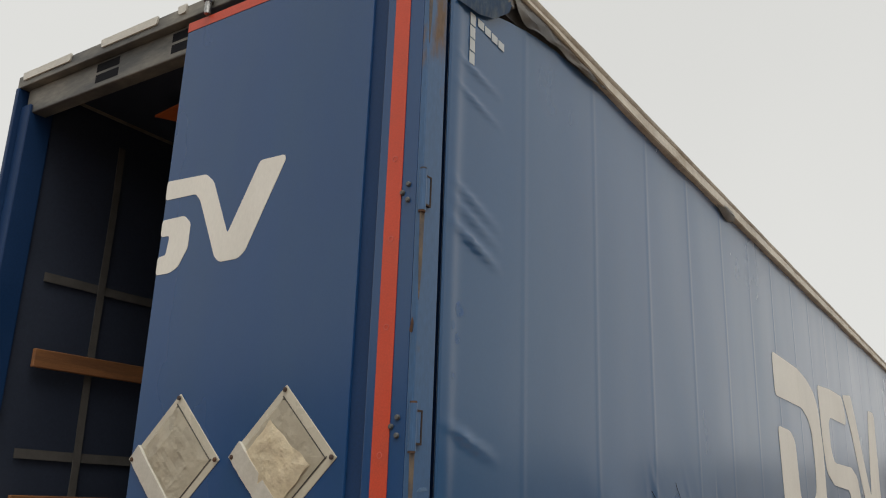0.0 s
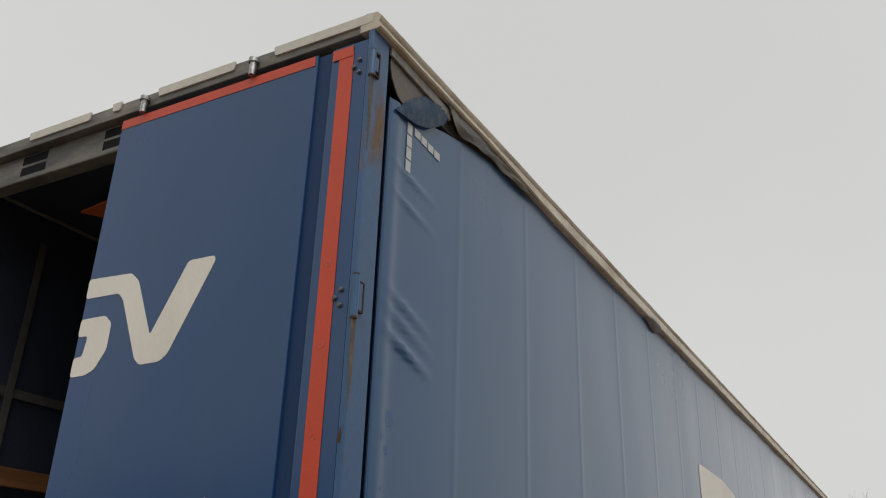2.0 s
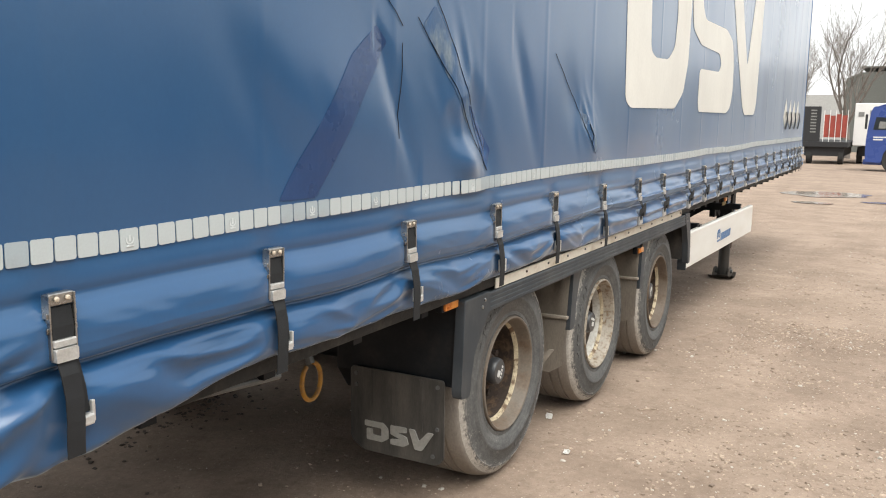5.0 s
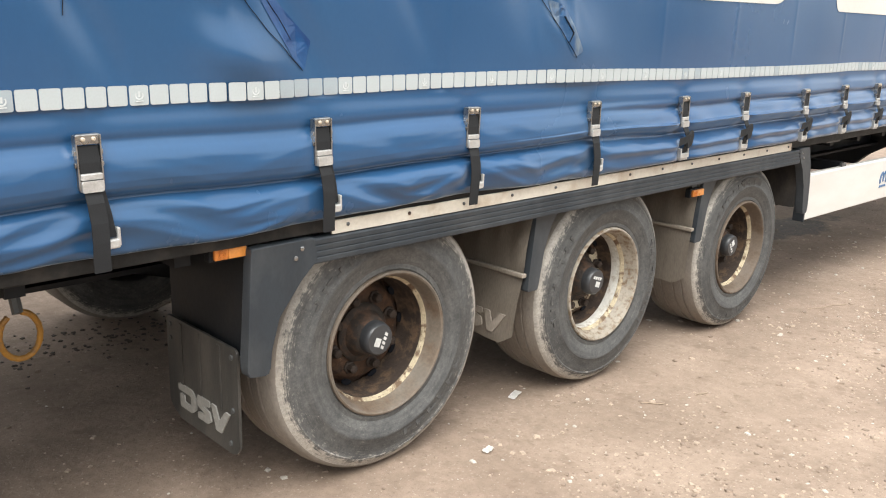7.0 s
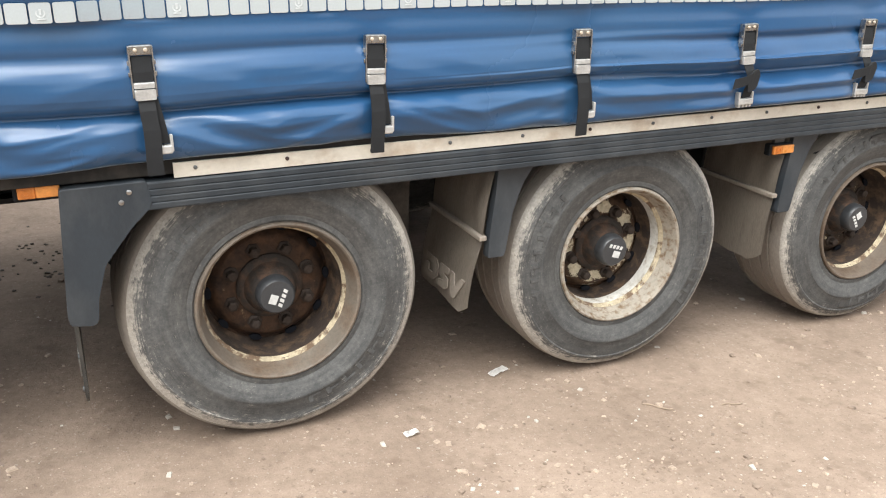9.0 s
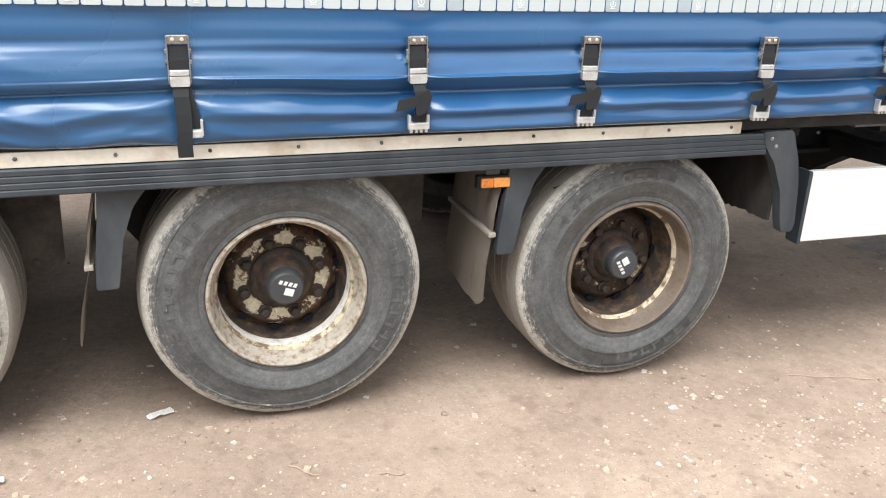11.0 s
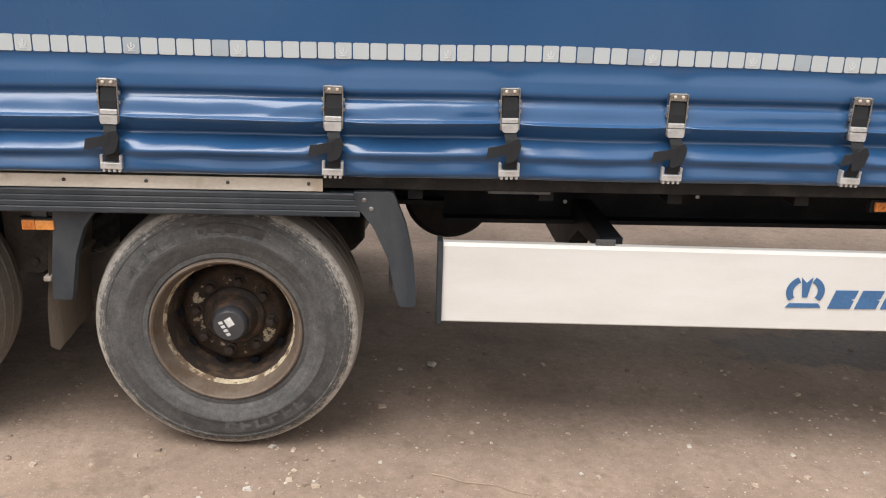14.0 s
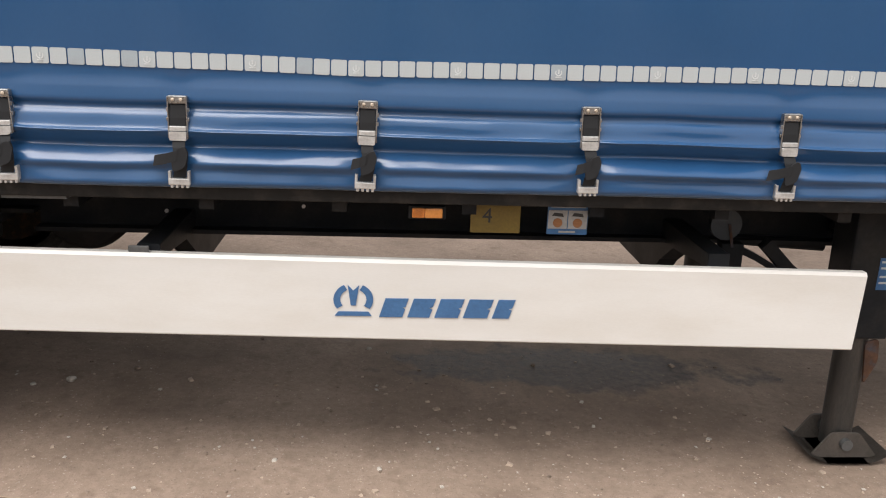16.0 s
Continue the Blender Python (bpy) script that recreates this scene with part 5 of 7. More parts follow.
# ---- lower edge: rails, plate, fender
bm = bmesh.new()
box(bm, 0.03, LENGTH - 0.05, 0.004, 0.06, 0.978, 1.06, 0.004)
part("side_rave", bm, M["side_rail"], trailer, "grimy dark steel edge rail under the curtain")
bm = bmesh.new()
box(bm, 2.80, 6.068, -0.004, 0.0035, 0.968, 1.012, 0.0015)
plate = part("rail_plate", bm, M["rail_cream"], trailer, "cream aluminium strip with rust marks")
for k in range(13):
    bm = bmesh.new()
    lathe(bm, [(0.006, -0.004), (0.006, -0.008), (0.003, -0.010)], 8, (2.86 + 0.2635 * k, 0, 0.994), "y")
    part("screw", bm, M["rust"] if k % 4 == 1 else M["alu_dark"], plate)
bm = bmesh.new()
prof = [(0.04, 0.965), (-0.008, 0.965)]
for k in range(4):
    z = 0.962 - 0.0195 * k
    prof += [(-0.012, z - 0.002), (-0.012, z - 0.015), (-0.008, z - 0.017)]
prof += [(-0.008, 0.884), (0.04, 0.884)]
prism(bm, prof, "x", 2.69, 6.19)
part("fender_rail", bm, M["plastic"], trailer, "ribbed dark plastic fender rail")
bm = bmesh.new()
box(bm, 2.72, 6.17, 0.05, 0.60, 0.905, 0.93)
part("fender_top", bm, M["black"], trailer)


def fender_leg(pts, label="dark plastic fender end", bolts=()):
    bm = bmesh.new()
    prism(bm, rounded(pts, 0.012, 3), "y", -0.014, 0.03, 0.004)
    leg = part("fender_leg", bm, M["plastic"], trailer, label)
    for x, z in bolts:
        bm = bmesh.new()
        lathe(bm, [(0.0075, -0.014), (0.0075, -0.017), (0.004, -0.019)], 10, (x, 0, z), "y")
        part("bolt", bm, M["steel"], leg, "", True)


fender_leg([(2.50, 0.97), (2.725, 0.972), (2.735, 0.90), (2.672, 0.84), (2.592, 0.74), (2.562, 0.64), (2.555, 0.575), (2.545, 0.562), (2.48, 0.568), (2.475, 0.60)], "broad dark plastic fender end", ((2.676, 0.944), (2.653, 0.917)))
fender_leg([(6.165, 0.972), (6.30, 0.974), (6.345, 0.86), (6.37, 0.75), (6.385, 0.60), (6.38, 0.562), (6.325, 0.563), (6.31, 0.62), (6.285, 0.74), (6.235, 0.85), (6.18, 0.92)], "curved dark plastic fender end", ((6.205, 0.945), (6.228, 0.915)))


FLAP_SHAPES = ([(0.455, 0.40), (0.36, 0.40), (0.335, 0.375), (0.335, 0.335), (0.365, 0.315), (0.445, 0.315), (0.445, 0.365), (0.415, 0.365), (0.415, 0.34), (0.37, 0.34), (0.37, 0.375), (0.455, 0.375)],
               [(0.325, 0.40), (0.245, 0.40), (0.245, 0.378), (0.29, 0.372), (0.245, 0.36), (0.235, 0.33), (0.26, 0.315), (0.325, 0.315), (0.325, 0.338), (0.275, 0.345), (0.325, 0.36)],
               [(0.235, 0.40), (0.205, 0.40), (0.185, 0.355), (0.145, 0.40), (0.115, 0.40), (0.17, 0.315), (0.205, 0.315)])


def mid_leg(x0, printed):
    """Fender support between two wheels, the muddy guard behind it and the flap hinged on its lower edge."""
    bm = bmesh.new()
    prism(bm, rounded([(x0 + 0.045, 0.90), (x0 + 0.20, 0.90), (x0 + 0.14, 0.82), (x0 + 0.105, 0.72), (x0 + 0.085, 0.60), (x0 + 0.08, 0.558), (x0 + 0.012, 0.558), (x0 + 0.02, 0.66), (x0 + 0.035, 0.78)], 0.012, 3), "y", 0.03, 0.07, 0.004)
    part("fender_leg", bm, M["plastic"], trailer, "grey curved fender support between the wheels")
    bm = bmesh.new()
    rows = []
    for i in range(11):
        t = i / 10
        z = 0.92 - 0.29 * t
        x = x0 + 0.052 - 0.052 * math.sin(t * 1.45)
        rows.append([bm.verts.new((x - 0.010 * (k % 4 in (1, 2)) * math.sin(math.pi * t), 0.045 + 0.43 * k / 16, z)) for k in range(17)])
    for r0, r1 in zip(rows, rows[1:]):
        for k in range(16):
            bm.faces.new((r0[k], r0[k + 1], r1[k + 1], r1[k]))
    bmesh.ops.solidify(bm, geom=bm.faces[:], thickness=0.010)
    guard = part("guard_panel", bm, M["muddy_flap"], trailer, "mud-caked ribbed guard panel behind the fender support", True)
    bm = bmesh.new()
    box(bm, x0 - 0.016, x0 + 0.012, 0.038, 0.48, 0.622, 0.640, 0.004)
    part("hinge_strip", bm, M["muddy_flap"], guard, "muddy strip that clamps the flap")
    bm = bmesh.new()
    rows = []
    lean = 0.052 if printed else 0.018
    for i in range(13):
        t = i / 12
        row = []
        for k in range(13):
            u = k / 12
            cut_in = 0.05 * max(0.0, 0.16 - u) / 0.16 + 0.02 * u
            z = 0.628 - (0.300 - cut_in + 0.006 * noise.noise((k * 1.7, x0, 2))) * t
            row.append(bm.verts.new((x0 - lean * t - 0.008 * math.sin(3 * t) + 0.006 * noise.noise((u * 3, t * 2, x0)) * t, 0.045 + 0.425 * u, z)))
        rows.append(row)
    for r0, r1 in zip(rows, rows[1:]):
        for k in range(12):
            bm.faces.new((r0[k], r0[k + 1], r1[k + 1], r1[k]))
    bmesh.ops.solidify(bm, geom=bm.faces[:], thickness=0.015)
    flap_low = part("mud_flap", bm, M["muddy_flap"], guard, "stiff mud-caked flap hanging behind the wheel", True)
    if printed:
        for outline in FLAP_SHAPES:
            bm = bmesh.new()
            prism(bm, rounded([(u - 0.02, v + 0.055) for u, v in outline], 0.006, 2), "x", -0.002, 0.003)
            for v in bm.verts:
                v.co.x += x0 - lean * (0.628 - v.co.z) / 0.29 - 0.010
            part("flap_print", bm, M["muddy_flap"], flap_low, "raised shape under the mud")


mid_leg(3.805, True)
mid_leg(5.125, False)
# dusty hanger plates seen between the wheels
for x0, z0 in ((3.50, 0.45), (4.80, 0.50)):
    bm = bmesh.new()
    prism(bm, rounded([(x0, 0.84), (x0 + 0.205, 0.84), (x0 + 0.195, z0 + 0.05), (x0 + 0.12, z0), (x0, z0 + 0.01)], 0.015), "y", 0.462, 0.474, 0.002)
    plate_side = part("hanger_plate", bm, M["hanger"], trailer, "mud-coloured steel hanger plate behind the wheel")
    bm = bmesh.new()
    lathe(bm, [(0.018, 0.4615), (0.018, 0.452), (0.010, 0.448)], 8, (x0 + 0.105, 0, z0 + 0.05), "y")
    part("bolt", bm, M["hanger"], plate_side)
# dark mudguard shells over the tyres
for cx in (3.094, 4.407, 5.715):
    bm = bmesh.new()
    rows = []
    for i in range(15):
        a = radians(50 + 80 * i / 14)
        x, z = cx + 0.52 * math.cos(a), ground_z(cx) + 0.46 + 0.45 * math.sin(a)
        rows.append([bm.verts.new((x, y, min(z, 0.955))) for y in (0.10, 0.52)])
    for r0, r1 in zip(rows, rows[1:]):
        bm.faces.new((r0[0], r0[1], r1[1], r1[0]))
    bmesh.ops.solidify(bm, geom=bm.faces[:], thickness=0.008)
    part("mudguard", bm, M["black"], trailer, "black mudguard shell")

# rear apron and printed mud flap
bm = bmesh.new()
box(bm, 2.515, 2.53, 0.04, 0.54, 0.60, 0.97)
apron = part("flap_apron", bm, M["black"], trailer, "black apron ahead of the rear flap")

bm = bmesh.new()
prism(bm, rounded([(0.07, 0.63), (0.53, 0.63), (0.53, 0.30), (0.46, 0.262), (0.10, 0.262), (0.07, 0.29)], 0.02), "x", 2.488, 2.498, 0.002)
flap = part("mud_flap", bm, M["rubber_flap"], trailer, "glossy dark rubber mud flap with a pale print")
for y in (0.17, 0.30, 0.42):
    bm = bmesh.new()
    box(bm, 2.484, 2.4878, y, y + 0.018, 0.40, 0.62)
    part("rib", bm, M["rubber_flap"], flap)
for outline in FLAP_SHAPES:
    bm = bmesh.new()
    prism(bm, rounded(outline, 0.006, 2), "x", 2.4825, 2.4875)
    part("flap_print", bm, M["flap_print"], flap, "pale printed shape on the flap")
for y, z in ((0.10, 0.60), (0.10, 0.42), (0.12, 0.30), (0.50, 0.60), (0.50, 0.55)):
    bm = bmesh.new()
    lathe(bm, [(0.009, 2.488), (0.009, 2.483)], 10, (0, y, z), "x")
    part("bolt", bm, M["alu_dark"], flap)


# ---- wheels
def build_wheel(cx, tyre_mat, rim_mat, disc_mat, barrel_mat, turn, bands, prints, girth=1.19):
    """One wheel about the y axis: outer face at y = 0, hub inwards."""
    w = new("wheel")
    w.parent = trailer
    tagged(w, label="wide trailer wheel with a dirty tyre and rusty hub")
    half = [(0.266, 0.040), (0.268, 0.018), (0.276, 0.012), (0.292, 0.014), (0.300, 0.008), (0.335, 0.001), (0.338, -0.001), (0.346, -0.001), (0.349, 0.002),
            (0.380, 0.006), (0.398, 0.013), (0.402, 0.011), (0.412, 0.016), (0.415, 0.020), (0.428, 0.030), (0.434, 0.036), (0.438, 0.046), (0.4415, 0.060)]
    tread = []
    for y in (0.095, 0.150, 0.223, 0.278):
        tread += [(0.447, y), (0.441, y + 0.002), (0.441, y + 0.010), (0.447, y + 0.012)]
    prof = [(r if r < 0.30 else 0.30 + (r - 0.30) * girth, y) for r, y in half + tread + [(r, 0.385 - y) for r, y in reversed(half)]]
    bm = bmesh.new()
    rings = lathe(bm, prof, 96, (0, 0, 0), "y", True)
    for v in bm.verts:
        a = math.atan2(v.co.z, v.co.x)
        r = math.hypot(v.co.x, v.co.z)
        # flattened where it stands, slight unevenness at the shoulder
        if v.co.z < -0.44:
            v.co.z = -0.44 + (v.co.z + 0.44) * 0.95
            v.co.y += 0.02 * (v.co.y - 0.1925) * max(0, -v.co.z - 0.38) * 30 * 0.1
        if r > 0.43:
            v.co.y += 0.003 * noise.noise((a * 9 + turn, v.co.y * 8, 1))
    for f in bm.faces:
        c = f.calc_center_median()
        f.material_index = 1 if math.hypot(c.x, c.z) > 0.466 or (0.055 < c.y < 0.33 and math.hypot(c.x, c.z) > 0.44) else 0
    part("tyre", bm, [tyre_mat, M["tread"]], w, "worn tyre with dusty scuffed sidewall", True)
    # moulded bands of clean rubber and raised marks on the sidewall

    def sector(b0, b1, r0, r1, y0, n):
        sm = bmesh.new()
        angles = [radians(b0 + (b1 - b0) * i / n) for i in range(n + 1)]
        prism(sm, [(r0 * math.cos(c), r0 * math.sin(c)) for c in angles] + [(r1 * math.cos(c), r1 * math.sin(c)) for c in reversed(angles)], "y", y0, 0.012)
        return sm

    for a0, a1 in bands:
        part("sidewall_band", sector(a0, a1, 0.350, 0.402, 0.0030, 14), M["rubber_clean"], w, "smooth dark band moulded on the sidewall")
    for a0, a1, count, r0, r1 in prints:
        step = (a1 - a0) / count
        for k in range(count):
            b0 = a0 + step * (k + 0.12)
            sm = sector(b0, b0 + step * 0.24, r0, r1, 0.0016, 2)
            low = r0 + (r1 - r0) * (0.0, 0.4, 0.72)[k % 3]
            extra = sector(b0 + step * 0.25, b0 + step * 0.70, low, low + (r1 - r0) * 0.28, 0.0016, 2)
            spare = bpy.data.meshes.new("stroke")
            extra.to_mesh(spare)
            extra.free()
            sm.from_mesh(spare)
            bpy.data.meshes.remove(spare)
            part("sidewall_mark", sm, tyre_mat, w)
    # rim: outer flange and well, then the deep barrel
    bm = bmesh.new()
    lathe(bm, [(0.263, 0.052), (0.270, 0.014), (0.268, 0.006), (0.262, 0.003), (0.256, 0.007), (0.252, 0.020), (0.247, 0.034), (0.244, 0.052), (0.236, 0.068), (0.231, 0.074), (0.240, 0.078), (0.255, 0.06)], 72, (0, 0, 0), "y", True)
    part("rim", bm, rim_mat, w, "steel rim with rust along its bead", True)
    bm = bmesh.new()
    rings = lathe(bm, [(0.2355, 0.066), (0.2330, 0.070), (0.2285, 0.078), (0.2265, 0.086), (0.232, 0.090), (0.238, 0.080)], 96, (0, 0, 0), "y", True)
    for v in bm.verts:
        v.co *= 1 + 0.008 * noise.noise((v.co.x * 60, v.co.y * 60, v.co.z * 60))
    part("rust_ring", bm, M["flake"], w, "flaking rust ring inside the rim")
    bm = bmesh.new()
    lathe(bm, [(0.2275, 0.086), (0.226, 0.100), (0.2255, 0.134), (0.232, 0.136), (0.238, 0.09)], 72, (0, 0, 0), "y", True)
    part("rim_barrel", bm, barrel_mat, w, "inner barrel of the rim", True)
    # the well's rust colour also holds the shade of the recess
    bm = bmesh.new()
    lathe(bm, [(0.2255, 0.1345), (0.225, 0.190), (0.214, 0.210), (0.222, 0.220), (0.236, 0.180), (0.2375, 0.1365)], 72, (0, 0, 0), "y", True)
    part("rim_well", bm, M["barrel_dark"], w, "rusty depth of the rim, darkened for shade", True)
    # disc; near-black plates stand in for its shaded hand holes
    bm = bmesh.new()
    seg = 80
    rings = lathe(bm, [(0.224, 0.220), (0.206, 0.216), (0.194, 0.196), (0.180, 0.176), (0.166, 0.166), (0.100, 0.168), (0.100, 0.188), (0.170, 0.190), (0.224, 0.230)], seg, (0, 0, 0), "y", True)
    bm.faces.ensure_lookup_table()
    part("wheel_disc", bm, disc_mat, w, "rust-stained wheel disc", True)
    for k in range(10):
        a = 2 * math.pi * (k + 0.5) / 10 + turn
        bm = bmesh.new()
        u, v = 0.200 * math.cos(a), 0.200 * math.sin(a)
        lathe(bm, [(0.021, 0.178), (0.021, 0.188)], 14, (0, 0, 0), "y")
        for q in bm.verts:
            q.co.z *= 0.52
        bmesh.ops.rotate(bm, verts=bm.verts, cent=(0, 0, 0), matrix=Matrix.Rotation(-a - math.pi / 2, 3, "Y"))
        bmesh.ops.translate(bm, verts=bm.verts, vec=(u, 0.004, v))
        part("hand_hole", bm, M["tear"], w)
    for k in range(8):
        a = 2 * math.pi * k / 8 + turn
        u, v = 0.1375 * math.cos(a), 0.1375 * math.sin(a)
        bm = bmesh.new()
        lathe(bm, [(0.026, 0.169), (0.026, 0.160), (0.0175, 0.157), (0.0175, 0.134), (0.010, 0.130)], 6 if k % 3 else 8, (u, 0, v), "y")
        part("wheel_nut", bm, M["nut"], w)
    bm = bmesh.new()
    lathe(bm, [(0.112, 0.188), (0.112, 0.158), (0.104, 0.150), (0.090, 0.146), (0.080, 0.122), (0.072, 0.104), (0.060, 0.096)], 40, (0, 0, 0), "y")
    part("hub", bm, M["hub"], w, "rust-brown wheel hub", True)
    bm = bmesh.new()
    lathe(bm, [(0.064, 0.100), (0.064, 0.080), (0.060, 0.062), (0.054, 0.056)], 32, (0, 0, 0), "y")
    cap = part("hub_cap", bm, M["cap"], w, "dark plastic hub cap", True)
    bm = bmesh.new()
    ca, sa = math.cos(turn * 2.2 + 0.4), math.sin(turn * 2.2 + 0.4)

    def turned(pts):
        return [(u * ca - v * sa, u * sa + v * ca) for u, v in pts]

    prism(bm, turned([(-0.028, -0.004), (0.004, -0.004), (0.004, 0.022), (-0.028, 0.022)]), "y", 0.0548, 0.0562)
    part("cap_label", bm, M["white_print"], w, "small white sticker")
    bm = bmesh.new()
    for k in range(4):
        prism(bm, turned([(-0.032 + 0.017 * k, -0.026), (-0.021 + 0.017 * k, -0.026), (-0.018 + 0.017 * k, -0.012), (-0.029 + 0.017 * k, -0.012)]), "y", 0.0548, 0.0562)
    part("cap_marks", bm, M["white_print"], w, "row of small white marks")
    # brake drum behind
    bm = bmesh.new()
    lathe(bm, [(0.19, 0.225), (0.205, 0.235), (0.205, 0.38), (0.16, 0.39)], 40, (0, 0, 0), "y")
    part("brake_drum", bm, M["hub"], w, "", True)
    w.matrix_basis = pose(cx, 0.048, 0.511 - 0.0275 * (cx - 3))
    return w


right_wheels = [build_wheel(3.094, M["tyre_a"], M["rim"], M["disc_a"], M["barrel_dark"], 0.35, (), ((96, 150, 8, 0.352, 0.392), (-80, -20, 6, 0.362, 0.388)), 1.285),
                build_wheel(4.407, M["tyre_b"], M["rim_speckled"], M["disc_b"], M["rim_white"], 1.1, (), ((-40, 26, 9, 0.360, 0.400), (135, 200, 8, 0.360, 0.400)), 1.22),
                build_wheel(5.715, M["tyre_c"], M["rim_brown"], M["disc_c"], M["barrel_dark"], 2.2, ((68, 102), (-102, -40)), ((78, 150, 8, 0.358, 0.394), (-94, -44, 6, 0.358, 0.394)))]
for w in right_wheels:
    p = w.matrix_basis.translation
    copy_thing(w, pose(p.x, WIDTH - 0.048, p.z, 0, 0, 180))
for w in right_wheels:
    p = w.matrix_basis.translation
    bm = bmesh.new()
    lathe(bm, [(0.065, 0.40), (0.065, 2.14)], 20, (p.x, 0, p.z), "y")
    part("axle", bm, M["black"], trailer, "", True)
    for y in (0.62, 1.86):
        bm = bmesh.new()
        prism(bm, [(p.x - 0.50, 0.92), (p.x - 0.34, 0.92), (p.x - 0.40, 0.60), (p.x + 0.05, 0.40), (p.x + 0.05, 0.32), (p.x - 0.44, 0.47), (p.x - 0.52, 0.58)], "y", y - 0.05, y + 0.05, 0.01)
        part("suspension_arm", bm, M["black"], trailer, "black trailing suspension arm")
    for y in (0.62, 1.86):
        bm = bmesh.new()
        lathe(bm, [(0.10, 0.58), (0.135, 0.62), (0.135, 0.76), (0.10, 0.80)], 20, (p.x + 0.33, y, 0), "z")
        part("air_spring", bm, M["black"], trailer, "", True)
    bm = bmesh.new()
    lathe(bm, [(0.085, p.x - 0.27), (0.085, p.x - 0.10)], 16, (0, 0.72, 0.55), "x")
    part("brake_chamber", bm, M["black"], trailer, "", True)

# ---- chassis
for y in (0.62, 1.86):
    for x0, x1, low in ((0.35, 6.5, 0.783), (6.5, 9.95, 0.712), (9.95, 13.2, 0.853)):
        bm = bmesh.new()
        prism(bm, [(y - 0.07, low), (y + 0.07, low), (y + 0.07, low + 0.017), (y + 0.006, low + 0.017), (y + 0.006, 0.985), (y + 0.07, 0.985), (y + 0.07, 1.0), (y - 0.07, 1.0), (y - 0.07, 0.985), (y - 0.006, 0.985), (y - 0.006, low + 0.017), (y - 0.07, low + 0.017)], "x", x0, x1)
        part("chassis_beam", bm, M["black"], trailer, "black steel chassis beam")
for x in np.arange(0.5, 13.3, 0.45):
    bm = bmesh.new()
    box(bm, x, x + 0.05, 0.07, 2.47, 0.93, 1.0205)
    part("cross_member", bm, M["black"], trailer)
bm = bmesh.new()
box(bm, 0.05, 13.5, 0.062, 2.478, 1.0215, 1.0285)
part("floor_underside", bm, M["black"], trailer)
bm = bmesh.new()
box(bm, 0.05, 13.5, 2.478, 2.535, 0.978, 1.018)
part("side_rave", bm, M["side_rail"], trailer)
# small bright bolt heads on the beam web
bm = bmesh.new()
for x, z in ((6.72, 0.86), (7.55, 0.82), (7.95, 0.88), (8.40, 0.87), (8.46, 0.87), (8.75, 0.84), (9.0, 0.85), (7.0, 0.79)):
    lathe(bm, [(0.008, 0.613), (0.008, 0.606)], 8, (x, 0, z), "y")
part("beam_bolts", bm, M["white_print"], trailer)
# brackets that carry the side skirt
for x in (7.03, 9.05):
    bm = bmesh.new()
    prism(bm, [(0.08, 0.80), (0.08, 0.745), (0.46, 0.718), (0.62, 0.62), (0.72, 0.52), (1.25, 0.52), (1.25, 0.80)], "x", x, x + 0.08, 0.004)
    part("skirt_bracket", bm, M["black"], trailer, "black plate bracket that carries the skirt")
bm = bmesh.new()
box(bm, 7.008, 7.078, 0.052, 0.062, 0.765, 0.800, 0.003)
part("bracket_tab", bm, M["alu_dark"], trailer)
bm = bmesh.new()
prism(bm, [(9.215, 0.76), (9.305, 0.76), (9.305, 0.63), (9.215, 0.63)], "y", 0.37, 0.43, 0.004)
part("stowage_hook", bm, M["black"], trailer, "black hook block by the landing gear")
bm = bmesh.new()
ribbon(bm, [(9.29, 0.40, 0.735), (9.36, 0.40, 0.705), (9.45, 0.40, 0.655), (9.50, 0.40, 0.63)], 0.05, 0.026, (0, 1, 0))
ribbon(bm, [(9.40, 0.40, 0.76), (9.50, 0.40, 0.66), (9.54, 0.40, 0.63)], 0.05, 0.05, (0, 1, 0))
part("brace", bm, M["black"], trailer, "black slanting brace")
# flap across the front end of the fender, its lower edge torn ragged
bm = bmesh.new()
edge = [(0.032, 0.95), (0.56, 0.95)] + [(0.56 - 0.022 * k, 0.60 + 0.022 * noise.noise((k * 1.3, 2, 2)) + 0.014 * noise.noise((k * 3.1, 7, 2))) for k in range(25)]
prism(bm, edge, "x", 6.288, 6.300)
part("inner_flap", bm, M["inner_flap"], trailer, "dusty black flap across the fender with a ragged lower edge")
# air tank across the frame
bm = bmesh.new()
lathe(bm, [(0.12, 0.95), (0.18, 0.965), (0.205, 1.0), (0.205, 1.58), (0.18, 1.62), (0.12, 1.64)], 36, (6.545, 0, 0.715), "y")
part("air_tank", bm, M["black"], trailer, "black air tank under the load floor", True)
bm = bmesh.new()
lathe(bm, [(0.062, 0.34), (0.062, 0.37)], 24, (9.21, 0, 0.845), "y")
part("round_cover", bm, M["plastic"], trailer, "dark round cover")
bm = bmesh.new()
rod(bm, (9.22, 0.335, 0.85), (9.235, 0.32, 0.76), 0.006)
part("chain", bm, M["rust"], trailer)

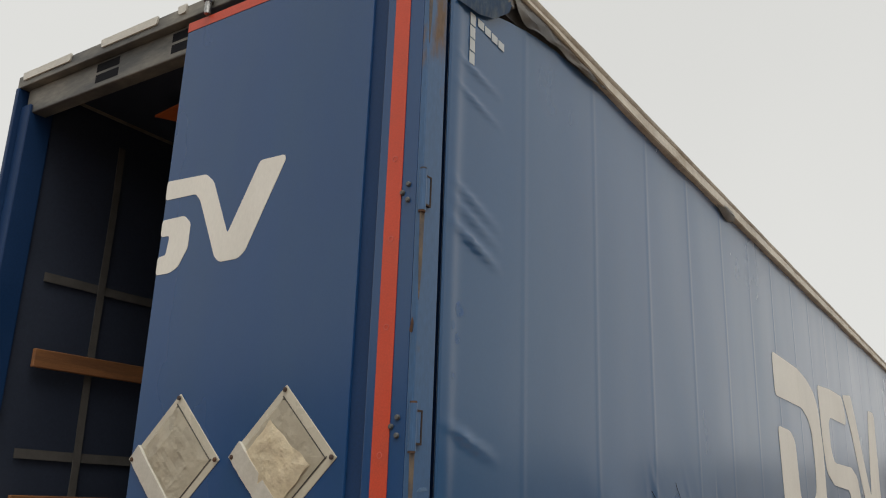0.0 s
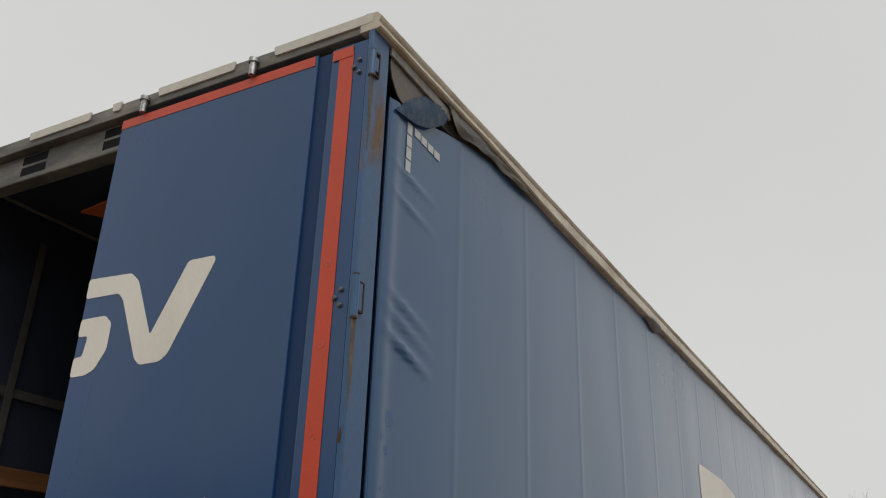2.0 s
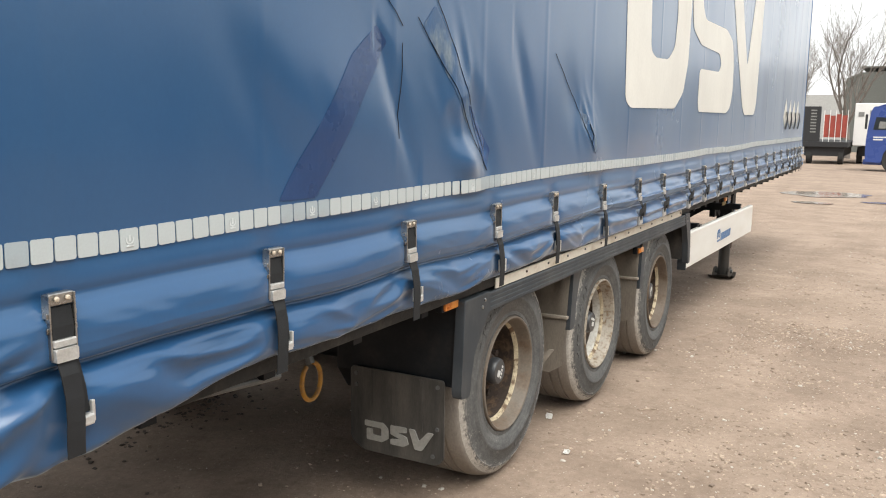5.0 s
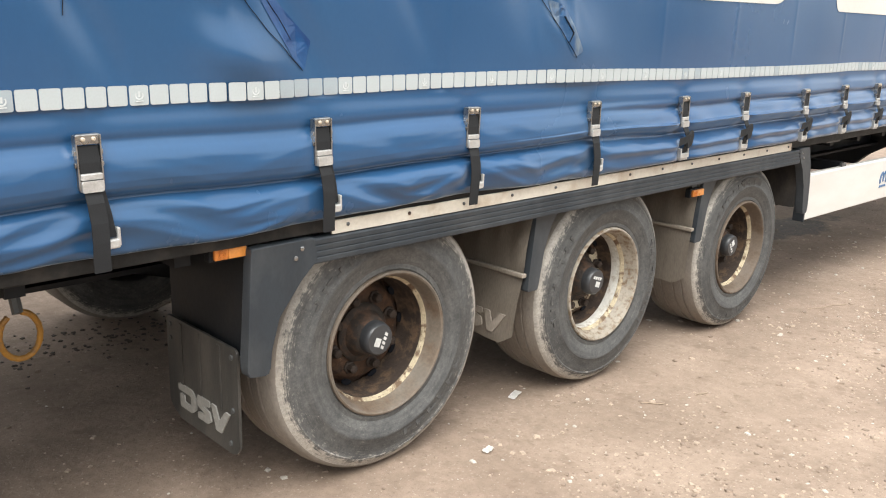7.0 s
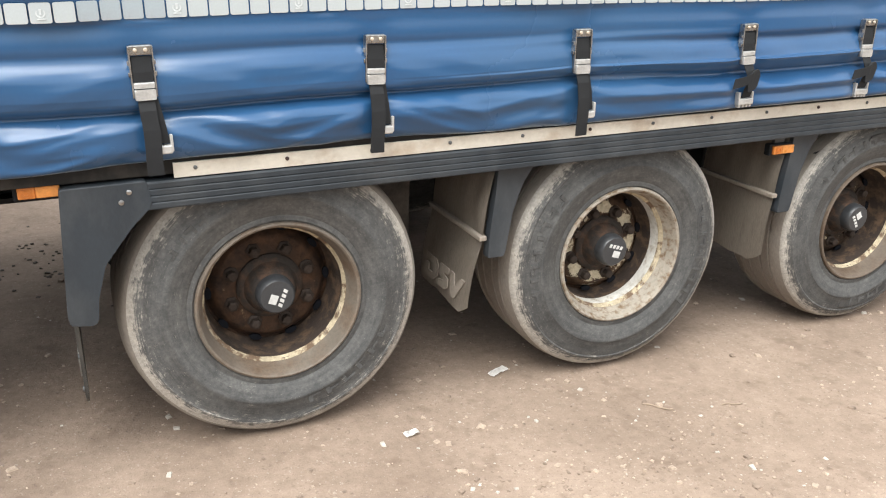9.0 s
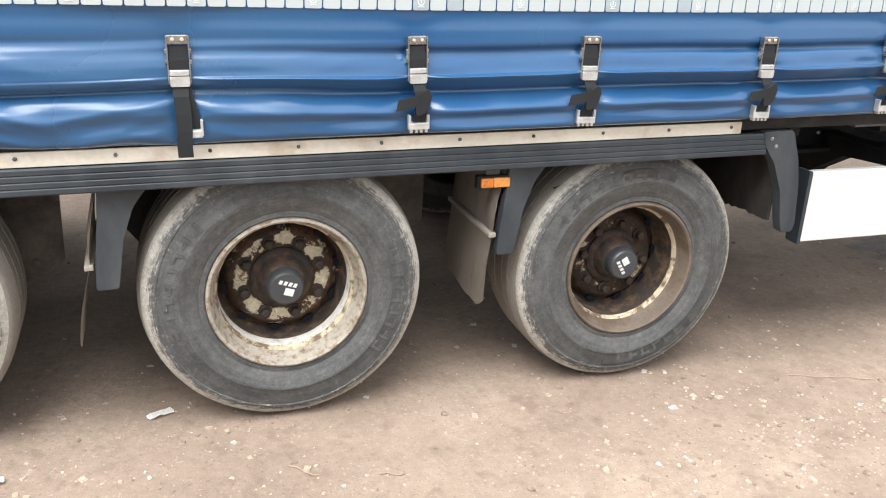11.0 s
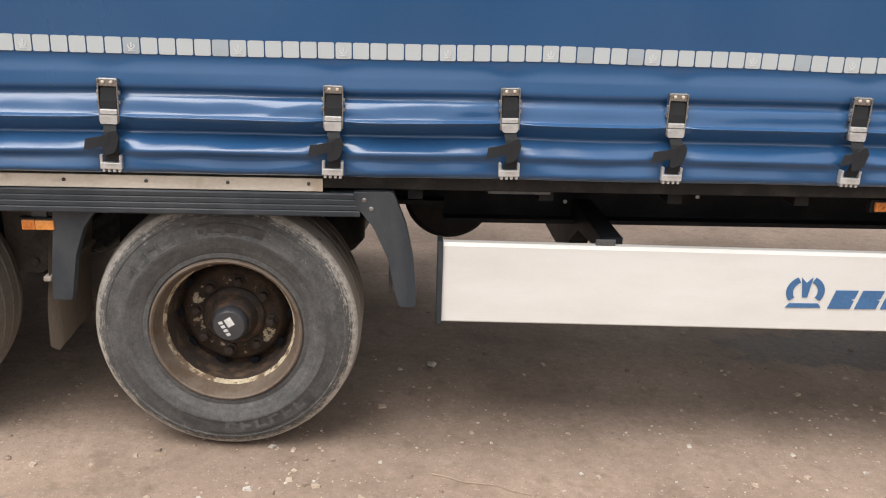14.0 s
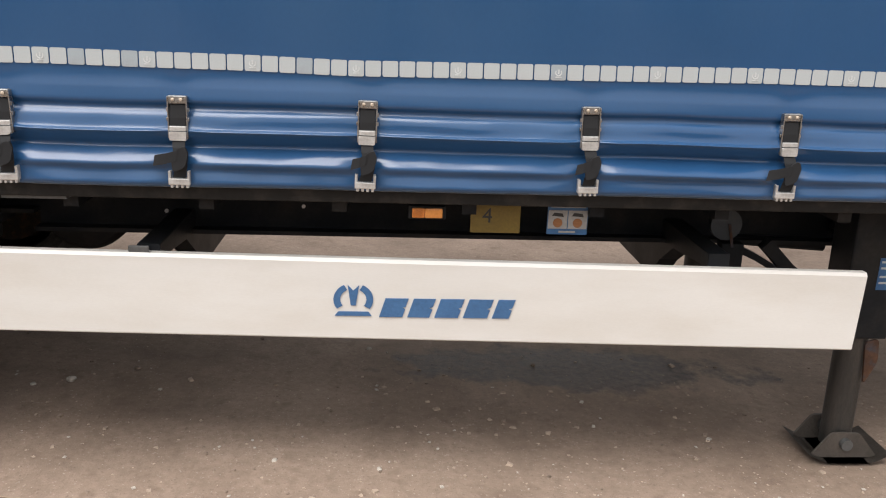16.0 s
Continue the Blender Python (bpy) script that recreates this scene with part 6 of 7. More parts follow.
# ---- side skirt
bm = bmesh.new()
prof = [(0.075, 0.0), (0.048, 0.0), (0.041, 0.02), (0.0402, 0.3), (0.0400, 0.5), (0.0402, 0.7), (0.041, 0.96), (0.050, 1.0), (0.078, 1.0), (0.078, 0.97), (0.064, 0.95), (0.060, 0.05), (0.075, 0.03)]
ends = []
for x, zb, zt in ((6.475, 0.489, 0.784), (8.0, 0.468, 0.766), (9.632, 0.447, 0.748)):
    ends.append([bm.verts.new((x + (0.012 * (v - 1) if x > 9 else 0), u, zb + (zt - zb) * v)) for u, v in prof])
for r0, r1 in zip(ends, ends[1:]):
    for k in range(len(prof)):
        j = (k + 1) % len(prof)
        bm.faces.new((r0[k], r0[j], r1[j], r1[k]))
bm.faces.new(ends[0][::-1])
bm.faces.new(ends[-1])
skirt = part("side_skirt", bm, M["skirt"], trailer, "white aluminium side skirt with blue print")
bm = bmesh.new()
prism(bm, rounded([(6.456, 0.793), (6.474, 0.790), (6.474, 0.484), (6.458, 0.485)], 0.005), "y", 0.032, 0.10, 0.004)
part("end_cap", bm, M["plastic"], skirt, "dark plastic end cap")


def skirt_print(name, pts, label=""):
    bm = bmesh.new()
    prism(bm, pts, "y", 0.0365, 0.0405)
    part(name, bm, M["logo_blue"], skirt, label)


def arc(cx, cz, r0, r1, a0, a1, n=8):
    out = [(cx + r1 * math.cos(radians(a0 + (a1 - a0) * i / n)), cz + r1 * 0.86 * math.sin(radians(a0 + (a1 - a0) * i / n))) for i in range(n + 1)]
    return out + [(cx + r0 * math.cos(radians(a1 + (a0 - a1) * i / n)), cz + r0 * 0.86 * math.sin(radians(a1 + (a0 - a1) * i / n))) for i in range(n + 1)]


skirt_print("emblem_arc", arc(7.777, 0.622, 0.046, 0.070, 118, 215), "blue printed emblem")
skirt_print("emblem_arc", arc(7.777, 0.622, 0.046, 0.070, -35, 62))
skirt_print("emblem_wedge", [(7.757, 0.675), (7.777, 0.655), (7.797, 0.675), (7.786, 0.60), (7.768, 0.60)])
skirt_print("emblem_base", [(7.712, 0.561), (7.842, 0.561), (7.830, 0.577), (7.724, 0.577)])
x = 7.868
for wd in (0.100, 0.096, 0.102, 0.104, 0.078):
    slant = 0.022
    skirt_print("print_block", [(x, 0.558), (x + wd - 0.018, 0.558), (x + wd - 0.018 + slant * 0.45, 0.588), (x + wd - 0.030 + slant * 0.5, 0.593), (x + wd - 0.018 + slant * 0.55, 0.598), (x + wd - 0.018 + slant, 0.628), (x + slant, 0.628)], "slanted blue printed block")
    x += wd


# ---- landing legs
def landing_leg(y0):
    bm = bmesh.new()
    box(bm, 9.70, 9.90, y0 - 0.085, y0 + 0.085, 0.40, 1.0, 0.008)
    box(bm, 9.66, 9.94, y0 - 0.02, y0 + 0.11, 0.86, 1.0)
    leg = part("landing_leg", bm, M["black"], trailer, "black landing leg with a worn foot")
    gz = ground_z(9.8)
    bm = bmesh.new()
    lathe(bm, [(0.062, gz + 0.05), (0.062, 0.41)], 24, (9.80, y0 - 0.01, 0), "z")
    part("inner_tube", bm, M["leg_tube"], leg, "grey worn inner tube", True)
    bm = bmesh.new()
    prism(bm, rounded([(9.82, 0.385), (9.875, 0.40), (9.885, 0.30), (9.84, 0.20)], 0.02), "y", y0 - 0.078, y0 - 0.068)
    part("rust_flake", bm, M["rust"], leg, "rusty scrape on the tube")
    # dished foot plate
    bm = bmesh.new()
    rows = []
    for i in range(13):
        t = i / 12
        x = 9.635 + 0.35 * t
        e = abs(t - 0.5) * 2
        rise = 0.04 * max(0, e - 0.55) / 0.45
        rows.append([bm.verts.new((x, y0 - 0.13 + 0.26 * k / 4, gz + 0.012 + rise + 0.02 * max(0, 1 - e * 1.6) * 0)) for k in range(5)])
    for r0, r1 in zip(rows, rows[1:]):
        for k in range(4):
            bm.faces.new((r0[k], r1[k], r1[k + 1], r0[k + 1]))
    bmesh.ops.solidify(bm, geom=bm.faces[:], thickness=0.016)
    for s in (-1, 1):
        prism(bm, rounded([(9.66, gz + 0.02), (9.95, gz + 0.02), (9.86, gz + 0.13), (9.74, gz + 0.13)], 0.02), "y", y0 + s * 0.085 - 0.006, y0 + s * 0.085 + 0.006)
    part("foot_plate", bm, M["foot"], leg, "dusty pressed steel foot")
    bm = bmesh.new()
    lathe(bm, [(0.024, y0 - 0.115), (0.024, y0 - 0.088), (0.034, y0 - 0.088), (0.034, y0 + 0.1)], 16, (9.80, 0, gz + 0.085), "y")
    part("foot_pin", bm, M["alu_dark"], leg, "", True)
    return leg


landing_leg(0.36)
landing_leg(2.18)
bm = bmesh.new()
rod(bm, (9.80, 0.4, 0.78), (9.80, 2.1, 0.78), 0.03, seg=12)
rod(bm, (9.75, 0.6, 0.70), (9.3, 0.62, 0.72), 0.025, seg=10)
part("leg_shaft", bm, M["black"], trailer)
bm = bmesh.new()
box(bm, 9.815, 9.89, 0.2730, 0.2745, 0.61, 0.74)
lab = part("leg_label", bm, M["label_blue"], trailer, "grey-blue instruction label, partly worn")
for z in (0.72, 0.695, 0.66, 0.635):
    bm = bmesh.new()
    box(bm, 9.822, 9.883, 0.2715, 0.2728, z, z + 0.008)
    part("label_line", bm, M["tile"], lab)


# ---- lamps and plates on the side
def marker_lamp(x, y, z, w=0.105, h=0.034):
    bm = bmesh.new()
    box(bm, x - w / 2 - 0.012, x + w / 2 + 0.012, y, y + 0.03, z - h / 2 - 0.006, z + h / 2 + 0.006, 0.004)
    body = part("marker_lamp", bm, M["black"], trailer, "orange side marker lamp")
    bm = bmesh.new()
    box(bm, x - w / 2, x - w * 0.08, y - 0.012, y + 0.002, z - h / 2, z + h / 2, 0.004)
    for r in (0.013, 0.008):
        lathe(bm, [(r, y - 0.011), (r, y - 0.0145), (r - 0.0025, y - 0.0145), (r - 0.0025, y - 0.011)], 16, (x - w * 0.29, 0, z), "y")
    part("lens", bm, M["orange_dark"], body, "ribbed orange reflector")
    bm = bmesh.new()
    box(bm, x - w * 0.08, x + w / 2, y - 0.012, y + 0.002, z - h / 2, z + h / 2, 0.004)
    part("lens", bm, M["orange_lens"], body, "clear orange lens")


marker_lamp(2.452, 0.03, 0.960)
marker_lamp(5.118, 0.035, 0.828)
marker_lamp(8.028, 0.05, 0.938)
bm = bmesh.new()
box(bm, 5.09, 5.14, 0.05, 0.065, 0.845, 0.90)
part("lamp_stem", bm, M["alu_dark"], trailer)

# plate and label sit further out; their dim colours imitate shade
bm = bmesh.new()
box(bm, 8.184, 8.360, 0.10, 0.104, 0.858, 0.965)
sign = part("yellow_plate", bm, M["sign_yellow"], trailer, "yellow plate with a black digit, darkened for shade")
words("plate_digit", "4", 0.075, M["black_print"], sign, Matrix.Translation((8.243, 0.0985, 0.918)) @ Matrix.Rotation(radians(90), 4, "X"))
bm = bmesh.new()
box(bm, 8.457, 8.602, 0.10, 0.103, 0.857, 0.965)
lab = part("instruction_label", bm, M["label_blue"], trailer, "blue and white instruction label with two pictures")
for x0 in (8.460, 8.5315):
    bm = bmesh.new()
    box(bm, x0, x0 + 0.068, 0.0975, 0.0995, 0.878, 0.945)
    part("label_field", bm, M["label_white"], lab)
    # disc in dull wood orange, dimmed as if shaded
    bm = bmesh.new()
    lathe(bm, [(0.017, 0.0968), (0.017, 0.0955)], 16, (x0 + 0.034, 0, 0.900), "y")
    part("label_disc", bm, M["wood"], lab)
    bm = bmesh.new()
    prism(bm, [(x0 + 0.012, 0.925), (x0 + 0.055, 0.922), (x0 + 0.05, 0.934), (x0 + 0.02, 0.937)], "y", 0.0955, 0.0968)
    part("label_drawing", bm, M["black_print"], lab)
for x0, x1, z0 in ((8.468, 8.592, 0.955), (8.50, 8.56, 0.864)):
    bm = bmesh.new()
    box(bm, x0, x1, 0.0975, 0.0995, z0, z0 + 0.006)
    part("label_line", bm, M["label_white"], lab)
bm = bmesh.new()
box(bm, 6.62, 6.83, 0.02, 0.06, 0.966, 0.977)
part("rail_bracket", bm, M["alu_dark"], trailer, "grey bracket under the edge rail")
bm = bmesh.new()
box(bm, 9.78, 9.98, 0.10, 0.104, 0.935, 0.965)
part("yellow_plate", bm, M["yellow"], trailer, "yellow plate by the landing leg")

bm = bmesh.new()
box(bm, 0.106, 0.136, -0.018, 0.0, 1.03, 1.15, 0.006)
part("rear_reflector", bm, M["white_print"], trailer, "small white reflector at the rear corner")

# ---- lashing ring and bar near the rear
bm = bmesh.new()
pts = []
for i in range(17):
    a = radians(160 - 320 * i / 16 + 10)
    pts.append((1.955 + 0.055 * math.sin(a) * 1.0, 0.33, 0.735 - 0.07 * math.cos(a)))
rows = []
for i, p in enumerate(pts):
    p = Vector(p)
    d = (Vector(pts[min(i + 1, 16)]) - Vector(pts[max(i - 1, 0)])).normalized()
    out = d.cross(Vector((0, 1, 0)))
    rows.append([bm.verts.new(p + out * (0.009 * math.cos(k * math.pi / 4)) + Vector((0, 0.009 * math.sin(k * math.pi / 4), 0))) for k in range(8)])
for r0, r1 in zip(rows, rows[1:]):
    for k in range(8):
        bm.faces.new((r0[k], r0[(k + 1) % 8], r1[(k + 1) % 8], r1[k]))
bm.faces.new(rows[0][::-1])
bm.faces.new(rows[-1])
part("lashing_ring", bm, M["hook_yellow"], trailer, "yellow painted lashing hook")
bm = bmesh.new()
rod(bm, (1.08, 0.10, 0.955), (1.50, 0.10, 0.915), 0.012, seg=10)
part("lashing_bar", bm, M["alu_dark"], trailer, "grey lashing bar under the floor")
bm = bmesh.new()
rod(bm, (1.955, 0.33, 0.80), (1.955, 0.40, 0.95), 0.016, seg=8)
part("ring_mount", bm, M["alu_dark"], trailer)

# ---- buckles
def build_buckle(kind):
    """A curtain buckle with its strap and hook; origin at the top of the buckle, on the curtain plane."""
    body = bmesh.new()
    for s in (-1, 1):
        box(body, s * 0.0295 - 0.0022, s * 0.0295 + 0.0022, -0.026, -0.002, -0.136, -0.002, 0.0015)
        for z in (-0.045, -0.075):
            box(body, s * 0.033 - 0.003, s * 0.033 + 0.003, -0.022, -0.008, z - 0.006, z + 0.006, 0.0015)
    box(body, -0.029, 0.029, -0.022, -0.004, -0.026, 0.0, 0.003)
    b = link("curtain_buckle", body, M["steel"], trailer, "bright steel curtain buckle with black strap")
    for s in (-1, 1):
        bm = bmesh.new()
        lathe(bm, [(0.0055, -0.024), (0.0055, -0.028), (0.003, -0.030)], 10, (s * 0.013, 0, -0.012), "y")
        part("rivet", bm, M["rail_cream"], b)
    bm = bmesh.new()
    prism(bm, [(-0.018, -0.029), (-0.006, -0.029), (-0.006, -0.095), (-0.024, -0.095), (-0.024, -0.07)], "x", -0.026, 0.026, 0.002)
    part("webbing_loop", bm, M["webbing"], b, "black strap wound in the buckle")
    bm = bmesh.new()
    box(bm, -0.027, 0.027, -0.030, -0.008, -0.112, -0.096, 0.003)
    part("tension_bar", bm, M["zinc"], b)
    bm = bmesh.new()
    prism(bm, rounded([(-0.027, -0.114), (0.027, -0.114), (0.0265, -0.135), (0.020 if kind == "lip" else 0.0265, -0.142), (-0.020 if kind == "lip" else -0.0265, -0.142), (-0.0265, -0.135)], 0.004), "y", -0.034, -0.010, 0.002)
    part("lever_lip", bm, M["zinc"], b, "bright lever end")
    bm = bmesh.new()
    if kind == "long":
        ribbon(bm, [(0, -0.022, -0.13), (0.0, -0.038, -0.17), (0.003, -0.044, -0.22), (0.002, -0.046, -0.27), (0.0, -0.045, -0.31), (0.001, -0.043, -0.345)], 0.043, 0.0025)
        part("strap", bm, M["webbing"], b, "black strap hanging straight down")
        bm = bmesh.new()
        ribbon(bm, [(0.012, -0.024, -0.14), (0.022, -0.030, -0.20), (0.030, -0.030, -0.262)], 0.036, 0.0025)
        part("strap", bm, M["webbing"], b)
        bm = bmesh.new()
        for s in (-1, 1):
            box(bm, 0.034 + s * 0.017 - 0.004, 0.034 + s * 0.017 + 0.004, -0.040, -0.020, -0.285, -0.238, 0.002)
        box(bm, 0.016, 0.052, -0.042, -0.018, -0.290, -0.266, 0.004)
        part("hook", bm, M["zinc"], b, "pale metal hook")
    else:
        ribbon(bm, [(0, -0.022, -0.13), (0.004, -0.040, -0.165), (0.012, -0.048, -0.195), (0.008, -0.040, -0.225), (0.0, -0.034, -0.262)], 0.040, 0.0025)
        part("strap", bm, M["webbing"], b, "black strap down to the hook")
        bm = bmesh.new()
        flip = 1 if kind != "fold_short" else 0.62
        ribbon(bm, [(0.024, -0.056, -0.176), (0.0, -0.060, -0.186), (-0.035 * flip, -0.058, -0.197), (-0.074 * flip, -0.050, -0.205)], 0.036, 0.0025, (0.18, 0, 1))
        part("strap_tail", bm, M["webbing"], b, "loose strap end tucked sideways")
        bm = bmesh.new()
        prism(bm, rounded([(0.026, -0.155), (0.036, -0.180), (0.024, -0.225), (-0.014, -0.240), (-0.018, -0.20), (0.004, -0.165)], 0.008), "y", -0.060, -0.050, 0.002)
        part("strap_fold", bm, M["webbing"], b, "bunched fold of the strap")
        bm = bmesh.new()
        for s in (-1, 1):
            box(bm, s * 0.030 - 0.0045, s * 0.030 + 0.0045, -0.040, -0.016, -0.286, -0.240, 0.002)
        box(bm, -0.034, 0.034, -0.042, -0.014, -0.286, -0.264, 0.003)
        for k in range(4):
            box(bm, -0.029 + 0.0165 * k, -0.020 + 0.0165 * k, -0.038, -0.018, -0.296, -0.284, 0.002)
        part("hook", bm, M["zinc"], b, "pale metal hook with teeth")
    return b


kinds = {k: build_buckle(k) for k in ("long", "fold", "fold_short", "lip")}
used = set()
for i, x in enumerate(BUCKLES):
    kind = "long" if i < 6 or i > 17 else ("lip" if i == 9 else ("fold_short" if i in (11, 12) else "fold"))
    m = pose(x, -0.010 + 0.004 * math.sin(i * 2.1), 1.3235 + (0.006, 0.012, 0.013, 0.019, 0.016, 0.012, 0.005)[min(i, 6)] * (i < 7) + 0.003 * math.sin(i * 3.7), 0, 1.5 * math.sin(i * 1.9), 0)
    if kind in used:
        copy_thing(kinds[kind], m)
    else:
        kinds[kind].matrix_basis = m
        used.add(kind)

# ---------------------------------------------------------------- the yard
def loose_stone(x, y, size, mat, label, group):
    bm = bmesh.new()
    bmesh.ops.create_icosphere(bm, subdivisions=2, radius=size)
    for v in bm.verts:
        v.co *= 1 + 0.45 * noise.noise(v.co * (1.1 / size) + Vector((x * 7, y * 7, 0)))
        v.co.z *= 0.6
    ob = link("stone", bm, mat, None, "", False)
    ob.location = (x, y, ground_z(x) + ground_relief(x, y) + size * 0.3)
    return tagged(ob, label, "stone", group)


random.seed(11)
loose_stone(6.482, 0.82, 0.022, M["stone"], "pale rounded stone lying under the trailer", "loose stones on the dirt")
for k in range(110):
    x, y = random.uniform(1.5, 10.5), random.uniform(-1.6, 1.4)
    pale = random.random() < 0.35
    loose_stone(x, y, random.choice((0.005, 0.006, 0.007, 0.008, 0.010, 0.013)), M["stone"] if pale else M["stone_brown"], "small pale stone on the dirt" if pale else "small brown stone on the dirt", "loose stones on the dirt")


def litter(x, y, w, h, turn):
    bm = bmesh.new()
    rows = []
    for i in range(6):
        rows.append([bm.verts.new(((i / 5 - 0.5) * w * (1 - 0.3 * abs(k / 3 - 0.5)), (k / 3 - 0.5) * h * (1 - 0.4 * abs(i / 5 - 0.5)), 0.008 + 0.014 * abs(noise.noise((i * 0.8, k * 0.9, x))))) for k in range(4)])
    for r0, r1 in zip(rows, rows[1:]):
        for k in range(3):
            bm.faces.new((r0[k], r1[k], r1[k + 1], r0[k + 1]))
    bmesh.ops.solidify(bm, geom=bm.faces[:], thickness=0.003)
    ob = link("paper_scrap", bm, M["litter"])
    ob.matrix_world = pose(x, y, ground_z(x) + ground_relief(x, y), 0, 0, turn)
    return tagged(ob, "crumpled white paper scrap lying on the dirt", "litter", "paper scraps")


litter(3.965, 0.19, 0.10, 0.042, 20)
litter(3.478, -0.10, 0.06, 0.035, 10)


def twig(a, b, r):
    bm = bmesh.new()
    pts = []
    for i in range(7):
        t = i / 6
        x, y = a[0] + (b[0] - a[0]) * t, a[1] + (b[1] - a[1]) * t + 0.018 * noise.noise((t * 4, a[0], 2))
        pts.append((x, y, ground_z(x) + ground_relief(x, y) + r * 1.2))
    for p, q in zip(pts, pts[1:]):
        rod(bm, p, q, r, r * 0.85, 6)
    tagged(link("twig", bm, M["twig"]), "thin dry twig lying on the dirt", "twig", "twigs")


twig((6.449, -0.079), (6.80, -0.186), 0.0028)
twig((4.35, -0.22), (4.43, -0.30), 0.003)
twig((4.62, -0.34), (4.70, -0.36), 0.003)
twig((6.95, -0.62), (7.25, -0.66), 0.0028)

# fine gravel, far too much to count
random.seed(5)
verts, faces, mats = [], [], []
quads = ((0, 1, 3, 2), (4, 6, 7, 5), (0, 4, 5, 1), (2, 3, 7, 6), (0, 2, 6, 4), (1, 5, 7, 3))
rnd = random.random
for k in range(105000):
    x = random.uniform(-1.5, 13.0) if k % 6 else random.uniform(8.0, 24.0)
    y = random.gauss(-0.9, 1.1)
    lump = k % 420 == 7
    if lump:
        x, y = random.gauss(2.75, 0.40), random.gauss(2.0, 0.22)
    elif y < -2.7 or y > 2.4 or noise.noise((x * 0.9, y * 0.9, 3)) + 0.6 * noise.noise((x * 3.5, y * 3.5, 8)) < random.uniform(-0.6, 0.8):
        continue
    if not lump and (rnd() > (0.30 if 13 > x > 7.6 or y > -0.35 else 1.0) or rnd() > 0.92):
        continue
    s = random.uniform(0.004, 0.013) if lump else min(0.015, random.expovariate(1 / 0.0029) + 0.0022)
    a = 6.28 * rnd()
    ca, sa = math.cos(a), math.sin(a)
    sx, sy, sz = s * (0.8 + 0.8 * rnd()), s, s * (0.35 + 0.4 * rnd())
    base = len(verts)
    z = ground_z(x) + ground_relief(x, y)
    for u in (-1, 1):
        for v in (-1, 1):
            for w in (-0.5, 1):
                q = (0.55 + 0.5 * rnd()) * (0.72 if w > 0 else 1.0)
                uu, vv = u * sx * q, v * sy * (0.55 + 0.5 * rnd()) * (0.72 if w > 0 else 1.0)
                verts.append((x + uu * ca - vv * sa, y + uu * sa + vv * ca, z + w * sz * (0.6 + 0.5 * rnd())))
    faces += [tuple(base + i for i in q) for q in quads]
    mats += [3 if lump else random.choices((0, 1, 2), (0.09, 0.45, 0.46))[0]] * 6
me = bpy.data.meshes.new("gravel")
me.from_pydata(verts, [], faces)
me.materials.append(M["stone"])
me.materials.append(M["stone_brown"])
me.materials.append(M["stone_tan"])
me.materials.append(M["clod"])
me.polygons.foreach_set("material_index", mats)
tagged(new("gravel", me), "fine scattered gravel and grit on the dirt", "gravel", kind="stuff")


def puddle(x, y, a, b):
    bm = bmesh.new()
    pts = []
    for i in range(40):
        t = 2 * math.pi * i / 40
        r = 1 + 0.35 * noise.noise((math.cos(t) * 1.6, math.sin(t) * 1.6, x))
        pts.append((x + a * r * math.cos(t), y + b * r * math.sin(t)))
    f = bm.faces.new([bm.verts.new((u, v, ground_z(u) + 0.014)) for u, v in pts])
    f.normal_update()
    bmesh.ops.triangulate(bm, faces=[f])
    bmesh.ops.solidify(bm, geom=bm.faces[:], thickness=0.002)
    tagged(link("puddle", bm, M["water"]), "shallow brown puddle on the dirt yard", "puddle", "puddles", "structure")


puddle(25.8, 0.55, 1.2, 1.15)
puddle(22.3, 0.62, 0.35, 0.45)
puddle(23.4, -0.9, 0.3, 0.5)


# ---------------------------------------------------------------- far off
def far_wheel(parent, x, y, z, r, wd=0.3):
    bm = bmesh.new()
    lathe(bm, [(r * 0.58, x), (r * 0.94, x - 0.02), (r, x + 0.05), (r, x + wd), (r * 0.58, x + wd)], 28, (0, y, z), "x")
    w = part("wheel", bm, M["far_tyre"], parent, "", True)
    bm = bmesh.new()
    lathe(bm, [(r * 0.56, x - 0.004), (r * 0.50, x - 0.02), (r * 0.42, x + 0.05), (r * 0.18, x + 0.03), (r * 0.16, x - 0.04), (r * 0.05, x - 0.06)], 24, (0, y, z), "x")
    part("rim", bm, M["far_grey"], w, "", True)


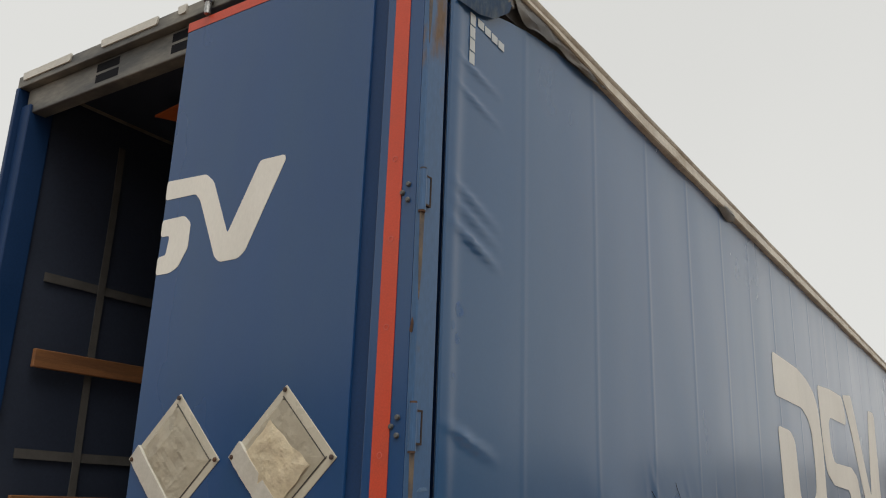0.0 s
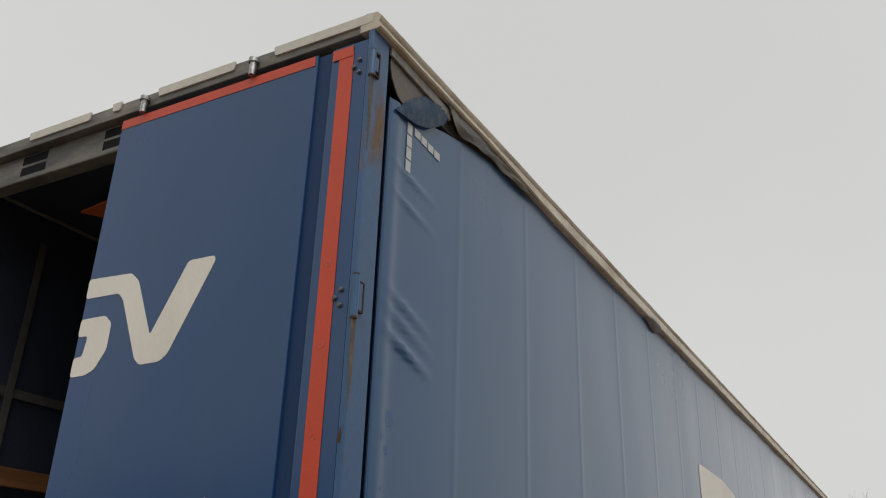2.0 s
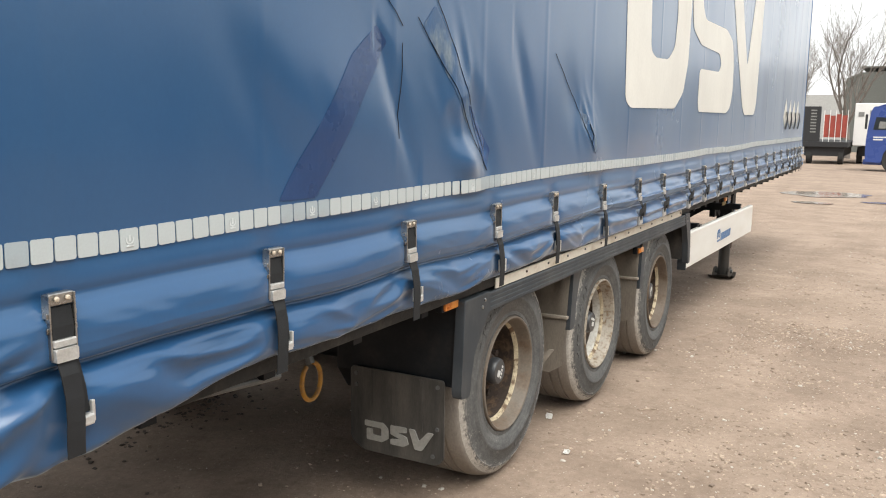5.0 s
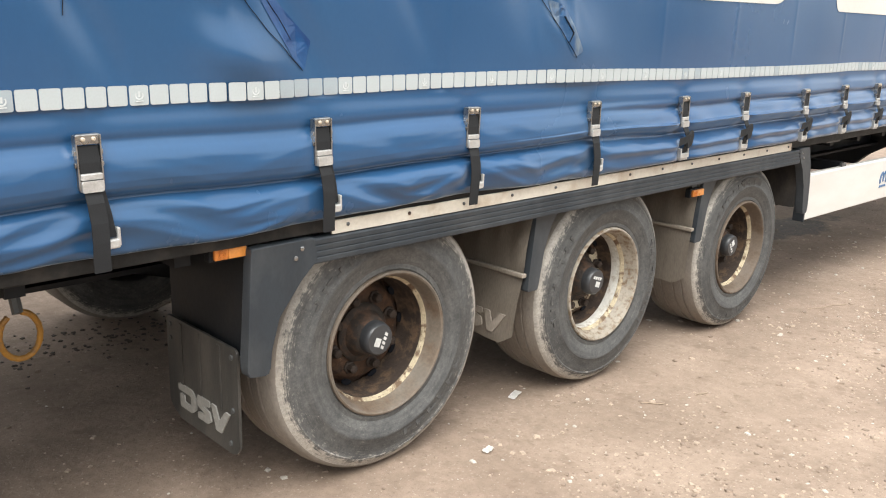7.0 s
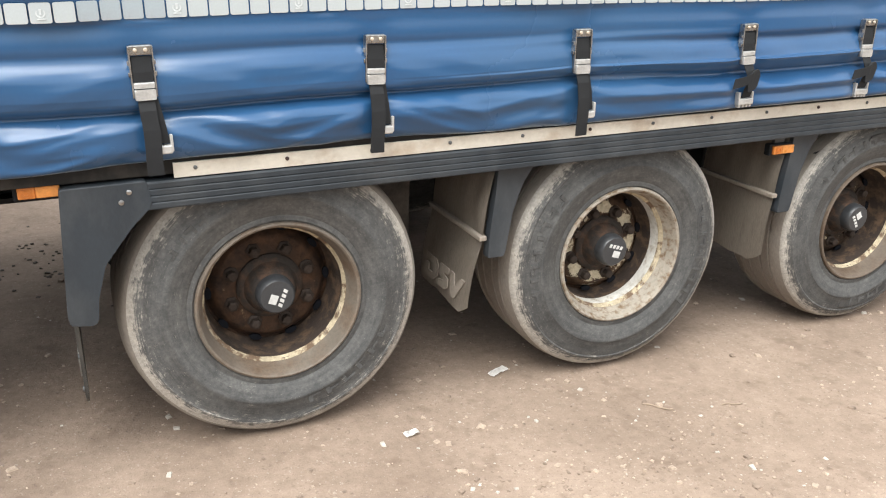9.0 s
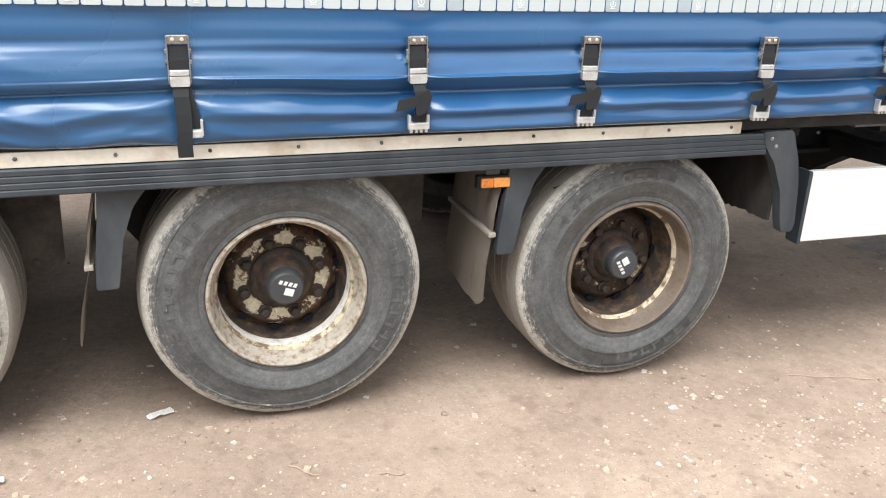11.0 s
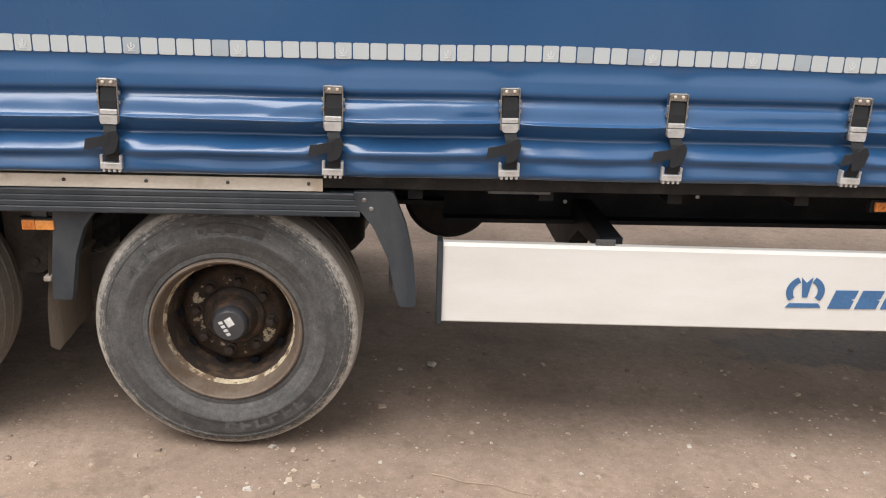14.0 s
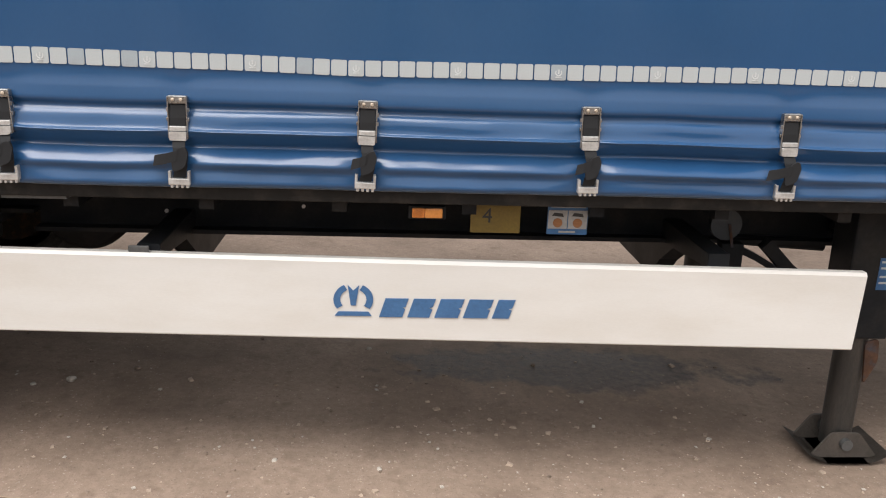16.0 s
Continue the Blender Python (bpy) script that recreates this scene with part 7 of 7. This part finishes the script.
def tractor_unit(x, y0, gz):
    t = thing("tractor_unit", "blue lorry tractor unit parked side-on in the yard", "lorry", (x, y0, gz))
    s = 1.0
    # outline of the cab from the side: (length from the front along -y, height)
    cab = [(0.02, 0.42), (0.0, 1.4), (0.04, 2.0), (0.13, 2.75), (0.24, 2.98), (2.18, 3.04), (2.22, 0.95), (1.62, 0.95), (1.55, 1.05), (0.88, 1.05), (0.76, 0.80), (0.72, 0.42)]
    bm = bmesh.new()
    prism(bm, rounded([(-u, v) for u, v in cab], 0.06), "x", 0.0, 2.4, 0.03)
    body = part("cab", bm, M["cab_blue"], t, "blue sleeper cab")
    bm = bmesh.new()
    prism(bm, [(-0.40, 3.0), (-1.75, 3.03), (-2.15, 3.04), (-2.15, 3.36), (-1.75, 3.36), (-1.1, 3.24)], "x", 0.15, 2.25, 0.03)
    part("roof_deflector", bm, M["cab_blue"], t)
    bm = bmesh.new()
    prism(bm, rounded([(-0.27, 1.92), (-0.92, 1.92), (-0.94, 2.48), (-0.36, 2.50)], 0.04), "x", -0.012, 0.004)
    part("side_window", bm, M["glass_dark"], body)
    bm = bmesh.new()
    prism(bm, rounded([(-0.48, 1.98), (-0.78, 1.98), (-0.78, 2.28), (-0.52, 2.31)], 0.03), "x", -0.016, -0.0125)
    part("window_pane", bm, M["far_grey"], body)
    bm = bmesh.new()
    box(bm, -0.28, -0.10, -0.02, 0.08, 1.95, 2.62, 0.02)
    part("mirror", bm, M["far_black"], t)
    for z, w in ((1.55, 0.45), (1.44, 0.28)):
        bm = bmesh.new()
        box(bm, -0.008, 0.003, -0.42 - w, -0.30, z, z + 0.06)
        part("writing_bar", bm, M["white_print"], body, "pale unreadable lettering as a bar")
    bm = bmesh.new()
    box(bm, -0.008, 0.003, -1.68, -1.56, 2.70, 2.82)
    part("roof_mark", bm, M["white_print"], body)
    bm = bmesh.new()
    box(bm, 0.2, 2.2, -0.9, 0.06, 0.30, 0.55, 0.03)
    part("bumper", bm, M["cab_blue"], t)
    bm = bmesh.new()
    box(bm, 0.75, 0.95, -5.6, -0.9, 0.72, 0.95)
    box(bm, 1.5, 1.7, -5.6, -0.9, 0.72, 0.95)
    box(bm, 0.10, 0.65, -3.1, -2.05, 0.42, 0.92, 0.05)
    part("chassis", bm, M["far_grey"], t)
    bm = bmesh.new()
    box(bm, 0.1, 0.35, -2.35, -2.20, 0.95, 2.70)
    box(bm, 0.35, 2.1, -2.45, -2.25, 0.95, 1.6)
    part("air_intake", bm, M["far_black"], t)
    bm = bmesh.new()
    prism(bm, [(-0.66, 0.5), (-1.76, 0.5), (-1.72, 0.9), (-1.5, 1.08), (-0.92, 1.08), (-0.72, 0.9)], "x", 0.03, 0.4)
    part("wheel_well", bm, M["far_black"], t)
    far_wheel(t, 0.02, -1.21, 0.49, 0.49)
    far_wheel(t, 0.02, -4.6, 0.49, 0.49)
    t.rotation_euler = (0, 0, 0)
    return t


tractor_unit(44.0, 0.60, ground_z(44))


def box_trailer(x, y0, y1, gz):
    t = thing("box_trailer", "white box trailer parked behind the blue lorry", "trailer", (x, y0, gz))
    w = y1 - y0
    bm = bmesh.new()
    box(bm, 0, 9, 0, w, 1.05, 3.45, 0.03)
    b = part("box_body", bm, M["white_van"], t)
    bm = bmesh.new()
    prism(bm, [(w * 0.10, 2.15), (w * 0.70, 2.45), (w * 0.72, 3.05), (w * 0.16, 3.05)], "x", -0.02, 0.003)
    part("dark_panel", bm, M["far_grey"], b)
    bm = bmesh.new()
    box(bm, -0.02, 0.003, w * 0.82, w * 0.93, 2.7, 2.95)
    part("small_plate", bm, M["far_grey"], b)
    bm = bmesh.new()
    box(bm, 0.2, 8.8, 0.5, 0.7, 0.8, 1.04)
    box(bm, 0.2, 8.8, w - 0.7, w - 0.5, 0.8, 1.04)
    box(bm, 0.5, 0.8, 0.3, w - 0.3, 0.45, 1.0)
    part("chassis", bm, M["far_black"], t)
    for yy in (0.35, w - 0.35):
        bm = bmesh.new()
        lathe(bm, [(0.34, -0.15), (0.48, -0.13), (0.48, 0.13), (0.34, 0.15)], 20, (1.2, yy, 0.48), "y")
        part("wheel", bm, M["far_tyre"], t)


box_trailer(54.0, -1.0, 1.75, ground_z(54))


def stake_trailer(x, y0, y1, gz):
    t = thing("stake_trailer", "dark timber trailer with red and white stakes", "trailer", (x, y0, gz))
    w = y1 - y0
    bm = bmesh.new()
    box(bm, 0, 7, 0, w, 0.95, 1.25, 0.02)
    box(bm, 0.2, 6.5, 0.2, w - 0.2, 0.45, 0.94)
    part("deck", bm, M["far_black"], t)
    bm = bmesh.new()
    box(bm, 0.0, 0.4, w - 0.95, w, 1.26, 3.2, 0.02)
    part("headboard", bm, M["far_black"], t, "dark headboard panel")
    for k in range(8):
        bm = bmesh.new()
        box(bm, -0.012, -0.001, w - 0.75, w - 0.45, 1.75 + 0.17 * k, 1.83 + 0.17 * k)
        part("light_bar", bm, M["far_grey"], t)
    for k in range(5):
        y = 0.10 + 0.30 * k
        bm = bmesh.new()
        box(bm, 0.10, 0.18, y, y + 0.028, 1.26, 3.0)
        part("stake", bm, M["white_van"], t)
    for k, (z0, z1) in enumerate(((1.5, 2.72), (1.5, 2.78), (1.5, 2.70), (1.5, 2.75))):
        bm = bmesh.new()
        box(bm, 0.2, 0.28, 0.10 + 0.30 * k, 0.399 + 0.30 * k, z0, z1)
        part("red_panel", bm, M["far_red"], t)
    for yy in (0.35, w - 0.45):
        bm = bmesh.new()
        lathe(bm, [(0.3, -0.15), (0.46, -0.13), (0.46, 0.13), (0.3, 0.15)], 20, (0.6, yy, 0.46), "y")
        part("wheel", bm, M["far_tyre"], t)


stake_trailer(52.0, 1.85, 4.3, ground_z(52))


def shed():
    t = thing("warehouse", "large dark metal-clad warehouse beyond the yard", "building", (90, 0, ground_z(90)))
    bm = bmesh.new()
    n = 60
    outline = [(-32.0, 0.0), (4.9, 0.0), (4.9, 6.9), (3.6, 7.45), (-3.0, 7.75), (-32.0, 7.9)]
    prism(bm, outline, "x", 0, 30)
    part("wall", bm, M["shed"], t, "dark grey cladding")
    for k in range(90):
        y = 4.8 - 0.4 * k
        bm = bmesh.new()
        box(bm, -0.02, -0.002, y, y + 0.06, 0.3, 6.8 if y > 3.6 else 7.4)
        part("cladding_rib", bm, M["shed"], t)
    bm = bmesh.new()
    box(bm, -0.2, 30.2, -32.2, 3.7, 7.88, 8.0)
    part("roof_edge", bm, M["shed"], t)
    bm = bmesh.new()
    box(bm, -0.6, 20, 4.95, 12.0, 0.0, 5.4, 0.05)
    part("annex", bm, M["shed_pale"], t, "paler low annex")
    bm = bmesh.new()
    for k in range(26):
        box(bm, -6.0, -5.95, -3.0 - 0.5 * k, -2.96 - 0.5 * k, 0.2, 2.4)
    box(bm, -6.0, -5.96, -16, -3, 2.2, 2.26)
    box(bm, -6.0, -5.96, -16, -3, 0.4, 0.46)
    part("fence", bm, M["far_grey"], t)


shed()


def bare_tree(x, y, height, seed, lean, spread):
    rnd = random.Random(seed)
    t = thing("bare_tree", "leafless tree with many fine upright branches", "tree", (x, y, ground_z(x) - 0.1), "bare trees behind the yard")
    limbs, twigs = bmesh.new(), bmesh.new()

    def grow(p, d, length, r, depth):
        n = 5
        for i in range(n):
            q = p + d * (length / n)
            r1 = r * 0.90
            rod(limbs if depth < 2 else twigs, p, q, r, r1, 6 if depth < 2 else 3)
            p, r = q, r1
            d = (d + Vector((rnd.gauss(0, 0.09), rnd.gauss(0, 0.09), rnd.gauss(0.05, 0.05)))).normalized()
            if depth < 4 and (i > 0 or depth > 0) and rnd.random() < 0.85:
                side = Vector((rnd.gauss(0, 1), rnd.gauss(0, 1), 0)).normalized()
                nd = (d + side * (rnd.uniform(0.5, 1.0) * spread) + Vector((0, 0, 0.22))).normalized()
                grow(p, nd, length * rnd.uniform(0.42, 0.68), max(0.006, r * rnd.uniform(0.36, 0.52)), depth + 1)
        if depth < 4:
            side = Vector((rnd.gauss(0, 1), rnd.gauss(0, 1), 0)).normalized()
            grow(p, (d + side * 0.25).normalized(), length * 0.6, r * 0.8, depth + 1)

    trunk = bmesh.new()
    base = Vector((0, 0, 0))
    top = Vector((lean * 0.1, lean, height * 0.20))
    rod(trunk, base, top, 0.24, 0.19, 12)
    part("trunk", trunk, M["bark"], t, "", True)
    for k in range(6):
        ang = k * 2 * math.pi / 6 + rnd.uniform(-0.4, 0.4)
        d = Vector((math.cos(ang) * 0.5, math.sin(ang) * 0.58 * spread, 1)).normalized()
        grow(top, d, height * rnd.uniform(0.30, 0.42), 0.10, 0)
    part("branching", limbs, M["bark"], t)
    part("crown", twigs, M["bark"], t, "fine bare twigs")


bare_tree(66, 2.75, 11.5, 4, 0.2, 0.9)
bare_tree(72, -4.6, 11.0, 9, 0.0, 1.0)
bare_tree(78, 9.0, 10.0, 14, 0.0, 1.0)


# ---------------------------------------------------------------- unseen blocks added round the camera to darken the trailer's low reflections
def skyline_block(x0, x1, y0, y1, height, ridge):
    t = thing("backdrop", "long unseen dark block standing for a reflected skyline", "building", (x0, y0, min(ground_z(x0), ground_z(x1)) - 0.3), "", "structure")
    bm = bmesh.new()
    long_x = x1 - x0 > y1 - y0
    span_w, span_l = (y1 - y0, x1 - x0) if long_x else (x1 - x0, y1 - y0)
    outline = [(0, 0), (span_w, 0), (span_w, height), (span_w / 2, ridge), (0, height)]
    prism(bm, outline, "x" if long_x else "y", 0, span_l)
    part("wall", bm, M["shed"], t)


skyline_block(-20, 12, -42, -24, 5.6, 6.9)
skyline_block(14, 40, -46, -26, 6.2, 7.6)
skyline_block(43, 86, -60, -34, 7.4, 8.8)
skyline_block(-44, -26, -22, 4, 6.0, 7.4)
skyline_block(-48, -28, 7, 40, 7.0, 8.4)
